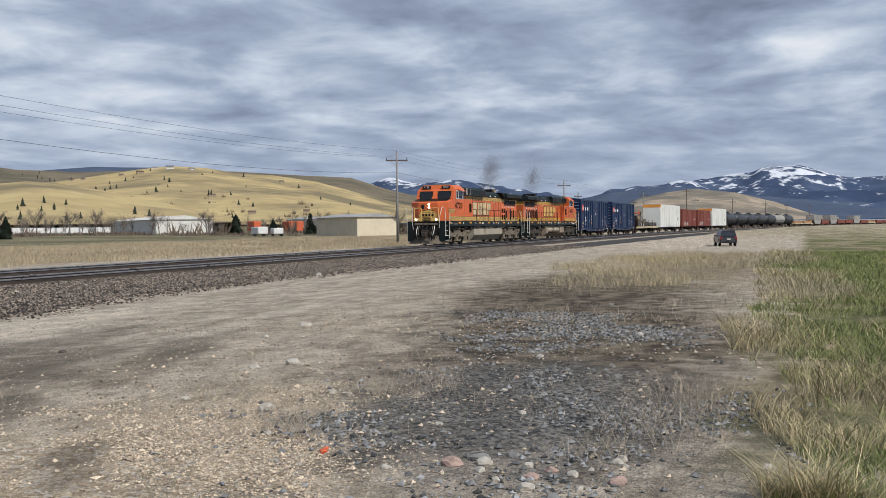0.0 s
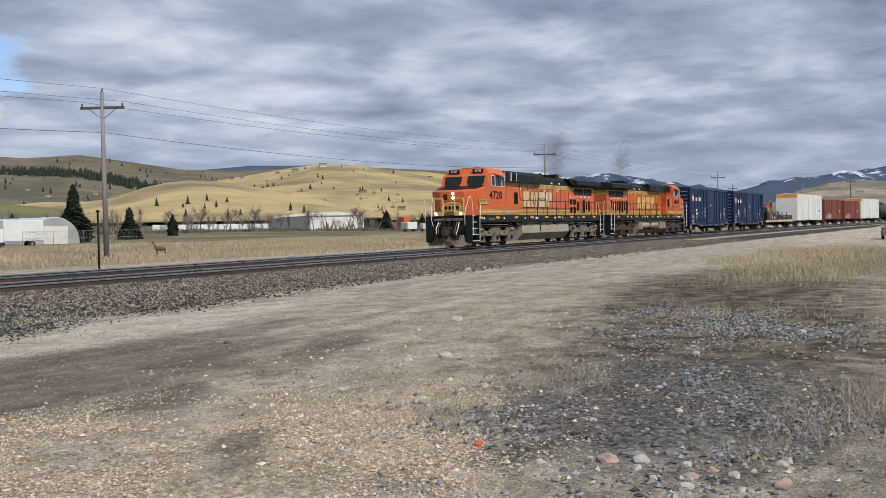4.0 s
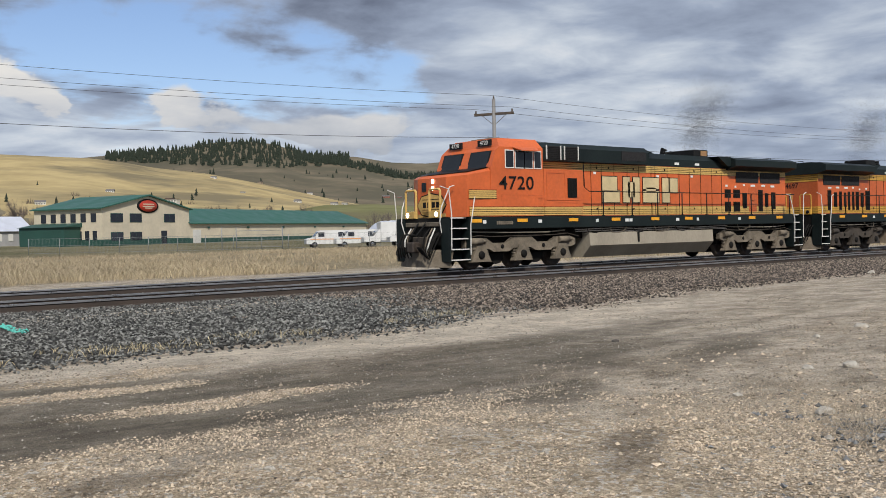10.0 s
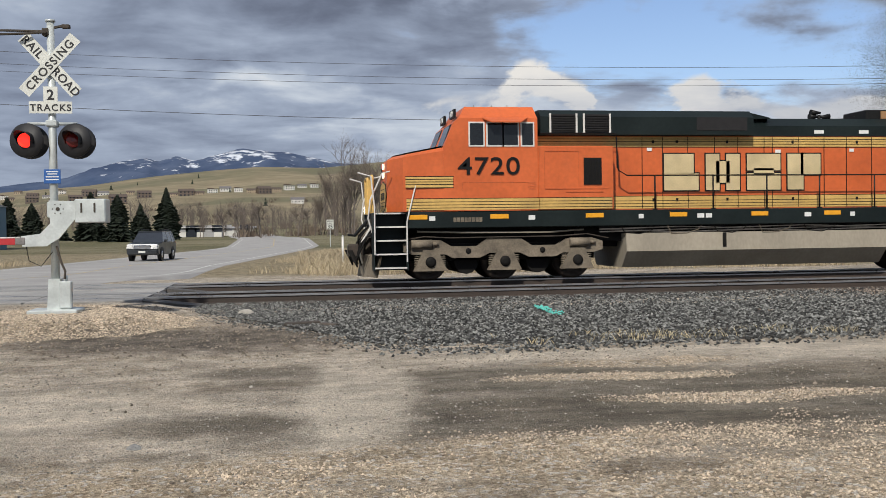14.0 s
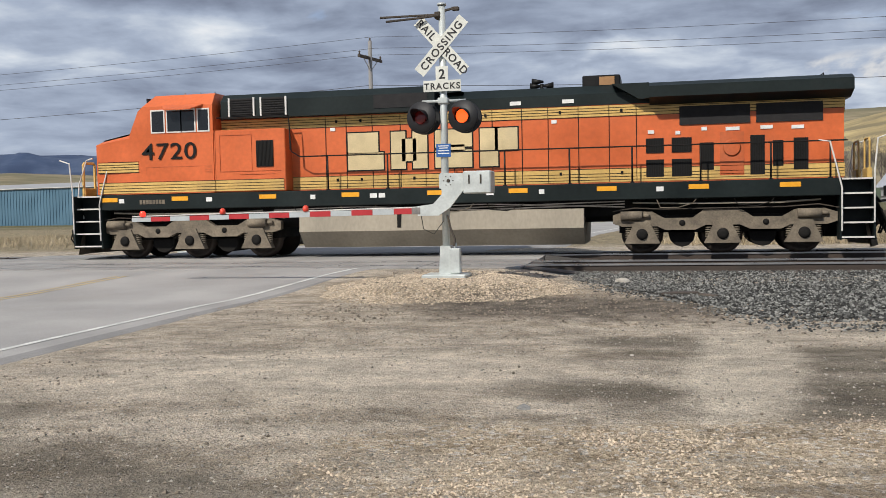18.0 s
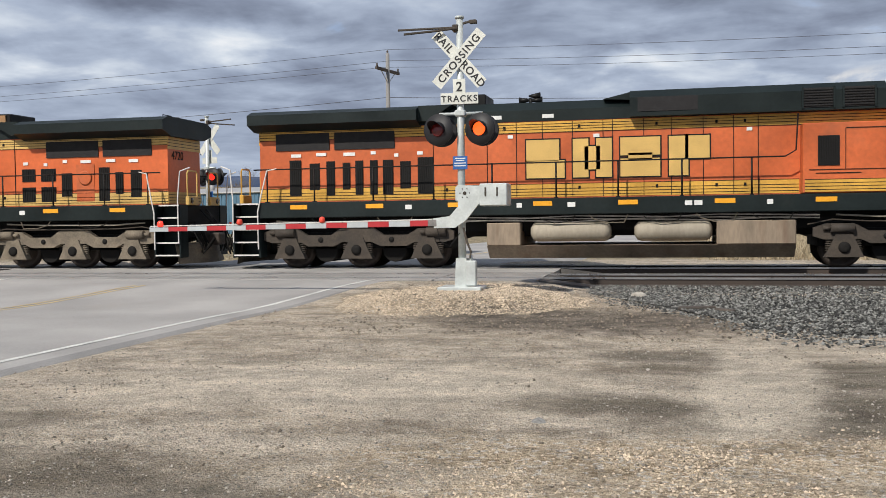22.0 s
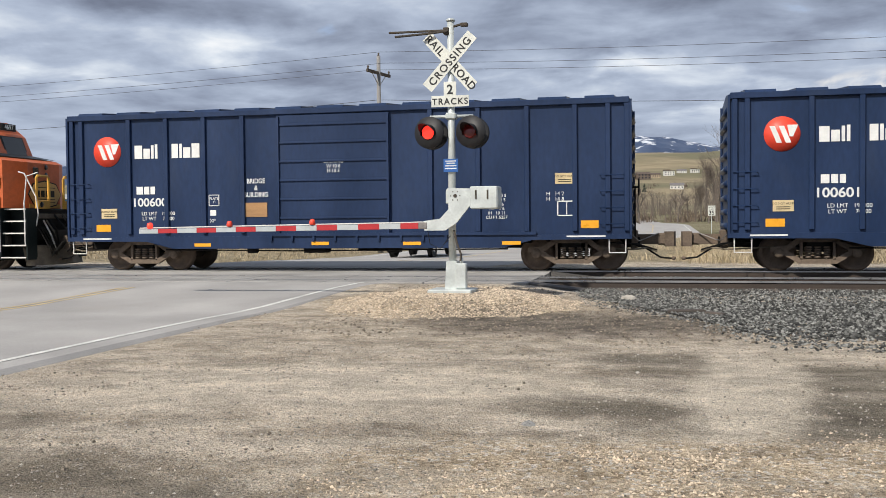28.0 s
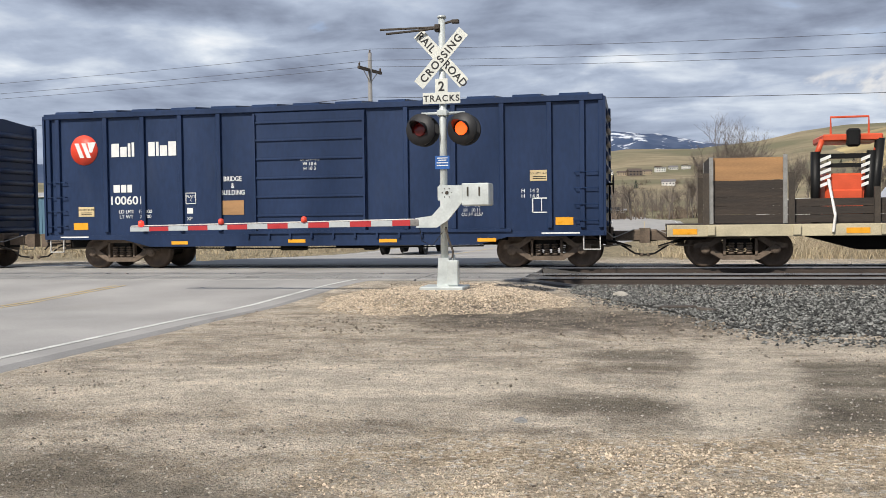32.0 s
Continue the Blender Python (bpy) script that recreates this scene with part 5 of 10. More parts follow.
        # radiator section: intake screens and louvred doors
        for x0, x1 in ((18.0, 19.75), (19.9, 21.5)):
            sc = B()
            ya, yb = sorted((s * 1.0, s * 1.03))
            box(sc, x0, x1, ya, yb, 3.32, 3.8)
            part("intake_screen", sc, MESH_DARK, lo)
        lv = []
        if not second:
            lv = [(17.15, 17.6, 2.62, 3.0), (17.15, 17.6, 2.0, 2.45), (17.8, 18.3, 2.62, 3.0), (17.8, 18.3, 2.0, 2.45), (18.5, 18.85, 2.15, 2.85), (19.75, 20.1, 2.0, 3.0), (20.3, 20.55, 2.2, 2.85), (20.8, 21.15, 2.1, 2.9)]
        else:
            lv = [(16.9, 17.35, 2.05, 3.05), (17.55, 17.85, 2.2, 2.95), (18.05, 18.35, 2.05, 3.0), (18.5, 18.72, 2.05, 3.0), (18.92, 19.15, 2.05, 3.0), (19.3, 19.52, 2.2, 2.95), (19.75, 20.0, 2.05, 3.0), (20.2, 20.5, 2.2, 2.95), (20.75, 21.1, 2.05, 3.05)]
        for x0, x1, z0, z1 in lv:
            gr = B()
            ya, yb = sorted((s * 1.0, s * 1.02))
            box(gr, x0, x1, ya, yb, z0, z1)
            g = part("louvre_panel", gr, BLACK, lo)
            sl = B()
            ya, yb = sorted((s * 1.02, s * 1.03))
            for k in range(int((x1 - x0) / 0.06)):
                box(sl, x0 + 0.02 + k * 0.06, x0 + 0.045 + k * 0.06, ya, yb, z0 + 0.03, z1 - 0.03)
            part("slats", sl, UNDER, g)
        if not second:
            dr = B()
            ya, yb = sorted((s * 1.0, s * 1.018))
            box(dr, 19.0, 19.6, ya, yb, 2.0, 3.1)
            d_ = part("service_door", dr, ORANGE_B, lo)
            wh = B()
            lathe(wh, [(0.19, 0), (0.22, s * 0.02), (0.19, s * 0.03)], (19.3, s * 1.02, 2.7), "y", 16)
            for k in range(3):
                cyl(wh, (19.3, s * 1.03, 2.7), (19.3 + 0.2 * math.cos(k * 2.1), s * 1.03, 2.7 + 0.2 * math.sin(k * 2.1)), 0.02, seg=5)
            part("hand_wheel", wh, ORANGE_B, d_)
        for x, z, w in ((17.2, 3.12, 0.16), (17.9, 3.08, 0.12), (18.55, 3.16, 0.14), (19.15, 3.14, 0.34), (20.0, 3.15, 0.3), (20.75, 3.13, 0.3), (8.55, 3.5, 0.14), (12.4, 3.45, 0.16), (14.7, 3.48, 0.14)):
            np_ = B()
            box(np_, x, x + w, *sorted((s * 1.0, s * 1.022)), z, z + 0.09)
            part("notice_plate", np_, WHITE_MARK, lo)
        # rods, brackets and conduits below the walkway
        for k in range(7):
            cb = B()
            xa = 7.6 + k * 1.35 if k < 5 else 17.4 + (k - 5) * 1.9
            tube(cb, [(xa, s * 1.47, 1.42), (xa + 0.1, s * 1.49, 1.25 - 0.05 * (k % 2)), (xa + 0.55, s * 1.48, 1.2), (xa + 0.9, s * 1.47, 1.3), (xa + 1.0, s * 1.46, 1.42)], 0.014, 5)
            part("hanging_conduit", cb, GRIME if k % 2 else UNDER, lo)
        for x0_, x1_ in ((2.0, 6.6), (16.8, 21.4)):
            pr = B()
            tube(pr, [(x0_, s * 1.3, 1.34), (x0_ + 1.2, s * 1.36, 1.3), (x1_ - 1.0, s * 1.36, 1.28), (x1_, s * 1.3, 1.34)], 0.024, 6)
            part("air_pipe", pr, TANK_TAN, lo)
        # reflectors and small plates along the frame
        for k, x in enumerate((1.75, 3.95, 6.6, 9.0, 11.4, 13.6, 15.9, 18.2, 20.4)):
            rf = B()
            ya, yb = sorted((s * 1.52, s * 1.53))
            box(rf, x, x + 0.5, ya, yb, 1.66, 1.78)
            part("reflector", rf, REFLECT, lo)
        pl = B()
        ya, yb = sorted((s * 1.52, s * 1.53))
        for x, w in ((2.3, 0.16), (5.0, 0.18), (8.1, 0.14), (9.8, 0.2), (10.05, 0.18), (13.0, 0.2), (14.4, 0.14), (17.4, 0.18)):
            pl = B()
            box(pl, x, x + w, ya, yb, 1.62, 1.74)
            part("marking_plate", pl, WHITE_MARK, lo)
        # builder's lettering as bars
        for k in range(8):
            bl = B()
            box(bl, 2.95 + k * 0.1, 3.03 + k * 0.1, ya, yb, 1.58, 1.7)
            part("model_plate_bar", bl, GRIME if not second else WHITE_MARK, lo)
        # handrail
        hr = B()
        tube(hr, [(7.5, s * 1.46, 3.85), (7.55, s * 1.46, 2.95), (7.8, s * 1.46, 2.8), (22.0, s * 1.46, 2.78)], 0.019, 6)
        if not second:
            tube(hr, [(5.35, s * 1.46, 3.95), (7.5, s * 1.46, 3.95), (7.52, s * 1.46, 3.0)], 0.017, 6)
        part("handrail", hr, BLACK, lo)
        for x in (8.6, 10.3, 11.9, 13.5, 15.2, 16.8, 18.5, 20.2, 21.6):
            ps = B()
            cyl(ps, (x, s * 1.46, 1.86), (x, s * 1.46, 2.78), 0.024, seg=6)
            box(ps, x - 0.05, x + 0.05, s * 1.46 - 0.05, s * 1.46 + 0.05, 1.6, 1.88)
            part("stanchion", ps, BLACK, lo)
    # hood
    bm = B()
    box(bm, 5.27, 22.0, -1.0, 1.0, 1.87, 3.95)
    part("long_hood", bm, orange, lo)
    bm = B()
    box(bm, 5.27, 7.4, -1.52, 1.52, 1.87, 3.6, 0.02)
    part("auxiliary_cab", bm, orange, lo)
    bm = B()
    cs = [(-1.02, 3.92), (-1.02, 4.22), (-0.7, 4.46), (0.7, 4.46), (1.02, 4.22), (1.02, 3.92)]
    prism(bm, cs, 5.27, 22.0, axis="x")
    part("hood_roof", bm, GREEN, lo)
    bm = B()
    cs = [(-1.3, 3.93), (-1.3, 4.42), (-1.05, 4.62), (1.05, 4.62), (1.3, 4.42), (1.3, 3.93)]
    prism(bm, cs, 5.42, 11.6, axis="x")
    part("equipment_housing", bm, GREEN, lo)
    bm = B()
    prism(bm, [(11.6, 4.6), (12.3, 4.44), (11.6, 4.4)], -1.0, 1.0)
    part("housing_fairing", bm, GREEN, lo)
    for s in (-1, 1):
        for x0, x1 in ((5.7, 6.4), (6.65, 7.35)):
            gr = B()
            ya, yb = sorted((s * 1.3, s * 1.32))
            box(gr, x0, x1, ya, yb, 4.0, 4.48)
            g = part("brake_grid", gr, MESH_DARK, lo)
            ya, yb = sorted((s * 1.31, s * 1.34))
            for xx in (x0 - 0.04, x1):
                fr = B()
                box(fr, xx, xx + 0.05, ya, yb, 3.98, 4.5)
                part("grid_frame", fr, WHITE_RAIL if not second else GREEN, g)
            sl = B()
            for k in range(7):
                box(sl, x0, x1, ya, yb, 4.03 + k * 0.065, 4.045 + k * 0.065)
            part("grid_slats", sl, UNDER, g)
        gr = B()
        ya, yb = sorted((s * 1.3, s * 1.315))
        box(gr, 9.9, 11.4, ya, yb, 4.05, 4.42)
        part("blower_screen", gr, MESH_DARK, lo)
        for k, (x0, x1) in enumerate(((13.6, 13.9), (15.0, 15.3))):
            lb = B()
            ya, yb = sorted((s * 1.02, s * 1.028))
            box(lb, x0, x1, ya, yb, 4.0, 4.1)
            part("notice_plate", lb, WHITE_MARK, lo)
    # exhaust stack, horn, radiator wing
    bm = B()
    box(bm, 15.5, 16.5, -0.62, 0.62, 4.4, 4.75, 0.03)
    part("exhaust_stack", bm, BLACK, lo)
    bm = B()
    box(bm, 15.95, 16.35, -0.66, -0.62, 4.48, 4.7)
    part("stack_plate", bm, WOOD_TAN if not second else BLACK, lo)
    bm = B()
    for dx, dz, sg in ((0, 0.1, -1), (0, 0.1, 1), (0.05, 0.22, -1)):
        cyl(bm, (14.35 + dx, 0, 4.5 + dz), (14.35 + dx + sg * 0.32, 0, 4.5 + dz), 0.03, 0.1, 10)
    cyl(bm, (14.35, 0, 4.42), (14.35, 0, 4.66), 0.05, seg=8)
    part("horn", bm, BLACK, lo)
    bm = B()
    cs = [(-1.05, 3.86), (-1.53, 4.02), (-1.53, 4.3), (-1.2, 4.42), (1.2, 4.42), (1.53, 4.3), (1.53, 4.02), (1.05, 3.86)]
    prism(bm, cs, 17.25, 22.15, axis="x")
    part("radiator_wing", bm, GREEN, lo)
    bm = B()
    prism(bm, [(16.3, 4.42), (17.25, 4.42), (17.25, 4.02), (17.0, 4.0)], -1.3, 1.3)
    part("wing_fairing", bm, GREEN, lo)
    bm = B()
    tube(bm, [(21.6, -0.5, 4.42), (21.6, -0.5, 4.55), (21.6, 0.0, 4.55), (21.6, 0.0, 4.42)], 0.015, 5)
    part("lifting_eye", bm, BLACK, lo)
    # rear end
    for z0, z1 in ((1.9, 2.24), (3.5, 3.85)):
        bm = B()
        box(bm, 22.0, 22.02, -1.0, 1.0, z0, z1)
        part("rear_stripe", bm, yellow, lo)
    bm = B()
    for z in (1.97, 2.06, 2.15, 3.58, 3.67, 3.76):
        box(bm, 22.0, 22.027, -1.0, 1.0, z, z + 0.015)
    part("rear_pinstripes", bm, BLACK, lo)
    lettering("fleet_number", number, 0.36, Matrix.Translation((22.01, -0.42, 3.2)) @ Matrix.Rotation(math.pi / 2, 4, "Z") @ FRONT, BLACK, lo)
    # fuel tank
    if not second:
        bm = B()
        prism(bm, [(-1.48, 1.22), (-1.52, 0.72), (-1.1, 0.27), (1.1, 0.27), (1.52, 0.72), (1.48, 1.22)], 7.75, 15.55, axis="x")
        part("fuel_tank", bm, tank_mat, lo)
        for s in (-1, 1):
            gg = B()
            ya, yb = sorted((s * 1.5, s * 1.53))
            box(gg, 10.55, 10.65, ya, yb, 0.8, 1.2)
            part("fuel_gauge", gg, UNDER, lo)
    else:
        bm = B()
        prism(bm, [(-1.5, 0.62), (-1.1, 0.27), (1.1, 0.27), (1.5, 0.62)], 7.55, 15.35, axis="x")
        box(bm, 7.55, 9.45, -1.5, 1.5, 0.62, 1.22, 0.02)
        box(bm, 14.45, 15.35, -1.5, 1.5, 0.62, 1.22, 0.02)
        part("fuel_tank", bm, tank_mat, lo)
        for s in (-1, 1):
            for x0, x1 in ((9.55, 11.5), (12.1, 14.2)):
                rs_ = B()
                lathe(rs_, [(0.12, x0), (0.24, x0 + 0.08), (0.27, x0 + 0.18), (0.27, x1 - 0.18), (0.24, x1 - 0.08), (0.12, x1)], (0, s * 1.2, 0.98), "x", 16)
                part("air_reservoir", rs_, TANK_TAN, lo)
    # trucks, ends, couplers
    loco_truck(lo, (2.35, 4.38, 6.41), grime, False)
    loco_truck(lo, (17.03, 19.04, 21.0), grime, True)
    for s in (-1, 1):
        steps(lo, 0.85 + 0.85, 0.85, s, WHITE_RAIL)
        steps(lo, 21.85, 22.6, s, WHITE_RAIL)
    bm = B()
    box(bm, 0.85, 1.7, -1.0, 1.0, 0.9, 1.84)
    part("front_platform", bm, UNDER, lo)
    bm = B()
    box(bm, 21.85, 22.6, -1.0, 1.0, 0.9, 1.84)
    part("rear_platform", bm, UNDER, lo)
    bm = B()
    box(bm, 1.6, 22.0, -0.75, 0.75, 0.85, 1.43)
    part("centre_sill", bm, UNDER, lo)
    for x0, sg in ((0.85, -1), (22.6, 1)):
        cp = B()
        box(cp, min(x0, x0 + sg * 0.45), max(x0, x0 + sg * 0.45), -0.12, 0.12, 0.72, 0.98)
        box(cp, min(x0 + sg * 0.3, x0 + sg * 0.62), max(x0 + sg * 0.3, x0 + sg * 0.62), -0.2, 0.2, 0.66, 1.02, 0.04)
        part("coupler", cp, WHEEL, lo)
        pl = B()
        pv = [(x0 - sg * 0.15, -1.42, 0.66), (x0 + sg * 0.22, -0.3, 0.72), (x0 + sg * 0.22, 0.3, 0.72), (x0 - sg * 0.15, 1.42, 0.66)]
        v0 = [pl.verts.new(p) for p in pv]
        v1 = [pl.verts.new((p[0] + sg * 0.12, p[1], 0.14)) for p in pv]
        v2 = [pl.verts.new((p[0] - sg * 0.05, p[1], 0.75)) for p in pv]
        v3 = [pl.verts.new((p[0] + sg * 0.07, p[1], 0.14)) for p in pv]
        for k in range(3):
            pl.faces.new((v0[k], v0[k + 1], v1[k + 1], v1[k]))
            pl.faces.new((v2[k], v2[k + 1], v3[k + 1], v3[k]))
        for a_, b_, c_, d_ in ((v0, v2, 0, 1), (v1, v3, 0, 1)):
            for k in range(3):
                pl.faces.new((a_[k], a_[k + 1], b_[k + 1], b_[k]))
        part("plough", pl, GRIME, lo)
        for yy, dz in ((-0.9, 0.0), (-0.65, 0.06), (0.6, 0.03), (0.85, 0.0)):
            hs = B()
            tube(hs, [(x0 + sg * 0.02, yy, 1.35), (x0 + sg * 0.3, yy, 1.05 + dz), (x0 + sg * 0.38, yy * 0.9, 0.7 + dz), (x0 + sg * 0.3, yy * 0.8, 0.45)], 0.025, 5)
            part("air_hose", hs, UNDER, lo)
        dg = B()
        box(dg, min(x0, x0 + sg * 0.22), max(x0, x0 + sg * 0.22), -0.36, 0.36, 0.6, 1.2, 0.03)
        part("draft_gear", dg, GRIME_D, lo)
        for k in range(5):
            for sd in (-1, 1):
                dh = B()
                yy = sd * (0.5 + 0.15 * k)
                tube(dh, [(x0, yy, 1.32), (x0 + sg * 0.16, yy, 1.22), (x0 + sg * (0.3 + 0.04 * k), yy * 0.92, 0.85 - 0.06 * k), (x0 + sg * 0.42, yy * 0.8, 0.62 - 0.05 * k), (x0 + sg * (0.52 + 0.03 * k), yy * 0.6, 0.85)], 0.024, 6)
                part("air_hose", dh, UNDER, lo)
        for sd in (-1, 1):
            mu = B()
            tube(mu, [(x0, sd * 0.2, 1.72), (x0 + sg * 0.2, sd * 0.2, 1.5), (x0 + sg * 0.42, sd * 0.15, 1.25), (x0 + sg * 0.6, sd * 0.1, 1.28)], 0.035, 6)
            part("control_cable", mu, BLACK, lo)
        for sd in (-1, 1):
            fp = B()
            tube(fp, [(x0, sd * 0.38, 1.84), (x0, sd * 0.38, 2.78), (x0, sd * 0.44, 2.84), (x0, sd * 0.92, 2.84), (x0, sd * 0.98, 2.78), (x0, sd * 0.98, 1.84)], 0.045 if sg < 0 else 0.025)
            part("end_rail", fp, yellow, lo)
            ch = B()
            ya, yb = sorted((sd * 0.4, sd * 1.0))
            box(ch, x0 - 0.06, x0 + 0.06, ya, yb, 1.84, 2.1, 0.02)
            part("end_plate", ch, yellow, lo)
            lp = B()
            lathe(lp, [(0.02, sg * 0.012), (0.075, sg * 0.01), (0.09, 0)], (x0 + sg * 0.062, sd * 0.82, 1.97), "x", 14)
            part("ditch_light", lp, LAMP_ON if (sg < 0 and not second) else GLASS_DARK, lo)
    # nose front: door window, headlights, number boards, emblem band
    bm = B()
    box(bm, 1.235, 1.26, 0.3, 0.55, 2.8, 3.12, 0.01)
    part("nose_door_window", bm, GLASS_DARK, lo)
    bm = B()
    for z in (3.14, 2.9):
        lathe(bm, [(0.02, -0.012), (0.07, -0.01), (0.085, 0.0)], (1.24, -0.08, z), "x", 14)
    part("headlights", bm, LAMP_ON if not second else GLASS_DARK, lo)
    bm = B()
    for y0, y1 in ((-1.15, -0.45), (0.45, 1.15)):
        box(bm, 3.06, 3.12, y0, y1, 4.4, 4.62)
    nb = part("number_boards", bm, BLACK, lo)
    for yy in (-0.8, 0.8):
        lettering("board_number", number, 0.22, Matrix.Translation((3.05, yy, 4.44)) @ Matrix.Rotation(-math.pi / 2, 4, "Z") @ FRONT, WHITE_MARK, nb)
    bm = B()
    band = [(-0.8, 2.3), (-0.55, 2.55), (0, 2.62), (0.55, 2.55), (0.8, 2.3), (0.55, 2.05), (0, 1.98), (-0.55, 2.05)]
    band = [(a, 2.3 + (c - 2.3) * 1.25) for a, c in band]
    prism(bm, band, 1.228, 1.26, axis="x")
    part("nose_emblem", bm, YELLOW, lo)
    bm = B()
    prism(bm, [(a * 1.04, 2.3 + (c - 2.3) * 1.1) for a, c in band], 1.234, 1.258, axis="x")
    part("emblem_outline", bm, BLACK, lo)
    bm = B()
    box(bm, 1.236, 1.256, -0.79, 0.79, 1.88, 2.0)
    part("front_stripe", bm, yellow, lo)
    for sd in (-1, 1):
        bm = B()
        tube(bm, [(0.86, sd * 1.05, 1.2), (0.72, sd * 1.1, 1.7), (0.78, sd * 1.12, 2.2), (1.1, sd * 1.2, 2.9), (1.3, sd * 1.2, 2.95)], 0.022)
        part("corner_grab_rail", bm, WHITE_RAIL, lo)
        for k in range(3):
            bm = B()
            tube(bm, [(0.84, sd * (0.4 + 0.14 * k), 1.5), (0.58, sd * (0.42 + 0.15 * k), 1.25 - 0.08 * k), (0.52, sd * (0.4 + 0.12 * k), 0.8), (0.6, sd * 0.4, 0.5)], 0.028)
            part("air_hose", bm, (UNDER, GRIME, WHITE_RAIL)[k], lo)
    bm = B()
    box(bm, 0.78, 0.86, -0.95, 0.95, 1.55, 1.7, 0.02)
    part("pilot_beam", bm, GRIME, lo)
    bm = B()
    for k in range(4):
        box(bm, 1.222, 1.24, -0.46 + k * 0.25, -0.28 + k * 0.25, 2.22, 2.42)
    for z in (2.04, 2.14, 2.5):
        box(bm, 1.222, 1.24, -0.5, 0.5, z, z + 0.02)
    part("emblem_bars", bm, BLACK, lo)
    return lo


loco_a = locomotive("4720", ORANGE, YELLOW, CREAM, TANK_TAN, GRIME, False)
loco_b = locomotive("4697", ORANGE_B, YELLOW_B, GOLD_LET, TANK_RUST, GRIME_D, True)
TRAIN_CARS.append((loco_a, 0.0))


def freight_truck(parent, mid, half=0.93, mat=None):
    mat = mat or TRUCK_BROWN
    tr = new("truck")
    tr.parent = parent
    for x in (mid - half, mid + half):
        wheelset(tr, x, 0.46, WHEEL_BROWN)
    for s in (-1, 1):
        y0, y1 = sorted((s * 1.02, s * 1.16))
        fr = B()
        for ring in ([(-1.15, 0.62), (-0.75, 0.66), (-0.45, 0.88), (0.45, 0.88), (0.75, 0.66), (1.15, 0.62), (1.15, 0.5), (0.72, 0.52), (0.4, 0.74), (-0.4, 0.74), (-0.72, 0.52), (-1.15, 0.5)],
                     [(-0.95, 0.5), (-0.72, 0.52), (-0.38, 0.32), (0.38, 0.32), (0.72, 0.52), (0.95, 0.5), (0.45, 0.2), (-0.45, 0.2)]):
            prism(fr, [(mid + a, c) for a, c in ring], y0, y1)
        for dx in (-0.42, 0.36):
            box(fr, mid + dx, mid + dx + 0.06, y0, y1, 0.3, 0.78)
        part("side_frame", fr, mat, tr)
        sp = B()
        for dx in (-0.22, 0.0, 0.22):
            for k in range(5):
                lathe(sp, [(0.07, 0), (0.095, 0.025), (0.07, 0.05)], (mid + dx, s * 1.09, 0.34 + 0.062 * k), "z", 8)
        part("springs", sp, mat, tr)
        for x in (mid - half, mid + half):
            c = B()
            lathe(c, [(0.04, s * 0.04), (0.12, s * 0.03), (0.14, -s * 0.05)], (x, s * 1.16, 0.47), "y", 12)
            part("bearing_cap", c, mat, tr)
    bo = B()
    box(bo, mid - 0.25, mid + 0.25, -1.1, 1.1, 0.5, 0.82)
    part("bolster", bo, UNDER, tr)
    return tr


def end_gear(car, length, mat=None):
    for x0, sg in ((1.16, -1), (length - 1.16, 1)):
        cp = B()
        box(cp, min(x0 - sg * 0.6, x0 + sg * 0.75), max(x0 - sg * 0.6, x0 + sg * 0.75), -0.17, 0.17, 0.68, 0.95)
        box(cp, min(x0 + sg * 0.7, x0 + sg * 1.14), max(x0 + sg * 0.7, x0 + sg * 1.14), -0.14, 0.14, 0.66, 0.98, 0.04)
        part("coupler", cp, TRUCK_BROWN, car)
        kn = B()
        prism(kn, [(x0 + sg * 0.92, -0.24), (x0 + sg * 1.15, -0.2), (x0 + sg * 1.2, 0.02), (x0 + sg * 1.08, 0.1), (x0 + sg * 0.9, 0.22)], 0.62, 1.02, axis="z")
        part("knuckle", kn, TRUCK_BROWN, car)
        st = B()
        box(st, min(x0 + sg * 0.02, x0 + sg * 0.2), max(x0 + sg * 0.02, x0 + sg * 0.2), -0.42, 0.42, 0.55, 1.06, 0.03)
        part("striker", st, TRUCK_BROWN, car)
        lv = B()
        tube(lv, [(x0 + sg * 0.1, -1.4, 0.95), (x0 + sg * 0.25, -1.3, 0.8), (x0 + sg * 0.3, -0.5, 0.8), (x0 + sg * 0.75, -0.2, 0.98)], 0.016, 5)
        part("uncoupling_lever", lv, STEEL, car)
        pp = B()
        tube(pp, [(x0 - sg * 1.2, -0.9, 0.62), (x0 + sg * 0.1, -0.85, 0.56), (x0 + sg * 0.45, -0.6, 0.6), (x0 + sg * 0.7, -0.42, 0.5)], 0.022, 6)
        part("brake_pipe", pp, GRIME, car)
        hs = B()
        tube(hs, [(x0, -0.5, 0.72), (x0 + sg * 0.4, -0.45, 0.6), (x0 + sg * 0.8, -0.4, 0.34), (x0 + sg * 1.14, -0.36, 0.3)], 0.025, 6)
        tube(hs, [(x0 - sg * 0.5, -1.2, 0.75), (x0 + sg * 0.2, -1.2, 0.72), (x0 + sg * 0.7, -0.7, 0.55)], 0.02, 6)
        part("brake_hose", hs, UNDER, car)
        gh = B()
        lathe(gh, [(0.02, -0.06), (0.05, -0.03), (0.05, 0.03), (0.02, 0.06)], (x0 + sg * 1.14, -0.36, 0.31), "x", 8)
        part("hose_coupling", gh, TRUCK_BROWN, car)


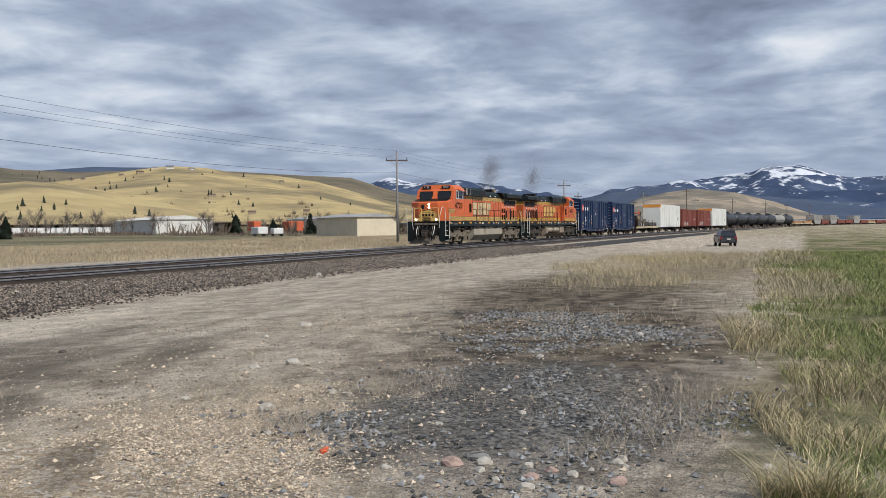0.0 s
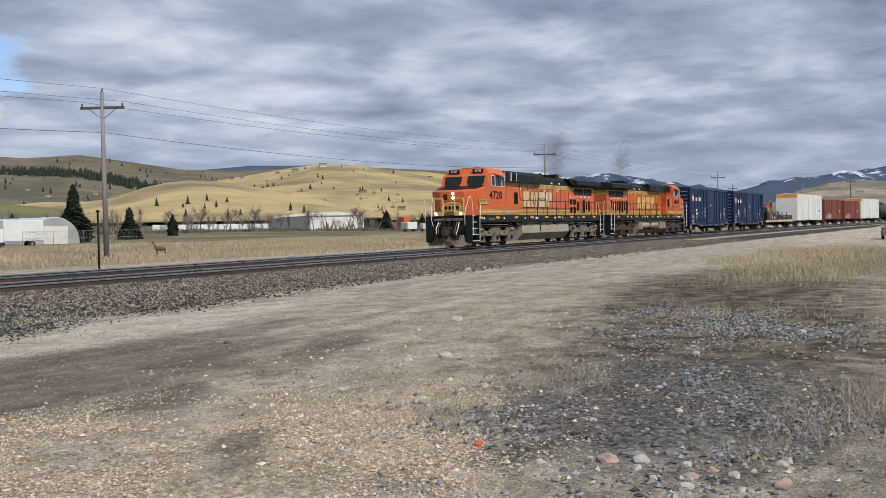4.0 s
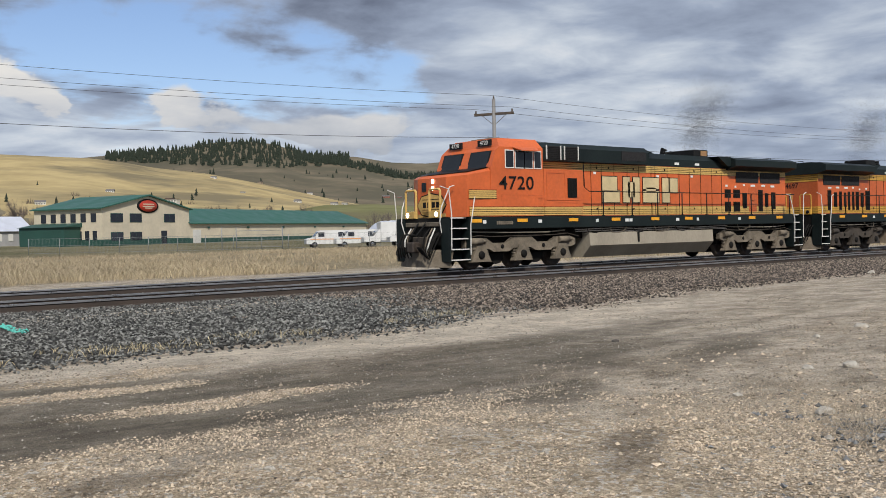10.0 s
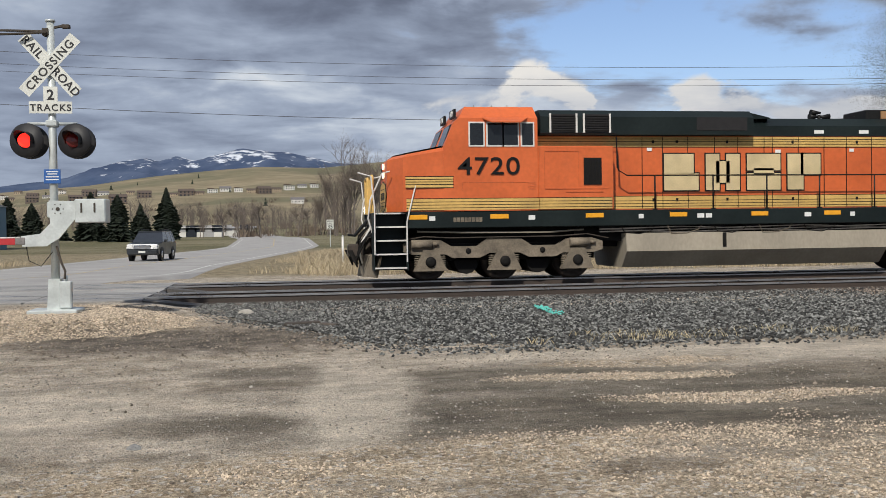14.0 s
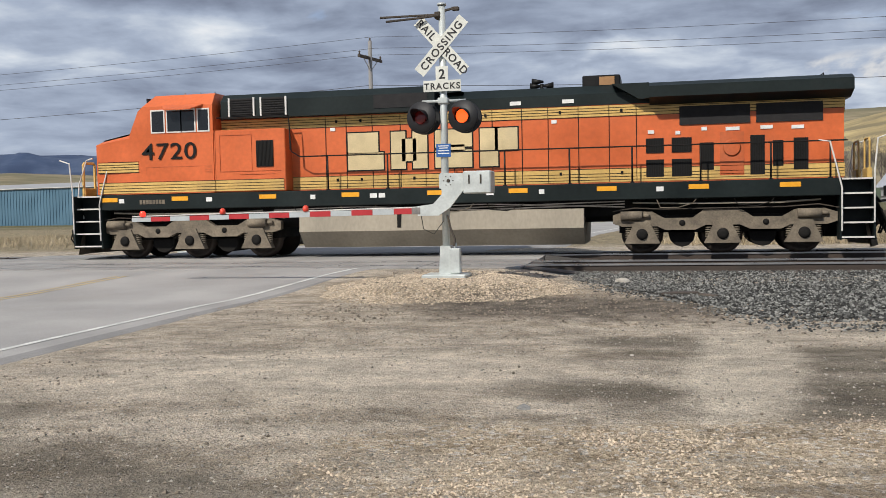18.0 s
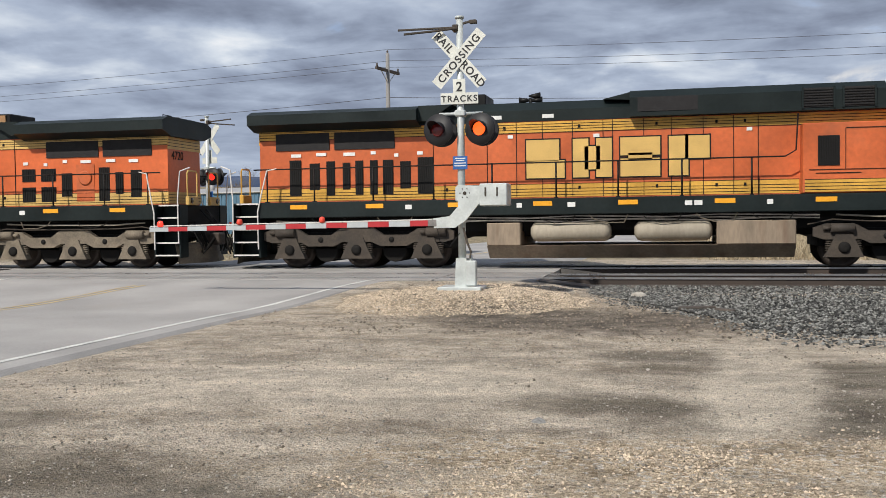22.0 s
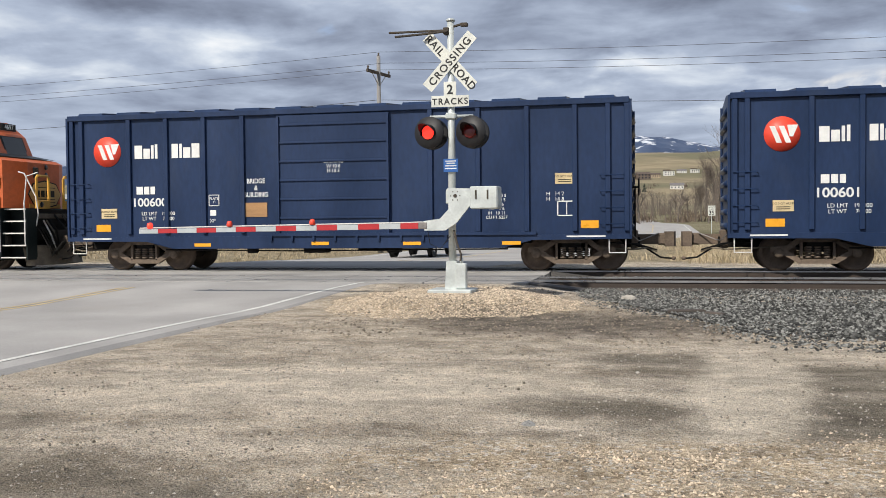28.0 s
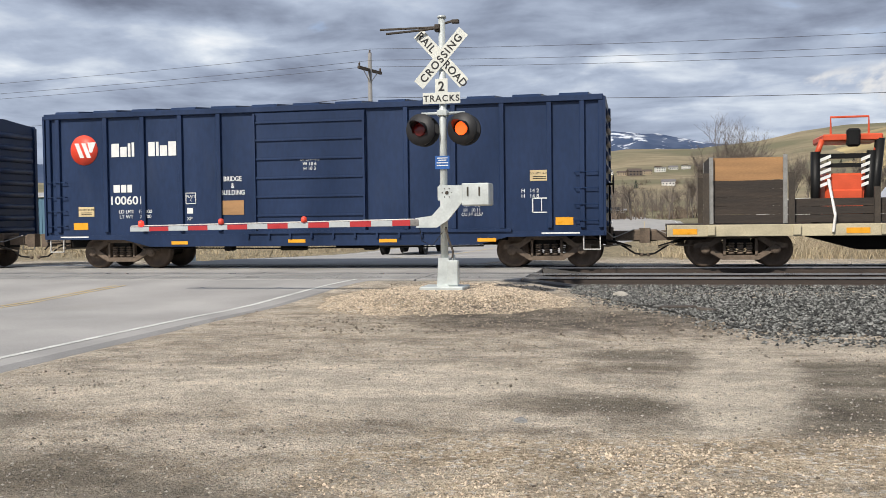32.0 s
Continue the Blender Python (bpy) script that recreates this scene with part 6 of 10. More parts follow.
def boxcar(number, flats, grubby):
    car = thing("boxcar", f"dark blue ribbed steel boxcar numbered {number} with a red round emblem", "boxcar", group="blue boxcars")
    x0, x1 = 1.13, BOX_L - 1.13
    W, ZB, ZT = 1.52, 0.86, 4.44
    bm = B()
    box(bm, x0, x1, -W, W, ZB, ZT)
    part("body", bm, BOX_BLUE, car)
    rib_x = [x0 + 0.05, x0 + 0.35, 3.0, 4.17, 5.33, 6.5, 11.9, 13.2, 14.5, 15.75, 16.6, x1 - 0.13]
    d0, d1 = 7.6, 10.85
    for s in (-1, 1):
        for x in rib_x:
            r = B()
            ya, yb = sorted((s * W, s * (W + 0.075)))
            box(r, x, x + 0.13, ya, yb, ZB + 0.2, ZT - 0.06, 0.012)
            part("side_post", r, BOX_BLUE, car)
        sl = B()
        ya, yb = sorted((s * (W - 0.02), s * (W + 0.085)))
        prism(sl, [(x0, 0.98), (x0, ZB), (x0 + 2.5, ZB - 0.02), (x0 + 3.3, 0.64), (x1 - 3.3, 0.64), (x1 - 2.5, ZB - 0.02), (x1, ZB), (x1, 0.98)], ya, yb)
        part("side_sill", sl, BOX_BLUE, car)
        tp = B()
        ya, yb = sorted((s * (W - 0.02), s * (W + 0.09)))
        box(tp, x0, x1, ya, yb, ZT - 0.1, ZT + 0.06, 0.015)
        part("top_chord", tp, BOX_BLUE, car)
        # plug door with its ribs, rails and locking rods
        dr = B()
        ya, yb = sorted((s * W, s * (W + 0.06)))
        box(dr, d0, d1, ya, yb, 1.02, ZT - 0.12, 0.015)
        door = part("door", dr, BOX_BLUE, car)
        for z in (1.45, 1.97, 2.49, 3.01, 3.53, 4.02):
            rb = B()
            ya, yb = sorted((s * (W + 0.06), s * (W + 0.1)))
            box(rb, d0 + 0.08, d1 - 0.08, ya, yb, z, z + 0.06, 0.01)
            part("door_rib", rb, BOX_BLUE, door)
        for xx in (d0 + 0.02, d1 - 0.08):
            rb = B()
            ya, yb = sorted((s * (W + 0.06), s * (W + 0.12)))
            box(rb, xx, xx + 0.06, ya, yb, 1.05, ZT - 0.15)
            part("locking_rod", rb, BOX_BLUE, door)
        tr = B()
        ya, yb = sorted((s * (W + 0.05), s * (W + 0.14)))
        box(tr, d0 - 0.2, x1 - 2.4, ya, yb, 0.98, 1.06)
        part("door_track", tr, BOX_BLUE, car)
        for k in range(9):
            br = B()
            box(br, 7.4 + k * 0.62, 7.46 + k * 0.62, ya, yb, 0.84, 0.98)
            part("track_bracket", br, BOX_BLUE, car)
        # ladders at both ends
        for xa in (x0 + 0.06, x1 - 0.75):
            for k in range(4):
                ld = B()
                yy = s * (W + 0.1)
                tube(ld, [(xa, s * W, 1.25 + k * 0.42), (xa, yy, 1.25 + k * 0.42), (xa + 0.6, yy, 1.25 + k * 0.42), (xa + 0.6, s * W, 1.25 + k * 0.42)], 0.013, 5)
                part("rung", ld, BOX_BLUE, car)
        for xa in (x0 + 0.0, x1 - 0.62):
            stp = B()
            yy = s * (W + 0.02)
            tube(stp, [(xa + 0.1, yy, 0.88), (xa + 0.1, yy, 0.5), (xa + 0.52, yy, 0.5), (xa + 0.52, yy, 0.88)], 0.02, 6)
            part("stirrup_step", stp, WHITE_RAIL, car)
        # reflectors
        for x, z, w, h in ((x0 + 0.85, 1.14, 0.46, 0.2), (5.1, 0.7, 0.5, 0.09), (8.6, 0.73, 0.5, 0.09), (11.2, 0.72, 0.5, 0.09), (13.9, 0.72, 0.5, 0.09), (x1 - 1.25, 1.14, 0.46, 0.2)):
            rf = B()
            ya, yb = sorted((s * (W + (0.085 if z < 1 else 0.0)), s * (W + (0.092 if z < 1 else 0.008))))
            box(rf, x, x + w, ya, yb, z, z + h)
            part("reflector", rf, REFLECT, car)
    # painted markings on the seen side
    y = -W - 0.006
    em = B()
    lathe(em, [(0.02, -0.004), (0.435, -0.004), (0.435, 0.004)], (x0 + 1.24, y, 3.44), "y", 36)
    emb = part("round_emblem", em, LOGO_RED, car, "round red emblem with pale bars")
    bars = B()
    for a, w in ((-0.3, 0.13), (-0.08, 0.13)):
        prism(bars, [(x0 + 1.24 + a, 3.64), (x0 + 1.24 + a + w, 3.64), (x0 + 1.24 + a + w + 0.17, 3.22), (x0 + 1.24 + a + 0.17, 3.22)], y - 0.012, y - 0.004)
    prism(bars, [(x0 + 1.36, 3.66), (x0 + 1.62, 3.66), (x0 + 1.5, 3.37), (x0 + 1.42, 3.37)], y - 0.012, y - 0.004)
    part("emblem_bars", bars, WHITE_MARK, emb)
    # company name as plain bars
    nm = B()
    for xa, w, h in ((3.24, 0.24, 0.36), (3.52, 0.2, 0.27), (3.76, 0.08, 0.36), (3.88, 0.08, 0.38), (4.4, 0.2, 0.38), (4.64, 0.08, 0.38), (4.76, 0.22, 0.28), (5.02, 0.24, 0.38)):
        nm = B()
        box(nm, xa, xa + w, y - 0.006, y, 3.22, 3.22 + h * 1.06)
        part("name_bar", nm, WHITE_MARK, car)
    nm = B()
    for xa, w in ((3.28, 0.2), (3.52, 0.16), (3.72, 0.14)):
        nm = B()
        box(nm, xa, xa + w, y - 0.006, y, 2.2, 2.42)
        part("owner_bar", nm, WHITE_MARK, car)
    lettering("car_number", number, 0.33, facing(3.68, y, 1.86), WHITE_MARK, car, bold=0.006, stretch=1.12)
    lettering("load_limit", "LD LMT   192000\nLT WT     " + ("71000" if not flats else "70700"), 0.145, facing(3.95, y, 1.6), WHITE_MARK, car)
    lettering("trade", "BRIDGE\n&\nBUILDING", 0.19, facing(6.95, y, 2.46), WHITE_MARK, car, bold=0.002).scale = (0.85, 1, 0.95)
    lettering("opening", "OPENING\nW 10 6\nH 10 3", 0.13, facing(9.25, -W - 0.068, 2.98), WHITE_MARK, car)
    lettering("dimensions", "EXW  10 8\nEW   10 5\nIL   50 6\nIW    9 6\nIH   10 11\nCU FT 5257", 0.115, facing(13.75, y, 1.98), WHITE_MARK, car)
    lettering("heights", "H   14 2\nH   14 8", 0.14, facing(15.3, y, 2.0), WHITE_MARK, car)
    pc = B()
    for a, c, d, e in ((5.52, 5.84, 2.14, 2.16), (5.52, 5.84, 1.84, 1.86), (5.52, 5.54, 1.84, 2.16), (5.82, 5.84, 1.84, 2.16), (15.35, 15.85, 1.46, 1.49), (15.35, 15.85, 1.83, 1.86), (15.35, 15.38, 1.46, 1.86), (15.82, 15.85, 1.46, 1.86), (15.59, 15.61, 1.5, 1.83), (5.56, 5.74, 1.57, 1.73)):
        box(pc, a, c, y - 0.006, y, d, e)
    part("stencil_boxes", pc, WHITE_MARK, car)
    lettering("plate", "PLATE\nC", 0.1, facing(5.68, y, 2.02), WHITE_MARK, car)
    lettering("class_code", "XP", 0.14, facing(5.63, y, 1.38), WHITE_MARK, car)
    for xa in (2.15, 15.3):
        pn = B()
        box(pn, xa, xa + 0.5, y - 0.004, y, 1.52 if xa < 5 else 2.3, 1.8 if xa < 5 else 2.58)
        p_ = part("placard", pn, CREAM, car, "cream paper placard")
        lettering("placard_text", "DO NOT HUMP", 0.075, facing(xa + 0.25, y - 0.005, 1.69 if xa < 5 else 2.47), BLACK, p_)
        tb = B()
        for k in range(2):
            box(tb, xa + 0.08, xa + 0.42, y - 0.007, y - 0.004, (1.57 if xa < 5 else 2.35) + k * 0.05, (1.59 if xa < 5 else 2.37) + k * 0.05)
        part("text_bars", tb, BLACK, p_)
    pb = B()
    box(pb, 6.62, 7.28, y - 0.01, y, 1.52, 1.92)
    part("routing_board", pb, WOOD_TAN, car, "scuffed plywood routing board")
    sb = B()
    for xa, xb in ((1.6, 2.5), (15.6, 16.6)):
        box(sb, xa, xb, -W - 0.092, -W - 0.085, 0.91, 0.95)
    part("shoe_note_bars", sb, WHITE_MARK, car)
    # roof with ribs, corrugated ends, underbody
    rf = B()
    prism(rf, [(-W - 0.03, ZT + 0.03), (0, ZT + 0.17), (W + 0.03, ZT + 0.03), (W + 0.03, ZT), (-W - 0.03, ZT)], x0, x1, axis="x")
    part("roof", rf, BOX_BLUE, car)
    for k in range(13):
        x = x0 + 0.35 + k * (x1 - x0 - 1.0) / 12.4
        rb = B()
        prism(rb, [(-W - 0.06, ZT + 0.062), (-W + 0.02, ZT + 0.125), (0, ZT + 0.26), (W - 0.02, ZT + 0.125), (W + 0.06, ZT + 0.062), (W - 0.2, ZT + 0.03), (-W + 0.2, ZT + 0.03)], x, x + 0.75, axis="x")
        part("roof_panel_rib", rb, BOX_BLUE, car)
    for xe, sg in ((x0, -1), (x1, 1)):
        for k in range(9):
            cr = B()
            cyl(cr, (xe, -W + 0.2, 1.15 + k * 0.37), (xe, W - 0.2, 1.15 + k * 0.37), 0.09, seg=8)
            part("end_corrugation", cr, BOX_BLUE, car)
        for s in (-1, 1):
            cb = B()
            box(cb, xe - 0.06 if sg < 0 else xe, xe if sg < 0 else xe + 0.06, s * W - 0.06, s * W + 0.06, ZB, ZT)
            part("corner_post", cb, BOX_BLUE, car)
    bw = B()
    lathe(bw, [(0.2, 0), (0.26, 0.02), (0.2, 0.04)], (x1 + 0.2, -0.9, 2.2), "x", 16)
    for k in range(3):
        cyl(bw, (x1 + 0.22, -0.9, 2.2), (x1 + 0.22, -0.9 + 0.24 * math.cos(2.1 * k), 2.2 + 0.24 * math.sin(2.1 * k)), 0.015, seg=5)
    cyl(bw, (x1, -0.9, 2.2), (x1 + 0.22, -0.9, 2.2), 0.03)
    cyl(bw, (x1 + 0.12, -0.9, 0.9), (x1 + 0.12, -0.9, 2.2), 0.02)
    part("hand_brake_wheel", bw, UNDER, car)
    ub = B()
    box(ub, 0.9, BOX_L - 0.9, -0.35, 0.35, 0.6, 0.88)
    box(ub, 3.8, 14.6, -1.3, 1.3, 0.75, 0.88)
    for xa, w, yy in ((8.2, 0.7, -1.0), (9.3, 0.9, 0.6), (10.6, 0.35, -0.9), (6.6, 0.2, -1.2)):
        box(ub, xa, xa + w, yy - 0.2, yy + 0.2, 0.5, 0.75, 0.03)
    tube(ub, [(4.0, -1.2, 0.6), (8.0, -1.2, 0.56), (14.0, -1.2, 0.6)], 0.02, 6)
    part("underframe", ub, UNDER, car)
    freight_truck(car, 3.27)
    freight_truck(car, 15.68)
    end_gear(car, BOX_L)
    return car


TRAIN_CARS.append((boxcar("100600", False, False), 2 * LOCO_L))
TRAIN_CARS.append((boxcar("100601", True, True), 2 * LOCO_L + BOX_L + 0.22))
s_next = 2 * LOCO_L + 2 * BOX_L


def flatcar(length):
    car = thing("flatcar", "cream steel flatcar with stake sides, timber boxes and a red machine", "flatcar")
    x0, x1 = 0.67, length - 0.67
    bm = B()
    prism(bm, [(x0, 0.78), (x0, 1.1), (x1, 1.1), (x1, 0.78), (x1 - 3.5, 0.78), (x1 - 4.8, 0.42), (x0 + 4.8, 0.42), (x0 + 3.5, 0.78)], -0.5, 0.5)
    part("centre_sill", bm, UNDER, car)
    bm = B()
    box(bm, x0, x1, -1.5, 1.5, 1.04, 1.12)
    part("deck", bm, WOOD_DARK, car)
    for s in (-1, 1):
        sl = B()
        ya, yb = sorted((s * 1.44, s * 1.54))
        box(sl, x0, x1, ya, yb, 0.8, 1.1, 0.01)
        part("side_sill", sl, DECK_CREAM, car)
        for k, (x, w) in enumerate(((x0 + 0.15, 0.6), (x0 + 4.3, 0.55), (x0 + 8.4, 0.55), (x0 + 12.5, 0.55))):
            rf = B()
            ya, yb = sorted((s * 1.54, s * 1.548))
            box(rf, x, x + w, ya, yb, 0.86, 1.0)
            part("reflector", rf, REFLECT, car)
        for k in range(9):
            pk = B()
            ya, yb = sorted((s * 1.54, s * 1.62))
            xx = x0 + 1.0 + k * 2.05
            box(pk, xx, xx + 0.18, ya, yb, 0.84, 1.08)
            part("stake_pocket", pk, DECK_CREAM, car)
    # tall timber box with steel corner posts
    for s in (-1, 1):
        for k in range(5):
            pb = B()
            ya, yb = sorted((s * 1.36, s * 1.42))
            box(pb, x0 + 1.1, x0 + 2.9, ya, yb, 1.14 + k * 0.215, 1.345 + k * 0.215)
            part("side_plank", pb, WOOD_DARK, car)
        pb = B()
        ya, yb = sorted((s * 1.34, s * 1.4))
        box(pb, x0 + 1.1, x0 + 2.9, ya, yb, 2.22, 2.78)
        part("plywood_board", pb, WOOD_TAN, car, "stained tan plywood board")
        for xx, h in ((x0 + 1.05, 2.8), (x0 + 2.83, 2.84)):
            ps = B()
            ya, yb = sorted((s * 1.42, s * 1.5))
            box(ps, xx, xx + 0.1, ya, yb, 1.0, h)
            part("corner_post", ps, GALV_OLD, car)
        for xx, h in ((x0 + 0.9, 2.4), (x0 + 2.96, 2.4), (x0 + 4.95, 2.0), (x0 + 8.0, 2.2), (x0 + 10.5, 2.2), (x0 + 13.5, 2.2)):
            ps = B()
            ya, yb = sorted((s * 1.44, s * 1.53))
            box(ps, xx, xx + 0.14, ya, yb, 0.9, h)
            part("stake", ps, GRIME_D, car)
        for k in range(3):
            pb = B()
            box(pb, x0 + 3.1, x1 - 1.2, *sorted((s * 1.34, s * 1.42)), 1.14 + k * 0.2, 1.33 + k * 0.2)
            part("side_plank", pb, WOOD_DARK, car)
    for k in range(7):
        pb = B()
        box(pb, x0 + 1.06, x0 + 1.12, -1.34, 1.34, 1.14 + k * 0.24, 1.37 + k * 0.24)
        part("end_plank", pb, WOOD_DARK, car)
    # machine: red body, black mast, orange roof frame, guard with warning stripes
    xm = x0 + 3.75
    bm = B()
    box(bm, xm + 0.13, xm + 1.09, -1.1, 0.9, 1.3, 2.35, 0.04)
    box(bm, xm + 0.19, xm + 1.02, -1.15, 0.9, 1.6, 1.95, 0.04)
    part("machine_body", bm, MACH_RED, car, "red maintenance machine")
    bm = B()
    for a, c in (((xm - 0.1, -1.1, 1.1), (xm - 0.1, -1.1, 2.9)), ((xm + 1.22, -1.1, 1.1), (xm + 1.41, -1.1, 3.2)), ((xm + 1.12, -1.1, 1.1), (xm + 1.22, -1.1, 2.9))):
        cyl(bm, a, c, 0.12, seg=8)
    box(bm, xm - 0.1, xm + 1.28, -1.15, -0.95, 2.72, 2.84)
    box(bm, xm - 0.1, xm + 1.28, -1.15, -0.95, 2.5, 2.6)
    part("machine_mast", bm, BLACK, car)
    bm = B()
    box(bm, xm + 0.06, xm + 1.47, -1.2, 0.4, 3.15, 3.32, 0.03)
    cyl(bm, (xm + 0.06, -1.1, 3.2), (xm - 0.1, -1.1, 2.75), 0.07)
    cyl(bm, (xm + 1.41, -1.1, 3.2), (xm + 1.28, -1.1, 2.75), 0.07)
    part("machine_canopy", bm, MACH_RED, car)
    bm = B()
    tube(bm, [(xm + 0.26, -1.1, 3.3), (xm + 0.26, -1.1, 3.75), (xm + 1.15, -1.1, 3.75), (xm + 1.15, -1.1, 3.3)], 0.03)
    part("guard_rail", bm, MACH_RED, car)
    bm = B()
    box(bm, xm + 0.61, xm + 0.93, -1.3, -1.1, 3.0, 3.45, 0.05)
    part("work_light", bm, BLACK, car)
    for xx in (xm + 0.00, xm + 0.96):
        for k in range(5):
            bm = B()
            prism(bm, [(xx, 2.0 + k * 0.16), (xx + 0.25, 2.1 + k * 0.16), (xx + 0.25, 2.18 + k * 0.16), (xx, 2.08 + k * 0.16)], -1.2, -1.17)
            part("warning_stripe", bm, WHITE_MARK, car)
    for xx in (xm + 0.19, xm + 1.54):
        st = B()
        tube(st, [(xx + (0.5 if xx > xm + 1 else 0), -1.2, 2.2), (xx + 0.1, -1.56, 1.3), (xx + 0.05, -1.58, 0.9)], 0.04, 5)
        part("tie_down_strap", st, WHITE_RAIL, car)
    # low red machine and stacked gear further back
    bm = B()
    box(bm, x0 + 9.0, x0 + 12.6, -1.0, 1.0, 1.15, 1.9, 0.05)
    box(bm, x0 + 10.0, x0 + 11.6, -0.8, 0.8, 1.9, 2.35, 0.05)
    part("stacked_gear", bm, GRIME, car)
    freight_truck(car, x0 + 1.83, 0.86)
    freight_truck(car, x1 - 1.83, 0.86)
    end_gear(car, length)
    return car


TRAIN_CARS.append((flatcar(20.5), s_next))
s_next += 20.5
ORANGE_TOP = material("faded_orange_band", (0.72, 0.30, 0.05), 0.6, vary=0.15, scale=1, bump=0.02)
GRAFFITI = material("pale_scrawl", (0.55, 0.5, 0.46), 0.7, vary=0.4, scale=2, bump=0)


def far_boxcar(label, mat, length, top, band=None, scrawl=False, cat="boxcar"):
    car = thing("freight_boxcar", label, cat, group="boxcars further back")
    x0, x1 = 0.9, length - 0.9
    bm = B()
    box(bm, x0, x1, -1.52, 1.52, 0.9, top, 0.03)
    part("body", bm, mat, car)
    bm = B()
    prism(bm, [(-1.54, top), (0, top + 0.15), (1.54, top)], x0, x1, axis="x")
    part("roof", bm, REEFER if band else mat, car)
    if band:
        bm = B()
        box(bm, x0 - 0.01, x1 + 0.01, -1.535, 1.535, top - 0.55, top - 0.02)
        part("top_band", bm, band, car)
        bm = B()
        box(bm, x0 + 0.2, x1 + 0.02, -1.545, 1.545, top - 0.6, top - 0.01)
        part("side_panel", bm, REEFER, car)
    n = 12
    for s in (-1, 1):
        for k in range(n):
            rb = B()
            x = x0 + 0.2 + k * (x1 - x0 - 0.5) / (n - 1)
            box(rb, x, x + 0.1, *sorted((s * 1.52, s * 1.58)), 0.95, top - 0.05)
            part("side_post", rb, mat, car)
        d = B()
        box(d, length / 2 - 1.5, length / 2 + 1.5, *sorted((s * 1.52, s * 1.59)), 1.0, top - 0.2, 0.02)
        part("door", d, mat, car)
        if scrawl:
            g = B()
            for k in range(7):
                cx = x0 + 1.5 + k * 1.0
                box(g, cx, cx + 0.7, *sorted((s * 1.53, s * 1.535)), 1.1, 1.6 + 0.4 * ((k * 7) % 3) / 2)
            part("scrawled_paint", g, GRAFFITI, car)
        mk = B()
        for k in range(4):
            box(mk, x1 - 3 + k * 0.3, x1 - 2.8 + k * 0.3, *sorted((s * 1.53, s * 1.536)), 2.2, 2.5)
        part("marking_bars", mk, WHITE_MARK if not band else BLACK, car)
    ub = B()
    box(ub, 0.9, length - 0.9, -0.4, 0.4, 0.6, 0.9)
    box(ub, 4, length - 4, -1.3, 1.3, 0.7, 0.9)
    part("underframe", ub, UNDER, car)
    freight_truck(car, 3.0)
    freight_truck(car, length - 3.0)
    end_gear(car, length)
    return car


def tank_car(length, grey=False):
    car = thing("tank_car", "grey cylindrical tank car" if grey else "black cylindrical tank car with a walkway on top", "tank car", group="tank cars")
    bm = B()
    lathe(bm, [(0.3, 1.0), (1.0, 1.1), (1.4, 1.45), (1.5, 1.9), (1.5, length - 1.9), (1.4, length - 1.45), (1.0, length - 1.1), (0.3, length - 1.0)], (0, 0, 2.55), "x", 24)
    part("tank", bm, GREYCAR if grey else TANKCAR, car)
    bm = B()
    cyl(bm, (length / 2, 0, 4.0), (length / 2, 0, 4.45), 0.5, seg=16)
    part("dome", bm, TANKCAR, car)
    bm = B()
    box(bm, length / 2 - 1.4, length / 2 + 1.4, -0.9, 0.9, 4.05, 4.1)
    tube(bm, [(length / 2 - 1.4, -0.9, 4.1), (length / 2 - 1.4, -0.9, 4.7), (length / 2 + 1.4, -0.9, 4.7), (length / 2 + 1.4, -0.9, 4.1)], 0.025)
    part("walkway", bm, UNDER, car)
    bm = B()
    for s in (-1, 1):
        tube(bm, [(1.2, s * 1.45, 1.0), (1.2, s * 1.45, 2.2), (length - 1.2, s * 1.52, 2.2), (length - 1.2, s * 1.45, 1.0)], 0.025)
    box(bm, 0.9, 3.0, -0.9, 0.9, 0.8, 1.15)
    box(bm, length - 3, length - 0.9, -0.9, 0.9, 0.8, 1.15)
    part("underframe", bm, UNDER, car)
    freight_truck(car, 2.5)
    freight_truck(car, length - 2.5)
    end_gear(car, length)
    return car


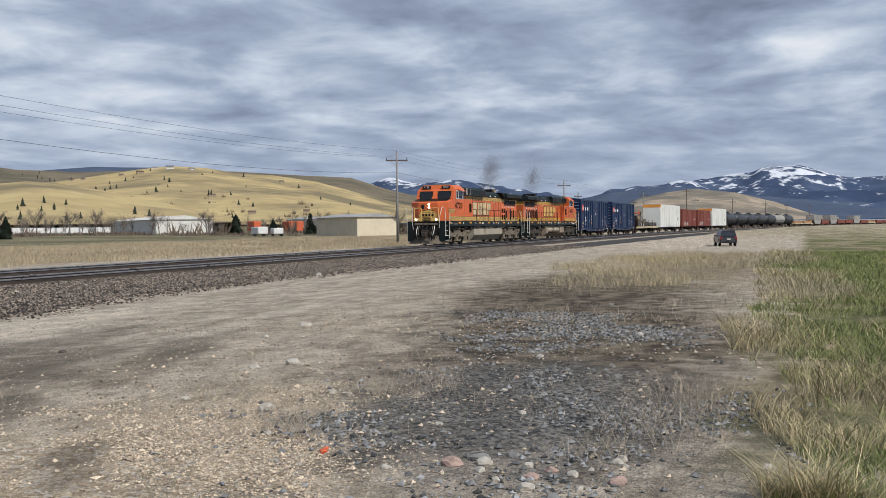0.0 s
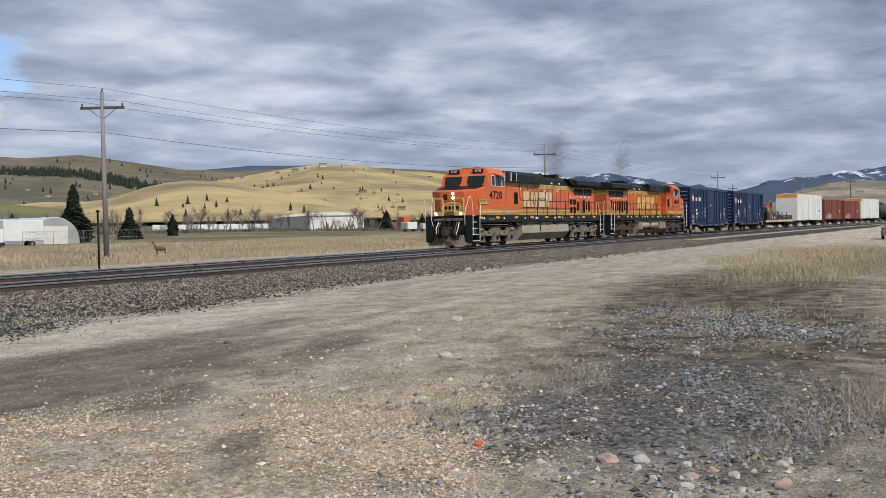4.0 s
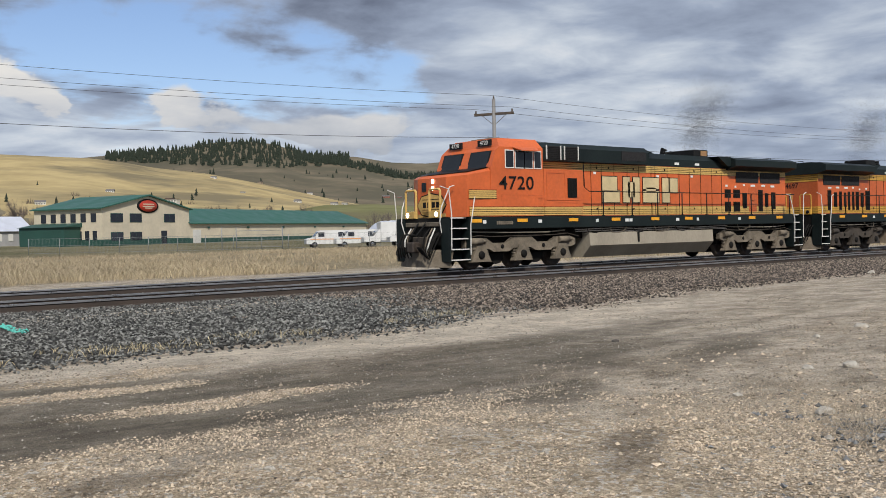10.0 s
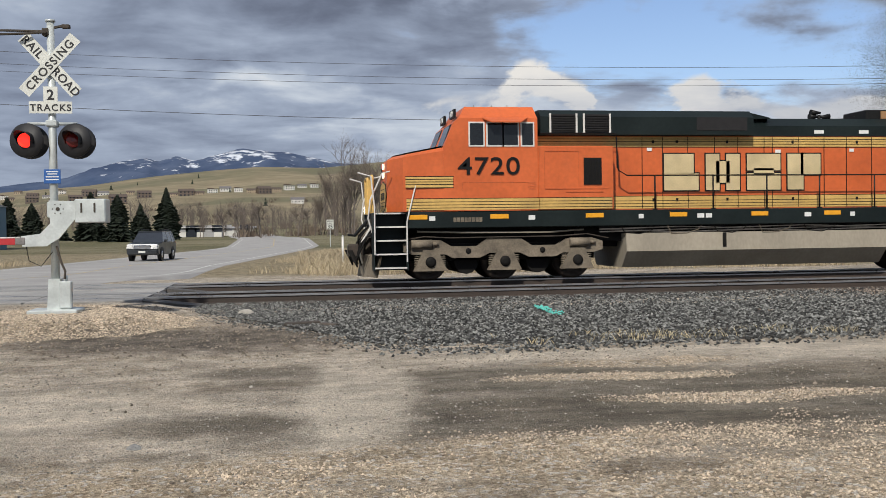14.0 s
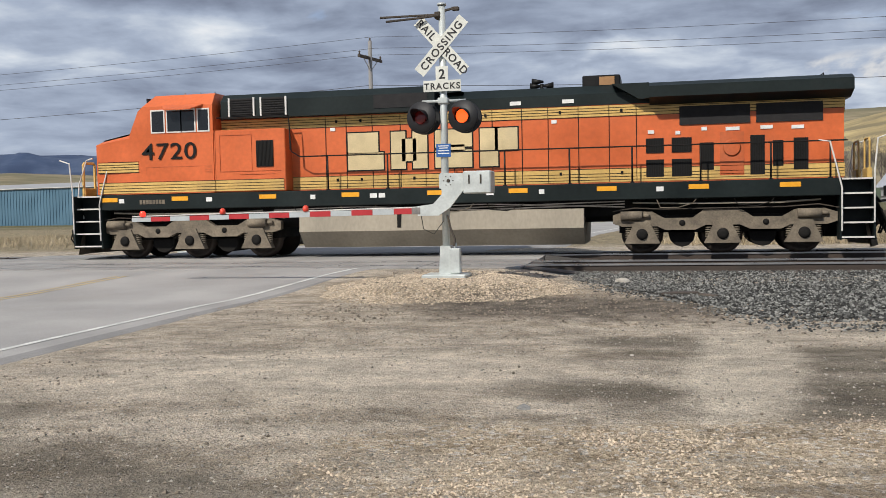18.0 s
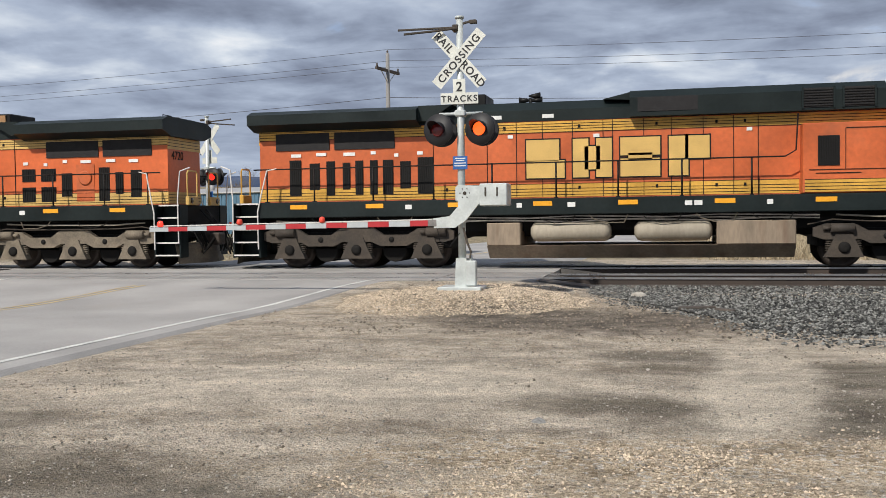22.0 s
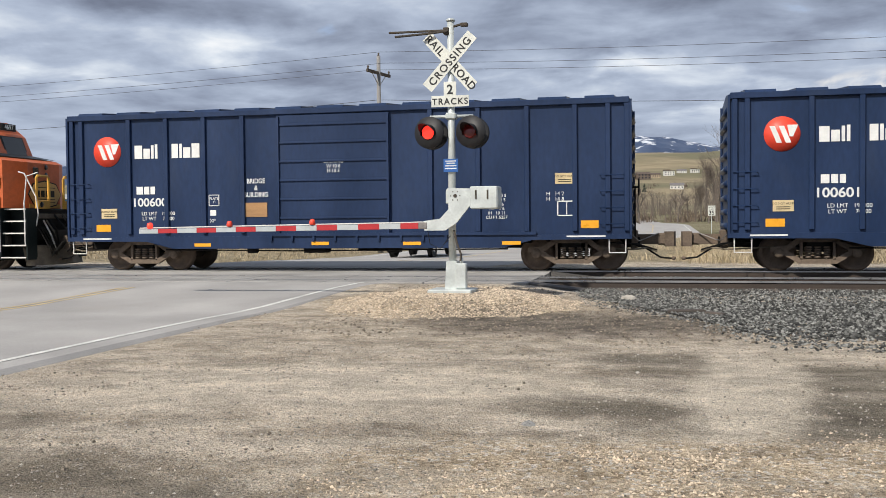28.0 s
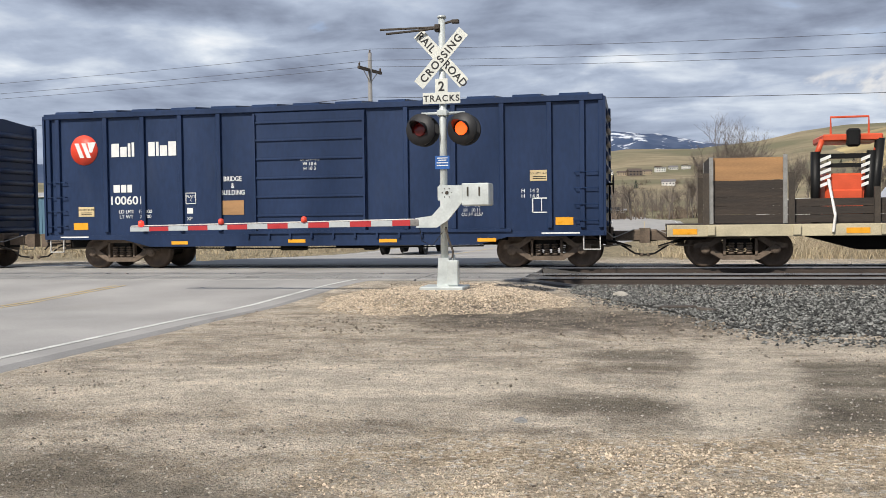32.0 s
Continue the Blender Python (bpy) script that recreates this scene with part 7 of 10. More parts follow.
def low_car(length, kind):
    car = thing("gondola_car" if kind != "hopper" else "hopper_car", {"lumber": "low flatcar loaded with pale timber bundles", "hopper": "grey ribbed covered hopper car", "gondola": "brown steel gondola car"}[kind], "freight car", group="cars at the tail")
    x0, x1 = 0.9, length - 0.9
    if kind == "hopper":
        bm = B()
        prism(bm, [(x0, 2.2), (x0, 4.3), (x1, 4.3), (x1, 2.2), (x1 - 2.2, 0.8), (x0 + 2.2, 0.8)], -1.5, 1.5)
        part("body", bm, GREYCAR, car)
        for s in (-1, 1):
            for k in range(11):
                rb = B()
                x = x0 + 0.2 + k * (x1 - x0 - 0.5) / 10
                box(rb, x, x + 0.1, *sorted((s * 1.5, s * 1.57)), 2.2, 4.25)
                part("side_post", rb, GREYCAR, car)
    else:
        bm = B()
        box(bm, x0, x1, -1.5, 1.5, 0.85, 1.15 if kind == "lumber" else 2.3, 0.02)
        part("body", bm, DECK_CREAM if kind == "lumber" else BROWNCAR, car)
        if kind == "lumber":
            for k in range(4):
                ld = B()
                box(ld, x0 + 0.6 + k * (x1 - x0 - 1) / 4, x0 + 0.2 + (k + 1) * (x1 - x0 - 1) / 4, -1.2, 1.2, 1.15, 1.9 + 0.2 * (k % 2))
                part("timber_bundle", ld, WOOD_TAN, car)
    ub = B()
    box(ub, 0.9, length - 0.9, -0.4, 0.4, 0.6, 0.9)
    part("underframe", ub, UNDER, car)
    freight_truck(car, 2.6)
    freight_truck(car, length - 2.6)
    end_gear(car, length)
    return car


for make in (lambda: far_boxcar("tall white refrigerator boxcar with an orange band", REEFER, 22.0, 4.9, ORANGE_TOP),
             lambda: far_boxcar("oxide-red boxcar with pale scrawls low on its side", BROWNCAR, 18.0, 4.3, None, True),
             lambda: far_boxcar("oxide-red boxcar with pale scrawls low on its side", BROWNCAR, 18.0, 4.3, None, True),
             lambda: far_boxcar("tall white refrigerator boxcar with an orange band", REEFER, 22.0, 4.9, ORANGE_TOP)):
    c = make()
    L_ = 22.0 if "white" in c["label"] else 18.0
    TRAIN_CARS.append((c, s_next))
    s_next += L_
t_car = tank_car(16.5)
for k in range(7):
    TRAIN_CARS.append((t_car if k == 0 else tank_car(16.5, True) if k == 5 else copy_thing(t_car, pose(0, 0, 0)), s_next))
    s_next += 16.5
lum, hop, gon = low_car(19.0, "lumber"), low_car(17.0, "hopper"), low_car(17.0, "gondola")
used = set()
for kind in ("lumber", "lumber", "hopper", "gondola", "hopper", "gondola", "gondola", "hopper", "gondola", "lumber", "gondola", "gondola", "hopper", "gondola"):
    base = {"lumber": lum, "hopper": hop, "gondola": gon}[kind]
    TRAIN_CARS.append((base if kind not in used else copy_thing(base, pose(0, 0, 0)), s_next))
    used.add(kind)
    s_next += 19.0 if kind == "lumber" else 17.0
# ---- hills and mountains: slopes that rise from the plain to their ridge ----
def hill_material(name, a, c, patch_tone, snow=False, scale=0.004):
    m = bpy.data.materials.new(name)
    m.use_nodes = True
    N, L = m.node_tree.nodes, m.node_tree.links
    b = N["Principled BSDF"]
    b.inputs["Roughness"].default_value = 0.95
    b.inputs["Specular IOR Level"].default_value = 0.1
    g = N.new("ShaderNodeNewGeometry")

    def tex(s, d, st=(1, 1, 1)):
        n = N.new("ShaderNodeTexNoise")
        n.inputs["Scale"].default_value, n.inputs["Detail"].default_value, n.inputs["Roughness"].default_value = s, d, 0.6
        mp = N.new("ShaderNodeMapping")
        mp.inputs["Scale"].default_value = st
        L.new(g.outputs["Position"], mp.inputs[0])
        L.new(mp.outputs[0], n.inputs["Vector"])
        return n.outputs[0]

    def rng(v, lo, hi):
        n = N.new("ShaderNodeMapRange")
        n.inputs[1].default_value, n.inputs[2].default_value = lo, hi
        L.new(v, n.inputs[0])
        return n.outputs[0]

    def mix(f, p, q):
        n = N.new("ShaderNodeMix")
        n.data_type = "RGBA"
        L.new(f, n.inputs[0])
        for i, v in ((6, p), (7, q)):
            if isinstance(v, tuple):
                n.inputs[i].default_value = (*v, 1)
            else:
                L.new(v, n.inputs[i])
        return n.outputs[2]

    col = mix(rng(tex(scale * 6, 6.0), 0.35, 0.65), a, c)
    # broad darker patches; on the golden hills they paint in cloud shade
    col = mix(rng(tex(scale * 1.6, 5.0, (1, 1, 3)), 0.45, 0.60), col, patch_tone)
    if snow:
        hs = N.new("ShaderNodeSeparateXYZ")
        L.new(g.outputs["Position"], hs.inputs[0])
        hgt = N.new("ShaderNodeMapRange")
        for k, w in zip((1, 2, 3, 4), (snow[0], snow[1], -0.16, 0.05)):
            hgt.inputs[k].default_value = w
        L.new(hs.outputs[2], hgt.inputs[0])
        sm = N.new("ShaderNodeMath")
        L.new(tex(0.016, 9.0, (1, 1, 0.5)), sm.inputs[0])
        L.new(hgt.outputs[0], sm.inputs[1])
        col = mix(rng(sm.outputs[0], snow[2], snow[2] + 0.07), col, (0.60, 0.63, 0.68))
    L.new(col, b.inputs["Base Color"])
    return m


# bright gold paints in sunlight, dull grey-brown paints in cloud shade
SUNLIT_GOLD = hill_material("sunlit_grass_hill", (0.36, 0.28, 0.14), (0.50, 0.395, 0.20), (0.21, 0.175, 0.105))
CLOUD_SHADED = hill_material("cloud_shaded_hill", (0.135, 0.115, 0.08), (0.20, 0.168, 0.115), (0.11, 0.10, 0.07))
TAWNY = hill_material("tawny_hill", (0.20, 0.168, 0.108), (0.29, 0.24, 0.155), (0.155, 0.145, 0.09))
# distance haze is mixed into these three as a blue base colour
FOREST = hill_material("hazy_forest_mountain", (0.055, 0.078, 0.125), (0.085, 0.11, 0.16), (0.065, 0.088, 0.135), scale=0.002)
SNOWY = hill_material("hazy_snowy_mountain", (0.042, 0.066, 0.125), (0.075, 0.102, 0.165), (0.038, 0.058, 0.11), snow=(90, 230, 0.47), scale=0.0016)
SNOWY_N = hill_material("hazy_streaked_mountain", (0.05, 0.075, 0.135), (0.085, 0.112, 0.175), (0.045, 0.066, 0.12), snow=(170, 330, 0.545), scale=0.0016)


# lighter than the tawny hill: sunlight on the foothill put into the colour
PALE_TAWNY = hill_material("pale_bare_hill", (0.24, 0.20, 0.15), (0.40, 0.33, 0.25), (0.17, 0.155, 0.125))


class Slope:
    """A slope seen as bearing (degrees left of +y) against ridge elevation; u runs from its foot to its ridge."""

    def __init__(self, name, label, ridge, far, near, mat, power=1.25, rough=1.0, foot=4.0, seed=0, back=True):
        self.ridge, self.far, self.near, self.power, self.rough, self.foot, self.seed = sorted(ridge), far, near, power, rough, foot, seed
        a0, a1 = self.ridge[0][0], self.ridge[-1][0]
        n, rows = max(24, int((a1 - a0) / 0.22)), 22
        us = [k / (rows - 1) for k in range(rows)] + ([1.06, 1.25] if back else [])
        v = []
        for i in range(n + 1):
            a = a0 + (a1 - a0) * i / n
            for u in us:
                v.append(self.at(a, u))
        w = len(us)
        f = [(i * w + j, i * w + j + 1, (i + 1) * w + j + 1, (i + 1) * w + j) for i in range(n) for j in range(w - 1)]
        self.ob = tagged(from_arrays(name, v, f, mat, smooth=True), label, "hill", kind="structure")

    def at(self, a, u):
        el = float(np.interp(a, [p for p, _ in self.ridge], [q for _, q in self.ridge]))
        d = self.near + (self.far - self.near) * u
        top = 1.6 + self.far * math.tan(radians(el))
        if u <= 1:
            z = self.foot + (top - self.foot) * u ** self.power
        else:
            z = top - (u - 1) * 0.5 * (top - self.foot)
        x, y = -d * math.sin(radians(a)), d * math.cos(radians(a))
        s = self.far * 0.02
        k = noise.fractal((x / s / 5 + self.seed, y / s / 5, self.seed * 3.1), 0.9, 2.0, 5)
        z += k * self.rough * self.far * 0.0035 * min(1, u * 3) * (1 - 0.8 * smooth(0.8, 1.0, u))
        return (x, y, z)


Slope("mountain_range", "haze-blue forested mountains with snow high up", [(-112, 1.5), (-104, 2.2), (-98, 2.6), (-93.8, 2.5), (-91.9, 2.55), (-91.1, 2.7), (-89.5, 3.15), (-87.6, 3.0), (-87.0, 2.75), (-83.0, 2.4), (-82.4, 2.25), (-79.2, 1.9), (-77.1, 1.4), (-74.7, 1.8), (-72.4, 2.45), (-71.4, 2.3), (-68, 2.7), (-66.5, 3.0), (-64.8, 2.4), (-62, 2.5)], 4300, 2700, SNOWY, 1.1, 4.5, 8, 1)
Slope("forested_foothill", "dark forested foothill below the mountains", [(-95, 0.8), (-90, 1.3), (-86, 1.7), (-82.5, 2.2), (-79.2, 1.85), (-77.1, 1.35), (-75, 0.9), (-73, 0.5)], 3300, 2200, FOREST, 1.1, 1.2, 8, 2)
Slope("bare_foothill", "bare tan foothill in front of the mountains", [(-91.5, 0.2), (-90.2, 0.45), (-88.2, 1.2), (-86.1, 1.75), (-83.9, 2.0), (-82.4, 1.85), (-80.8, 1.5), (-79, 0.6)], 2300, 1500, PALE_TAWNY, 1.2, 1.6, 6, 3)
Slope("low_blue_ridge", "long low ridge on the skyline, haze-tinted blue-grey", [(-58, 3.2), (-54, 3.55), (-50, 3.6), (-47.5, 3.4), (-44, 3.0)], 4300, 3200, FOREST, 1.1, 0.8, 8, 4)
Slope("mountain_range", "haze-blue mountains with streaks of snow", [(-8, 3.6), (-2.5, 4.2), (-1.5, 4.35), (-0.3, 4.6), (0.8, 4.65), (2.2, 4.8), (3.3, 4.55), (4.9, 4.15), (5.8, 4.35), (6.8, 3.95), (7.4, 4.15), (9.0, 3.9), (11.6, 3.1), (13.7, 2.75), (16.5, 2.4), (18.6, 2.55), (21.6, 2.4), (24.5, 2.6), (27.3, 2.5), (30.1, 2.85), (33.0, 3.05), (36, 3.05), (44, 2.7), (55, 2.4), (70, 2.0)], 4200, 2500, SNOWY_N, 1.1, 4.0, 8, 5)
SKY_MID = Slope("back_hill", "broad hill under the forest belt, dulled for cloud shade", [(-75, 1.4), (-70.5, 1.6), (-67.7, 1.9), (-66.1, 2.3), (-64.2, 2.95), (-61.5, 3.1), (-57.7, 3.35), (-52, 3.4), (-49, 3.3), (-46, 3.4), (-43, 3.85), (-40.6, 4.2), (-38, 4.0), (-36, 4.1), (-34, 4.45), (-31, 4.65), (-29.1, 5.25), (-27.5, 5.4), (-25.7, 5.3), (-23.9, 4.95), (-21.1, 4.7), (-18.5, 4.45), (-14, 4.4), (-8, 4.2)], 2100, 900, CLOUD_SHADED, 1.3, 0.8, 6, 6)
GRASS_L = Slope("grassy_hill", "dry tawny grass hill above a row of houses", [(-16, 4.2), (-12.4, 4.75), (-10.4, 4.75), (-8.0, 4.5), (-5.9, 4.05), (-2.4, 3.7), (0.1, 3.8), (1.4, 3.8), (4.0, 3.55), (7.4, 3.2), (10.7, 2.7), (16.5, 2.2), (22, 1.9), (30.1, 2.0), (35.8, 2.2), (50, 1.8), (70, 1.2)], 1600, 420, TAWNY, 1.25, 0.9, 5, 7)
GOLD_L = Slope("golden_hill", "sunlit golden grass hill", [(-36, 1.3), (-33, 1.9), (-30.5, 2.5), (-28.7, 2.95), (-25.4, 3.6), (-22.7, 3.9), (-20.7, 4.25), (-19.1, 4.45), (-16.9, 4.55), (-14.5, 4.6), (-12.6, 4.6), (-10.1, 4.05), (-7, 3.2), (-4, 2.3)], 1250, 480, SUNLIT_GOLD, 1.15, 0.9, 5, 8)
GOLD_R = Slope("golden_hill", "sunlit golden grass hill dotted with houses", [(-71, 0.8), (-67.4, 1.35), (-64.8, 2.0), (-62.2, 2.75), (-59.6, 3.15), (-57.7, 3.25), (-56.0, 3.55), (-54.0, 3.65), (-52.2, 3.45), (-48.6, 2.85), (-45, 2.3), (-41, 1.8), (-37, 1.6), (-33, 1.3)], 1400, 620, SUNLIT_GOLD, 1.2, 0.9, 5, 9)
HUMP = Slope("grassy_knoll", "low rounded knoll of dry grass", [(-58, 0.6), (-55.5, 1.15), (-53.9, 1.55), (-52.6, 1.75), (-50.3, 2.35), (-47.7, 2.75), (-46.5, 2.8), (-45.2, 2.65), (-44, 2.4), (-42.5, 1.85), (-41.2, 1.6), (-39, 0.9)], 800, 430, SUNLIT_GOLD, 1.0, 0.7, 5, 10)
MEADOW_G = hill_material("spring_meadow", (0.135, 0.14, 0.058), (0.20, 0.195, 0.09), (0.15, 0.13, 0.075))
Slope("green_meadow", "greenish spring meadow below the houses", [(-42.5, 0.5), (-40.5, 1.1), (-38, 1.45), (-35, 1.7), (-32, 1.7), (-29, 1.2), (-26.5, 0.6)], 700, 420, MEADOW_G, 1.1, 0.6, 5, 12)

# ---- woods on the hills ----
CONIFER = material("conifer_green", (0.020, 0.030, 0.017), 0.9, vary=0.4, scale=2, grain=20, bump=0.3)
BARK = material("grey_bark", (0.17, 0.145, 0.125), 0.9, vary=0.35, scale=3, grain=30, bump=0.4, stretch=(1, 1, 0.3))
DARK_TWIGS = material("dark_bare_twigs", (0.135, 0.112, 0.095), 0.9, vary=0.35, scale=0.2, grain=2, bump=0.0, world_space=True)
TWIGS = material("bare_twigs", (0.19, 0.155, 0.13), 0.9, vary=0.35, scale=1.5, grain=20, bump=0.1)
BRUSH = material("bare_brush", (0.15, 0.115, 0.085), 0.95, vary=0.4, scale=1.2, grain=12, bump=0.2)


def far_trees(name, places, label, mat, sides=6, seed=1, fat=0.22, tiers=3):
    """Small far conifers joined: ragged stacked cones."""
    r = np.random.RandomState(seed)
    V, F = [], []
    for (x, y, z), h in places:
        for t in range(tiers):
            z0, z1 = z + h * (0.08 + 0.27 * t), z + h * (0.52 + 0.24 * t)
            w = h * fat * (1 - 0.26 * t)
            i0 = len(V)
            for k in range(sides):
                a = 2 * math.pi * (k + r.rand() * 0.5) / sides
                ww = w * (0.65 + 0.6 * r.rand())
                V.append((x + ww * math.cos(a), y + ww * math.sin(a), z0 - h * 0.06 * r.rand()))
            V.append((x + (r.rand() - 0.5) * w * 0.2, y, min(z1, z + h)))
            for k in range(sides):
                F.append((i0 + k, i0 + (k + 1) % sides, i0 + sides))
    return tagged(from_arrays(name, V, F, mat), label, "trees", kind="stuff")


rt = np.random.RandomState(11)
pl = []
for _ in range(900):                       # the forest cap on the knoll
    a = -20 - 13.5 * rt.rand()
    dense = math.exp(-((a + 27.5) / 4.2) ** 2)
    u = 1.0 - rt.rand() ** 1.2 * (0.10 + 0.26 * dense)
    pl.append((SKY_MID.at(a, u), 7 + 8 * rt.rand()))
for _ in range(760):                       # the belt that runs down to the right
    s = rt.rand()
    a = -30.5 - 14.5 * s
    u = 0.93 - 0.40 * s + 0.07 * (rt.rand() - 0.5)
    pl.append((SKY_MID.at(a, u), 6 + 8 * rt.rand()))
for _ in range(150):                       # loose ones
    a = -17 - 36 * rt.rand()
    pl.append((SKY_MID.at(a, 0.3 + 0.65 * rt.rand()), 3.5 + 6 * rt.rand()))
for _ in range(46):
    k = rt.rand()
    pl.append((GOLD_R.at(-50 - 9 * rt.rand() ** 2 if k < 0.5 else -46 - 22 * rt.rand(), 0.2 + 0.75 * rt.rand() if k < 0.7 else 0.04), 2.5 + 4 * rt.rand()))
for _ in range(24):
    pl.append((GOLD_L.at(-8 - 22 * rt.rand(), 0.1 + 0.4 * rt.rand()), 3 + 4 * rt.rand()))
for _ in range(14):
    pl.append((HUMP.at(-42 - 12 * rt.rand(), 0.05 + 0.3 * rt.rand()), 2.5 + 2.5 * rt.rand()))
for _ in range(12):
    pl.append((GRASS_L.at(-2 + 18 * rt.rand(), 0.2 + 0.7 * rt.rand()), 4 + 3 * rt.rand()))
far_trees("hill_conifers", pl, "dark conifers in a belt over the hills", CONIFER, fat=0.3)

# ---- trees nearer by ----
def conifer(h, seed, wide=0.3):
    r = random.Random(seed)
    tr = thing("conifer_tree", "dark green spruce tree standing in a yard", "tree", group="conifers")
    bm = B()
    cyl(bm, (0, 0, -0.2), (0, 0, h * 0.95), h * 0.022, 0.02, 8)
    part("trunk", bm, BARK, tr)
    V, F = [], []
    n = 1000
    for k in range(n):
        u = 0.06 + 0.93 * (k / n)
        a = k * 2.399963 + r.uniform(-0.3, 0.3)
        reach = h * wide * (1 - u) ** 0.7 * r.uniform(0.4, 1.2) * (1 + 0.25 * math.sin(a * 2 + u * 9)) + 0.06
        z = h * u
        c, s = math.cos(a), math.sin(a)
        i = len(V)
        wv = reach * 0.2 + 0.08
        droop = reach * 0.28
        V += [(0.12 * reach * c, 0.12 * reach * s, z + 0.05), (reach * 0.62 * c - wv * s, reach * 0.62 * s + wv * c, z - droop * 0.4), (reach * c, reach * s, z - droop * r.uniform(0.6, 1.3)),
              (reach * 0.62 * c + wv * s, reach * 0.62 * s - wv * c, z - droop * 0.5), (reach * 0.6 * c, reach * 0.6 * s, z - droop * 0.9 - wv)]
        F += [(i, i + 1, i + 2), (i, i + 2, i + 3), (i, i + 4, i + 2)]
    from_arrays("crown", V, F, CONIFER, tr)
    return tr


def bare_tree(h, seed, spread=0.45, label="tall bare cottonwood tree with fine pale twigs", upright=0.75):
    r = random.Random(seed)
    tr = thing("bare_tree", label, "tree", group="bare trees")
    limb, twig = B(), B()

    def grow(p, d, length, rad, depth):
        bmx = limb if depth < 2 else twig
        q = p + d * length
        cyl(bmx, p, q, rad, rad * 0.7, 5 if depth < 2 else 3, caps=False)
        if depth >= 4:
            return
        for k in range((5, 5, 4, 4)[depth] + (1 if r.random() < 0.4 else 0)):
            u = r.uniform(0.35, 1.0)
            base = p + d * length * u
            side = Vector((r.gauss(0, 1), r.gauss(0, 1), r.gauss(0, 0.4)))
            nd = (d * upright + side.normalized() * spread * (1 + 0.15 * depth) + Vector((0, 0, 0.22))).normalized()
            grow(base, nd, length * r.uniform(0.5, 0.72), rad * 0.48, depth + 1)

    stems = 1 if h < 12 else 3
    for k in range(stems):
        d = Vector((r.uniform(-0.12, 0.12), r.uniform(-0.12, 0.12), 1)).normalized()
        grow(Vector((r.uniform(-0.3, 0.3) * (stems - 1), 0, -0.2)), d, h * 0.46, h * (0.0085 if h > 12 else 0.02), 0)
    part("trunk", limb, BARK, tr)
    part("crown", twig, TWIGS, tr)
    return tr


def place(x, y, extra=0.0):
    return pose(x, y, land(x, y) - 0.05 + extra)


def bearing(a, d):
    return -d * math.sin(radians(a)), d * math.cos(radians(a))


def placed(a, d, turn=0.0, scale=1.0):
    x, y = bearing(a, d)
    return pose(x, y, land(x, y) - 0.05, 0, 0, turn) @ Matrix.Scale(scale, 4)


def put(ob, a, d, turn=0.0, scale=1.0):
    """Stand a thing on the ground at a bearing and distance; a copy of it keeps its own scale."""
    x, y = bearing(a, d)
    ob.matrix_basis = pose(x, y, land(x, y) - 0.05, 0, 0, turn)
    ob.scale = (scale, scale, scale)
    return ob


con = [conifer(9.0, 3), conifer(7.0, 4, 0.36)]
first = [True, True]
for k, (a, d, s) in enumerate(((-40.3, 150, 0.95), (-37.2, 215, 0.55), (-36.5, 220, 0.5), (-43.2, 170, 0.62), (-45.5, 200, 0.5), (-57.6, 260, 0.62), (-61.8, 265, 0.66), (-59.7, 300, 0.5), (6.4, 165, 0.95), (9.0, 150, 0.8), (10.4, 158, 0.85), (7.8, 172, 0.7), (12.0, 170, 0.65), (14.6, 165, 0.8), (15.4, 172, 0.85), (13.4, 180, 0.75), (16.2, 178, 0.8), (-52.0, 330, 0.4), (-66.0, 240, 0.4))):
    j = k % 2
    if first[j]:
        ob, first[j] = con[j], False
    else:
        ob = copy_thing(con[j], pose(0, 0, 0))
    put(ob, a, d, k * 57, s * (1.0 if j == 0 else 1.25))

bare = [bare_tree(22, 21, 0.42), bare_tree(20, 22, 0.36, upright=0.9), bare_tree(8, 23, 0.6, "small bare street tree")]
fb = [True] * 3
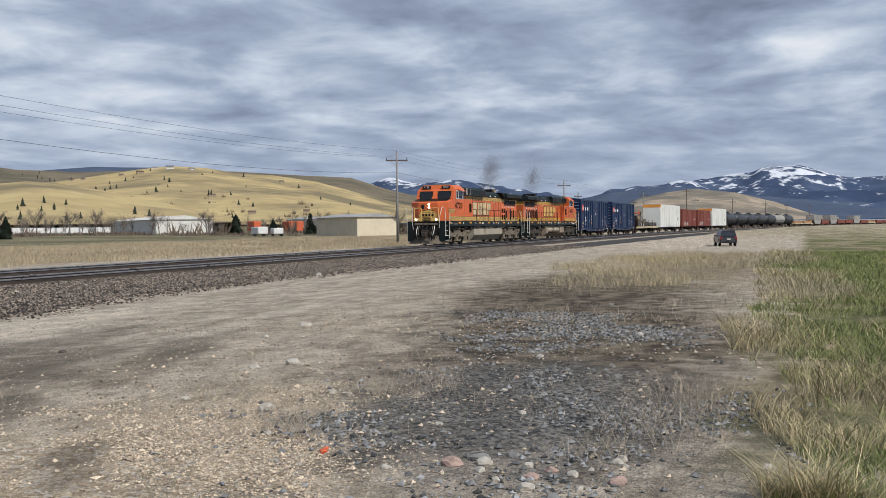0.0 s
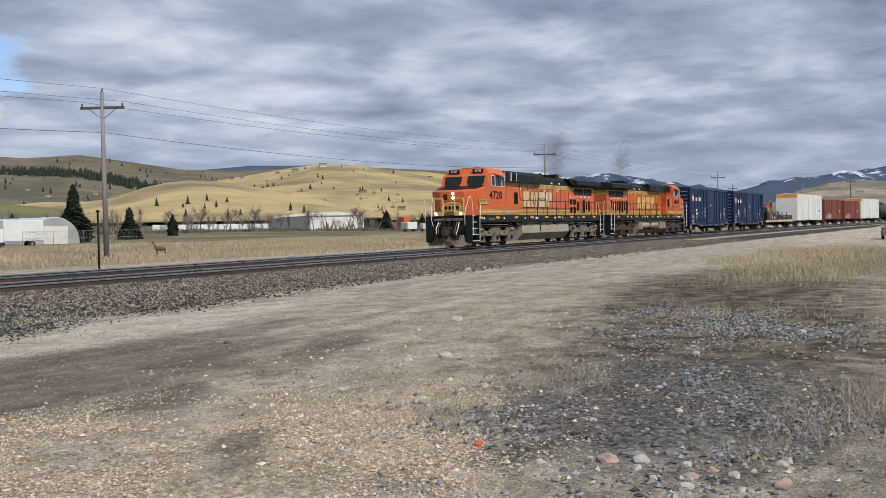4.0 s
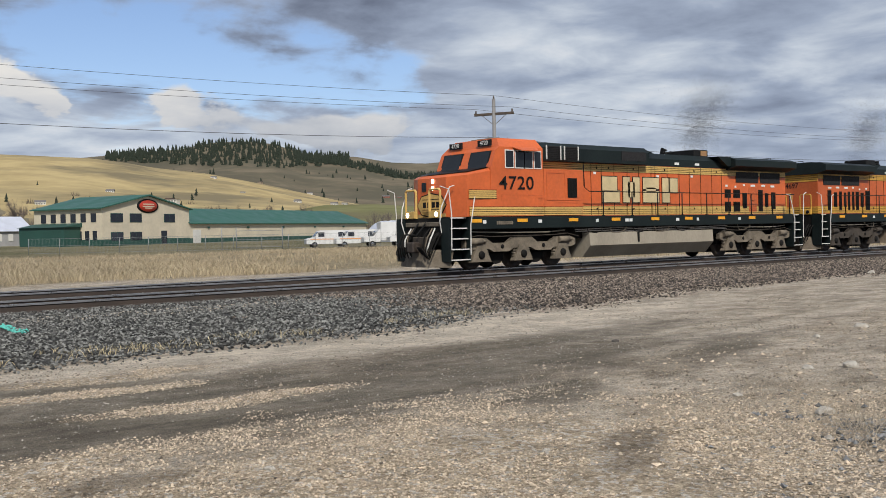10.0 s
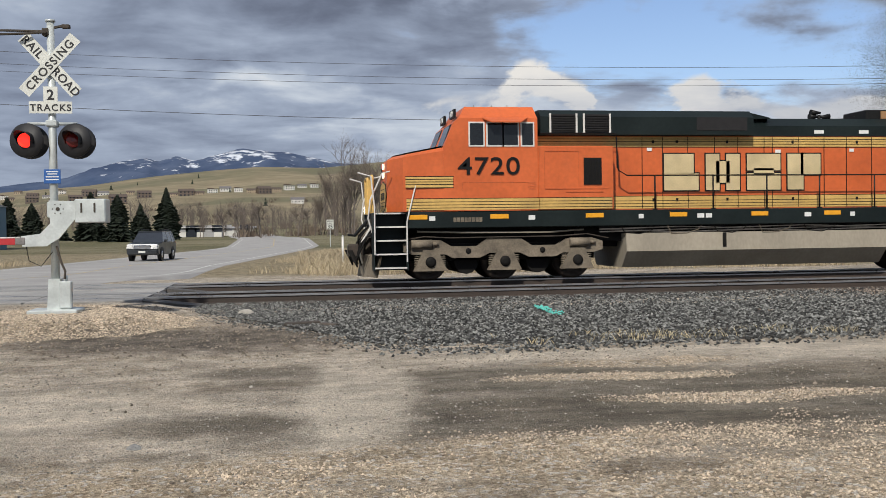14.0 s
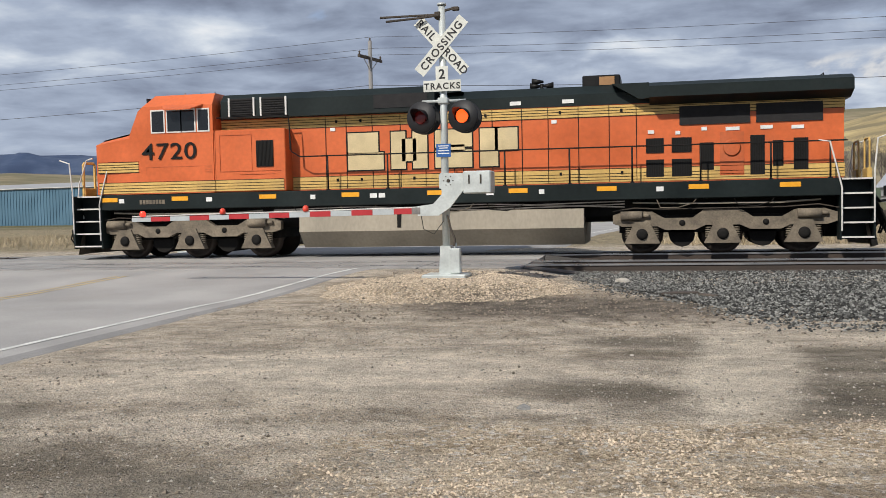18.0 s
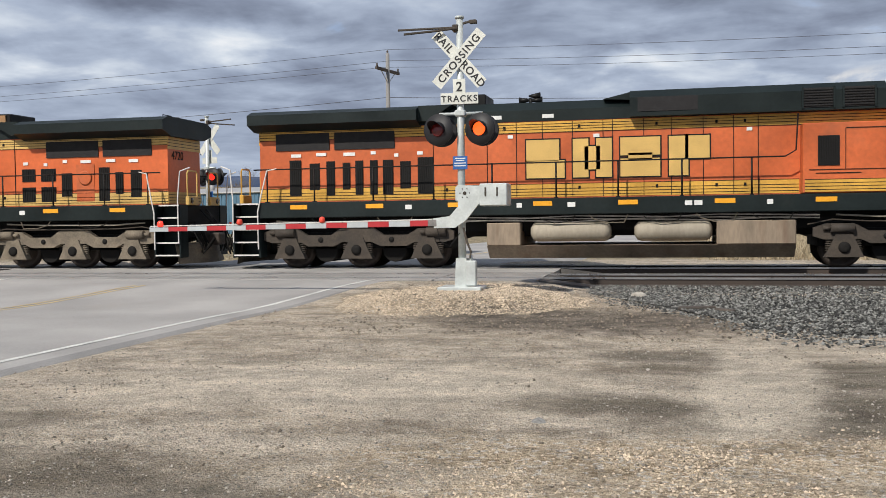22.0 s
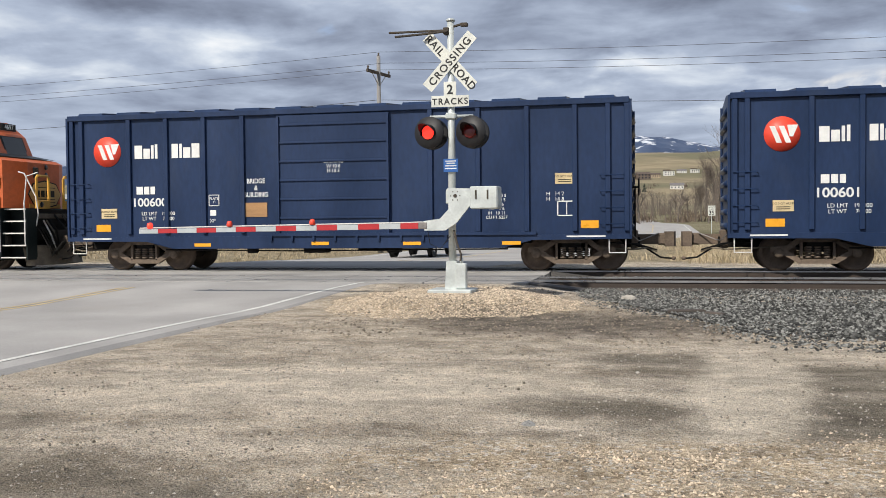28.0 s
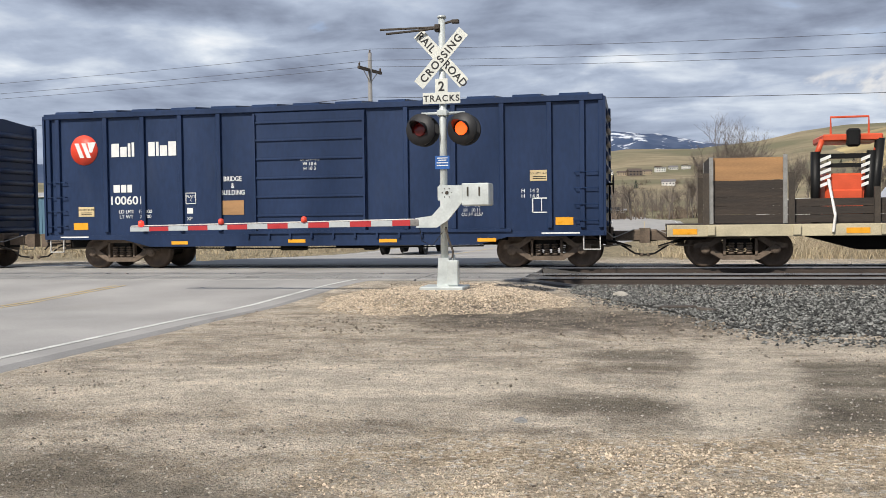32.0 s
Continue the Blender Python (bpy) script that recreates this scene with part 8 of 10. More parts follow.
for k, (a, d, j, s) in enumerate(((-4.0, 192, 0, 0.95), (-5.3, 196, 0, 0.9), (-3.0, 205, 1, 0.75), (-2.2, 215, 1, 0.5), (-6.4, 205, 1, 0.66), (-7.6, 210, 1, 0.7), (-8.6, 214, 1, 0.62), (-9.6, 206, 1, 0.6), (-11.2, 215, 1, 0.7), (-12.0, 222, 1, 0.66), (-13.5, 226, 1, 0.55), (-10.4, 230, 0, 0.55), (-15.5, 235, 1, 0.5),
                                  (24.4, 225, 0, 0.62), (22.5, 228, 0, 0.6), (20.4, 232, 0, 0.56), (25.3, 240, 1, 0.55),
                                  (2.4, 170, 2, 0.95), (1.2, 175, 2, 1.1), (-0.9, 178, 2, 0.9), (-2.6, 172, 2, 0.7), (3.3, 185, 2, 0.8),
                                  (-45.5, 300, 2, 1.1), (-47.0, 290, 2, 1.2), (-48.6, 295, 2, 1.15), (-50.0, 300, 2, 1.2), (-53.4, 260, 2, 0.9), (-56.0, 250, 2, 1.0), (-62.6, 255, 2, 1.0), (-64.0, 230, 2, 0.9), (-66.9, 190, 2, 0.8), (-45.3, 238, 2, 0.62), (-46.4, 242, 2, 0.7), (-47.7, 236, 2, 0.6), (-48.3, 244, 2, 0.72), (-49.3, 240, 2, 0.6), (-50.5, 238, 2, 0.68), (-51.6, 246, 2, 0.62), (-53.0, 240, 2, 0.55), (-54.6, 246, 2, 0.5), (-56.7, 244, 2, 0.5), (-64.4, 225, 2, 0.7), (-31.0, 330, 1, 0.5), (-29.0, 350, 1, 0.5), (-27.0, 340, 0, 0.45))):
    if fb[j]:
        ob, fb[j] = bare[j], False
    else:
        ob = copy_thing(bare[j], pose(0, 0, 0))
    put(ob, a, d, k * 71, s)

# scrub and hedges in the middle distance: thin upright sprays
def scrub(name, places, mat, label, seed, blades=26):
    r = np.random.RandomState(seed)
    V, F = [], []
    for (x, y, z), w, h in places:
        for _ in range(blades):
            a, rr = r.rand() * 6.283, w * math.sqrt(r.rand())
            bx_, by_ = x + rr * math.cos(a), y + rr * math.sin(a)
            lean = (r.rand(2) - 0.5) * h * 0.7
            hh = h * (0.5 + 0.6 * r.rand()) * (1 - 0.5 * (rr / max(w, 0.01)) ** 2)
            t = 0.035 * h + 0.05
            i = len(V)
            V += [(bx_ - t * math.sin(a), by_ + t * math.cos(a), z), (bx_ + t * math.sin(a), by_ - t * math.cos(a), z), (bx_ + lean[0], by_ + lean[1], z + hh)]
            F.append((i, i + 1, i + 2))
    return tagged(from_arrays(name, V, F, mat), label, "scrub", kind="stuff")


sc = []
for _ in range(90):
    a = rt.uniform(-68, -33)
    d = rt.uniform(240, 400)
    x, y = bearing(a, d)
    sc.append(((x, y, land(x, y)), rt.uniform(1.5, 4), rt.uniform(1.5, 5.5)))
for _ in range(120):
    a = rt.uniform(-17, 3)
    d = rt.uniform(200, 330)
    x, y = bearing(a, d)
    sc.append(((x, y, land(x, y)), rt.uniform(1.5, 4), rt.uniform(1, 3.5)))
for s_, a0, a1, u1 in ((GOLD_L, -30, -8, 0.35), (SKY_MID, -40, -18, 0.3), (GRASS_L, -6, 20, 0.3), (GOLD_R, -62, -42, 0.4)):
    for _ in range(70):
        sc.append((s_.at(rt.uniform(a0, a1), rt.uniform(0.0, u1)), rt.uniform(2, 6), rt.uniform(2, 6)))
scrub("scrub", sc, BRUSH, "bare brown scrub and hedges in the middle distance", 31)


def thicket(name, places, mat, label, seed):
    """Far leafless trees: a thin stem each and a spray of fine upright twigs, joined."""
    r = np.random.RandomState(seed)
    V, F = [], []
    for (x, y, z), h, slim in places:
        ca_, sa_ = y / math.hypot(x, y), -x / math.hypot(x, y)
        for k in range(58):
            u = 0.0 if k == 0 else 0.15 + 0.6 * r.rand()
            ln = h * (0.97 if k == 0 else (0.28 + 0.3 * r.rand()) * (1.15 - 0.5 * u))
            side = 0.0 if k == 0 else r.uniform(-1, 1)
            dep = r.uniform(-1, 1) * h * slim * 0.5
            t = h * (0.010 if k == 0 else 0.0034)
            tip = (side * h * slim, min(h, z * 0 + u * h + ln))
            i = len(V)
            for w, zz in ((-t, u * h), (t, u * h)):
                V.append((x + ca_ * w, y + sa_ * w, z + zz))
            V.append((x + ca_ * tip[0] - sa_ * dep, y + sa_ * tip[0] + ca_ * dep, z + tip[1]))
            F.append((i, i + 1, i + 2))
    return tagged(from_arrays(name, V, F, mat), label, "trees", kind="stuff")


th = []
for a0, a1, d0, d1, h0, h1, slim, n in ((-16.5, -2.5, 185, 260, 7, 14, 0.14, 50), (-24, -14, 240, 330, 5, 10, 0.22, 70), (-69, -44, 235, 330, 4, 7, 0.4, 60), (-44, -33, 250, 380, 4, 8, 0.3, 60),
                                        (-4.5, 5, 190, 300, 4, 9, 0.3, 60), (5, 26, 200, 330, 5, 10, 0.3, 90)):
    for _ in range(n):
        a = rt.uniform(a0, a1)
        x, y = bearing(a, rt.uniform(d0, d1))
        edge_ = 1.0 if a0 != -16.5 else 0.45 + 0.55 * smooth(-16.5, -3.5, a)
        th.append(((x, y, land(x, y) - 0.1), rt.uniform(h0, h1) * edge_, slim))
thicket("leafless_trees", th, DARK_TWIGS, "leafless grey-brown trees along the foot of the hills", 37)
hd = []
for _ in range(260):
    a = rt.uniform(-70, -44)
    x, y = bearing(a, rt.uniform(238, 300))
    hd.append(((x, y, land(x, y)), rt.uniform(2, 6), rt.uniform(0.6, 1.7)))
scrub("hedges", hd, BRUSH, "dark leafless hedges before the yards", 39, 40)

# ---- houses and sheds ----
WALLS = [material("house_white", (0.62, 0.61, 0.57), 0.8, vary=0.12, scale=0.5, bump=0.05), material("house_tan", (0.36, 0.29, 0.20), 0.8, vary=0.15, scale=0.5, bump=0.05),
         material("house_brick_red", (0.34, 0.115, 0.07), 0.8, vary=0.15, scale=0.5, bump=0.05), material("house_brown", (0.13, 0.10, 0.08), 0.8, vary=0.2, scale=0.5, bump=0.05)]
ROOFS = [material("roof_grey", (0.16, 0.15, 0.15), 0.8, vary=0.2, scale=0.5, bump=0.1), material("roof_brown", (0.10, 0.075, 0.06), 0.85, vary=0.2, scale=0.5, bump=0.1)]
PANE = material("window_glass", (0.03, 0.035, 0.045), 0.1, vary=0.1, bump=0)


def house(w, dpt, h, wall, roof, label, flat=False):
    ho = thing("house", label, "house", group="hillside houses")
    bm = B()
    box(bm, -w / 2, w / 2, -dpt / 2, dpt / 2, -1.5, h)
    part("wall", bm, wall, ho)
    bm = B()
    if flat:
        box(bm, -w / 2 - 0.5, w / 2 + 0.5, -dpt / 2 - 0.6, dpt / 2 + 0.4, h, h + 0.4)
        box(bm, -w / 2, w * 0.1, -dpt / 2, dpt / 2, h + 0.4, h + 1.6)
    else:
        prism(bm, [(-dpt / 2 - 0.5, h - 0.1), (0, h + dpt * 0.28), (dpt / 2 + 0.5, h - 0.1)], -w / 2 - 0.4, w / 2 + 0.4, axis="x")
    part("roof", bm, roof, ho)
    n = max(2, int(w / 3.2))
    for k in range(n):
        for fl in range(2 if h > 4.5 else 1):
            wd = B()
            cx = -w / 2 + (k + 0.5) * w / n
            box(wd, cx - 0.65, cx + 0.65, -dpt / 2 - 0.06, -dpt / 2 + 0.02, 0.9 + fl * 2.7, 2.2 + fl * 2.7)
            part("window", wd, PANE, ho)
    return ho


kinds = [house(13, 9, 3.4, WALLS[0], ROOFS[0], "white house with a grey gabled roof on the hillside"), house(15, 10, 5.4, WALLS[1], ROOFS[1], "tan two-storey house with a brown roof"),
         house(16, 9, 3.2, WALLS[2], ROOFS[0], "low brick-red house in a meadow"), house(13, 9, 6.0, WALLS[0], ROOFS[1], "modern white house with a flat roof", True), house(13, 9, 4.8, WALLS[3], ROOFS[1], "dark brown house with a broad roof")]
fresh = [True] * 5


def settle(kind, slope, a, el, turn=0):
    """Put a house on a slope where it shows at that elevation."""
    best = min((abs(math.degrees(math.atan2(slope.at(a, u / 60)[2] - 1.6, math.hypot(*slope.at(a, u / 60)[:2]))) - el), u / 60) for u in range(61))
    x, y, z = slope.at(a, best[1])
    m = pose(x, y, z - 0.3, 0, 0, a + turn + 25 * noise.noise((a * 3, el * 5, 0))) @ Matrix.Scale((1.0 if slope is GRASS_L else 0.62) + 0.25 * noise.noise((a * 7, el, 4)), 4)
    if fresh[kind]:
        fresh[kind] = False
        kinds[kind].matrix_basis = m
    else:
        copy_thing(kinds[kind], m)


for a, el in ((-54.0, 3.5), (-53.2, 3.5), (-55.2, 3.45), (-52.4, 3.2), (-51.4, 3.1), (-49.4, 2.85), (-48.8, 2.8), (-60.2, 2.7), (-56.3, 1.9), (-61.6, 1.0), (-58.5, 0.9)):
    settle(0 if el > 3.3 else 1, GOLD_R, a, el, 10)
for k, (a, el) in enumerate(((-31.2, 2.6), (-28.4, 3.2), (-25.8, 3.3), (-27.4, 2.4), (-30.5, 1.9), (-33.2, 1.7), (-32.6, 1.7), (-20.2, 2.6), (-16.6, 1.9), (-12.3, 1.9), (-14.2, 2.1), (-21.8, 1.6), (-23.5, 1.9))):
    settle((0, 1, 0, 0, 0, 0, 0, 0, 0, 0, 1, 0, 3)[k], GOLD_L, a, el, -8)
for a, el in ((-35.6, 2.1), (-36.4, 2.05), (-39.0, 1.9), (-38.0, 2.3), (-41.4, 2.0), (-43.5, 1.8)):
    settle(2 if a > -37 else 0, SKY_MID, a, el, 5)
for k in range(13):
    a = -2.6 + k * 0.72
    settle((1, 3, 0, 3, 1, 4)[k % 6], GRASS_L, a, 2.55 + 0.12 * math.sin(k) - 0.03 * k, 4 + 3 * (k % 2))
for k in range(12):
    a = 7.6 + k * 0.72
    settle((4, 1, 3, 0)[k % 4], GRASS_L, a, 2.1 + 0.16 * math.sin(k * 2.3), -5)
for k in range(6):
    settle((4, 1)[k % 2], GRASS_L, 9.0 + k * 1.1, 1.75 + 0.05 * (k % 3), 6)
settle(0, GRASS_L, -0.9, 1.75)

# ---- the green-roofed shop with its long wing ----
CREAM_WALL = material("cream_metal_siding", (0.60, 0.53, 0.40), 0.65, vary=0.1, scale=0.5, grain=3, bump=0.05)
GREEN_ROOF = material("green_metal_roof", (0.030, 0.115, 0.085), 0.5, vary=0.15, scale=0.4, bump=0.03)
GREEN_WAINSCOT = material("green_wainscot", (0.022, 0.075, 0.06), 0.6, vary=0.15, scale=0.6, bump=0.05)
SIGN_RED = material("oval_sign_red", (0.45, 0.04, 0.02), 0.5, vary=0.1, bump=0)


def windows(parent, spots, y, w, h, name="window"):
    for cx, z in spots:
        fr = B()
        box(fr, cx - w / 2 - 0.08, cx + w / 2 + 0.08, y - 0.05, y, z - 0.08, z + h + 0.08)
        f = part(name, fr, GREEN_WAINSCOT, parent)
        for s in (-1, 1):
            pn = B()
            box(pn, cx + (0.03 if s > 0 else -w / 2), cx + (w / 2 if s > 0 else -0.03), y - 0.07, y - 0.045, z, z + h)
            part("pane", pn, PANE, f)


ax_, ay_ = bearing(-19.75, 152)
shop = thing("shop_building", "cream two-storey shop with green metal roof and a long wing", "building", pose(ax_, ay_, land(ax_, ay_) - 0.1, 0, 0, 26))
bm = B()
prism(bm, [(0, 0), (0, 5.8), (9.7, 7.7), (19.4, 5.8), (19.4, 0)], 0.0, 13.6)
part("wall", bm, CREAM_WALL, shop)
bm = B()
prism(bm, [(-0.5, 5.78), (9.7, 7.95), (19.9, 5.78), (19.9, 5.62), (9.7, 7.72), (-0.5, 5.62)], -0.45, 14.0)
part("roof", bm, GREEN_ROOF, shop)
bm = B()
box(bm, -0.03, 19.43, -0.05, 0.0, 0, 1.1)
box(bm, -0.05, 0.0, -0.05, 13.6, 0, 1.1)
part("wainscot", bm, GREEN_WAINSCOT, shop)
windows(shop, [(3.0, 3.7), (7.0, 3.7), (14.6, 3.7), (3.0, 0.9), (7.0, 0.9)], 0.0, 2.4, 1.2)
bm = B()
box(bm, 12.6, 13.9, -0.07, 0.0, 0.1, 2.3)
part("door", bm, PANE, shop)
bm = B()
lathe(bm, [(0.1, -0.12), (1.0, -0.12), (1.05, -0.02)], (0, 0, 0), "y", 32)
bm.transform(Matrix.Translation((9.7, 0, 6.15)) @ Matrix.Diagonal((2.3, 1, 1.05, 1)))
ov = part("oval_sign", bm, BLACK, shop, "oval black and red sign")
bm = B()
lathe(bm, [(0.1, -0.16), (0.86, -0.16), (0.88, -0.12)], (0, 0, 0), "y", 32)
bm.transform(Matrix.Translation((9.7, 0, 6.15)) @ Matrix.Diagonal((2.25, 1, 1.0, 1)))
part("sign_face", bm, SIGN_RED, ov)
bm = B()
for z, w in ((6.35, 1.2), (6.0, 1.3), (5.75, 0.8)):
    box(bm, 9.7 - w, 9.7 + w, -0.2, -0.155, z, z + 0.16)
part("sign_bars", bm, CREAM_WALL, ov)
for k in range(6):
    wn = B()
    yy = 1.6 + k * 2.0
    box(wn, -0.07, -0.0, yy - 0.5, yy + 0.5, 3.7, 5.0)
    part("side_window", wn, PANE, shop)
for k in range(3):
    wn = B()
    yy = 1.4 + k * 1.5
    box(wn, -0.07, -0.0, yy - 0.4, yy + 0.4, 1.0, 2.4)
    part("side_window", wn, PANE, shop)
bm = B()
box(bm, -3.2, -0.05, 4.2, 13.2, 0, 3.0)
prism(bm, [(-3.5, 3.0), (0.0, 3.6), (0.0, 3.0)], 3.9, 13.5)
part("porch", bm, GREEN_WAINSCOT, shop)
bm = B()
prism(bm, [(-0.0, 0.0), (0.0, 3.6), (7.5, 6.0), (15, 3.6), (15, 0.0)], 19.4, 78.0, axis="x")
part("wing_wall", bm, CREAM_WALL, shop)
bm = B()
prism(bm, [(-0.5, 3.5), (7.5, 6.25), (15.5, 3.5), (15.5, 3.35), (7.5, 6.0), (-0.5, 3.35)], 19.2, 78.4, axis="x")
part("wing_roof", bm, GREEN_ROOF, shop)
bm = B()
box(bm, 19.4, 78.0, -0.05, 0, 0, 1.0)
part("wing_wainscot", bm, GREEN_WAINSCOT, shop)
bm = B()
box(bm, 20.2, 22.2, -0.06, 0, 0, 2.4)
part("wing_door", bm, WALLS[0], shop)
for k in range(5):
    lt = B()
    box(lt, 24 + k * 11, 24.5 + k * 11, -0.2, 0, 2.6, 2.9)
    part("wall_lamp", lt, GREEN_WAINSCOT, shop)

# ---- quonset greenhouse ----
POLY = material("white_sheeting", (0.55, 0.58, 0.66), 0.5, vary=0.12, scale=0.5, bump=0.05)
CORR = material("grey_corrugated", (0.33, 0.33, 0.33), 0.55, vary=0.15, scale=0.5, grain=4, bump=0.1)


def quonset(m, w, length, h, label, skin, end):
    q = thing("quonset_shed", label, "shed", m, group="arched sheds")
    out = [(w / 2 * math.cos(math.pi * k / 18), h * math.sin(math.pi * k / 18) ** 0.8) for k in range(19)]
    bm = B()
    prism(bm, out, -length, 0.0)
    part("arched_skin", bm, skin, q)
    for k in range(9):
        rb = B()
        yy = -0.3 - k * (length - 0.6) / 8
        o2 = [(a * 1.008, b * 1.012 + 0.01) for a, b in out]
        for p0, p1 in zip(o2[:-1], o2[1:]):
            cyl(rb, (p0[0], yy, p0[1]), (p1[0], yy, p1[1]), 0.05, seg=4)
        part("hoop", rb, skin, q)
    bm = B()
    prism(bm, [(a * 0.99, b * 0.99) for a, b in out], 0.0, 0.08)
    part("end_wall", bm, end, q)
    bm = B()
    box(bm, -1.7, 1.7, 0.08, 0.16, 0.0, h * 0.68)
    part("door", bm, WALLS[0], q)
    return q


gx_, gy_ = bearing(-39.35, 142)
quonset(pose(gx_, gy_, land(gx_, gy_) - 0.05, 0, 0, 180 - 12), 6.9, 24, 3.6, "white arched greenhouse shed with a grey end wall", POLY, CORR)
wx_, wy_ = bearing(-11.0, 190)
shed = thing("white_shed", "long low shed with a curved white roof", "shed", pose(wx_, wy_, land(wx_, wy_) - 0.1, 0, 0, 6))
bm = B()
prism(bm, [(-16.5, 0), (-16.2, 0.7), (-14, 3.2), (-13.2, 3.6), (0.0, 4.0), (1.8, 2.6), (2.2, 0)], 0, 10)
part("roof_skin", bm, WALLS[0], shed)
bm = B()
prism(bm, [(0.0, 0), (0.0, 3.95), (1.78, 2.58), (2.16, 0)], -0.08, 0.0)
part("end_wall", bm, CORR, shed)
hx_, hy_ = bearing(-16.2, 176)
cot = thing("stone_cottage", "low grey cottage with a pale metal roof", "building", pose(hx_, hy_, land(hx_, hy_) - 0.1, 0, 0, 14))
bm = B()
box(bm, -11.5, 0, 0, 8, 0, 2.6)
part("wall", bm, CORR, cot)
bm = B()
prism(bm, [(-0.4, 2.5), (4, 5.0), (8.4, 2.5)], -11.8, 0.3, axis="x")
part("roof", bm, POLY, cot)
for k in range(4):
    wn = B()
    box(wn, -8 + k * 1.9, -7.2 + k * 1.9, -0.06, 0.0, 0.9, 2.1)
    part("window", wn, WALLS[0], cot)

# ---- vehicles ----
VAN_WHITE = material("van_white", (0.66, 0.66, 0.65), 0.4, vary=0.08, scale=1, bump=0.01)
TYRE = material("tyre", (0.018, 0.018, 0.018), 0.85, vary=0.2, bump=0.1)
SUV_GREY = material("suv_grey", (0.045, 0.047, 0.055), 0.3, metal=0.3, vary=0.1, scale=1, bump=0.0, coat=0.3)
SUV_DARK = material("suv_dark", (0.028, 0.032, 0.036), 0.32, metal=0.2, vary=0.1, scale=1, bump=0.0, coat=0.3)
CHROME = material("chrome", (0.55, 0.55, 0.56), 0.2, metal=1.0, vary=0.05, bump=0)
TAIL_RED = material("tail_lamp_red", (0.30, 0.02, 0.02), 0.3, vary=0.05, bump=0)


def wheels(car, xs, half, r):
    for x in xs:
        for s in (-1, 1):
            w = B()
            lathe(w, [(r * 0.55, s * 0.11), (r * 0.62, s * 0.12), (r * 0.97, s * 0.1), (r, s * 0.05), (r, -s * 0.1), (r * 0.6, -s * 0.12)], (x, s * half, r), "y", 20)
            ww = part("wheel", w, TYRE, car)
            c = B()
            lathe(c, [(0.04, s * 0.125), (r * 0.2, s * 0.13), (r * 0.5, s * 0.118), (r * 0.55, s * 0.1)], (x, s * half, r), "y", 14)
            part("rim", c, CHROME, ww)


def van(m, boxy, label):
    v = thing("van", label, "van", m, group="parked vans")
    bm = B()
    if boxy:
        prism(bm, [(0, 0.6), (0, 1.15), (1.2, 1.3), (1.8, 2.0), (2.0, 2.05), (2.0, 0.6)], -0.95, 0.95)
        part("cab", bm, VAN_WHITE, v)
        bm = B()
        box(bm, 2.0, 6.2, -1.1, 1.1, 0.7, 2.95, 0.05)
        part("cargo_box", bm, VAN_WHITE, v)
        L_, ws = 6.2, (1.0, 5.0)
    else:
        prism(bm, [(0, 0.45), (0, 1.0), (0.15, 1.1), (0.95, 1.25), (1.55, 1.98), (2.0, 2.1), (5.3, 2.1), (5.45, 1.95), (5.5, 0.45)], -0.98, 0.98)
        part("body", bm, VAN_WHITE, v)
        L_, ws = 5.5, (1.0, 4.5)
        for s in (-1, 1):
            for x0, x1 in ((1.45, 2.2), (3.9, 4.55), (4.65, 5.3)):
                g = B()
                box(g, x0, x1, *sorted((s * 0.975, s * 0.99)), 1.3, 1.85)
                part("side_glass", g, PANE, v)
            g = B()
            prism(g, [(0.4, 1.0), (5.2, 0.95), (5.2, 1.05), (0.4, 1.08)], *sorted((s * 0.98, s * 0.986)))
            part("side_stripe", g, ORANGE_TOP, v)
        for y0, y1 in ((-0.85, -0.08), (0.08, 0.85)):
            g = B()
            box(g, 5.47, 5.51, y0, y1, 1.25, 1.85)
            part("rear_glass", g, PANE, v)
    g = B()
    mm = Matrix.Translation((1.5, 0, 1.62)) @ Matrix.Rotation(radians(40), 4, "Y")
    box(g, -0.02, 0.02, -0.8, 0.8, -0.33, 0.33, m=Matrix.Translation((-0.27, 0, 0.02)) @ mm)
    part("windscreen", g, PANE, v)
    for s in (-1, 1):
        g = B()
        box(g, L_ - 0.02, L_ + 0.02, *sorted((s * 0.85, s * 0.95)), 0.8, 1.2)
        part("tail_lamp", g, TAIL_RED, v)
    wheels(v, ws, 0.88, 0.36)
    return v


for k, (a, boxy) in enumerate(((-30.9, False), (-32.6, False), (-34.2, True), (-35.7, True))):
    x, y = bearing(a, 121 - k * 1.5)
    van(pose(x, y, land(x, y), 0, 0, -22), boxy, "white box van parked in a row" if boxy else "white passenger van with rear windows, parked")


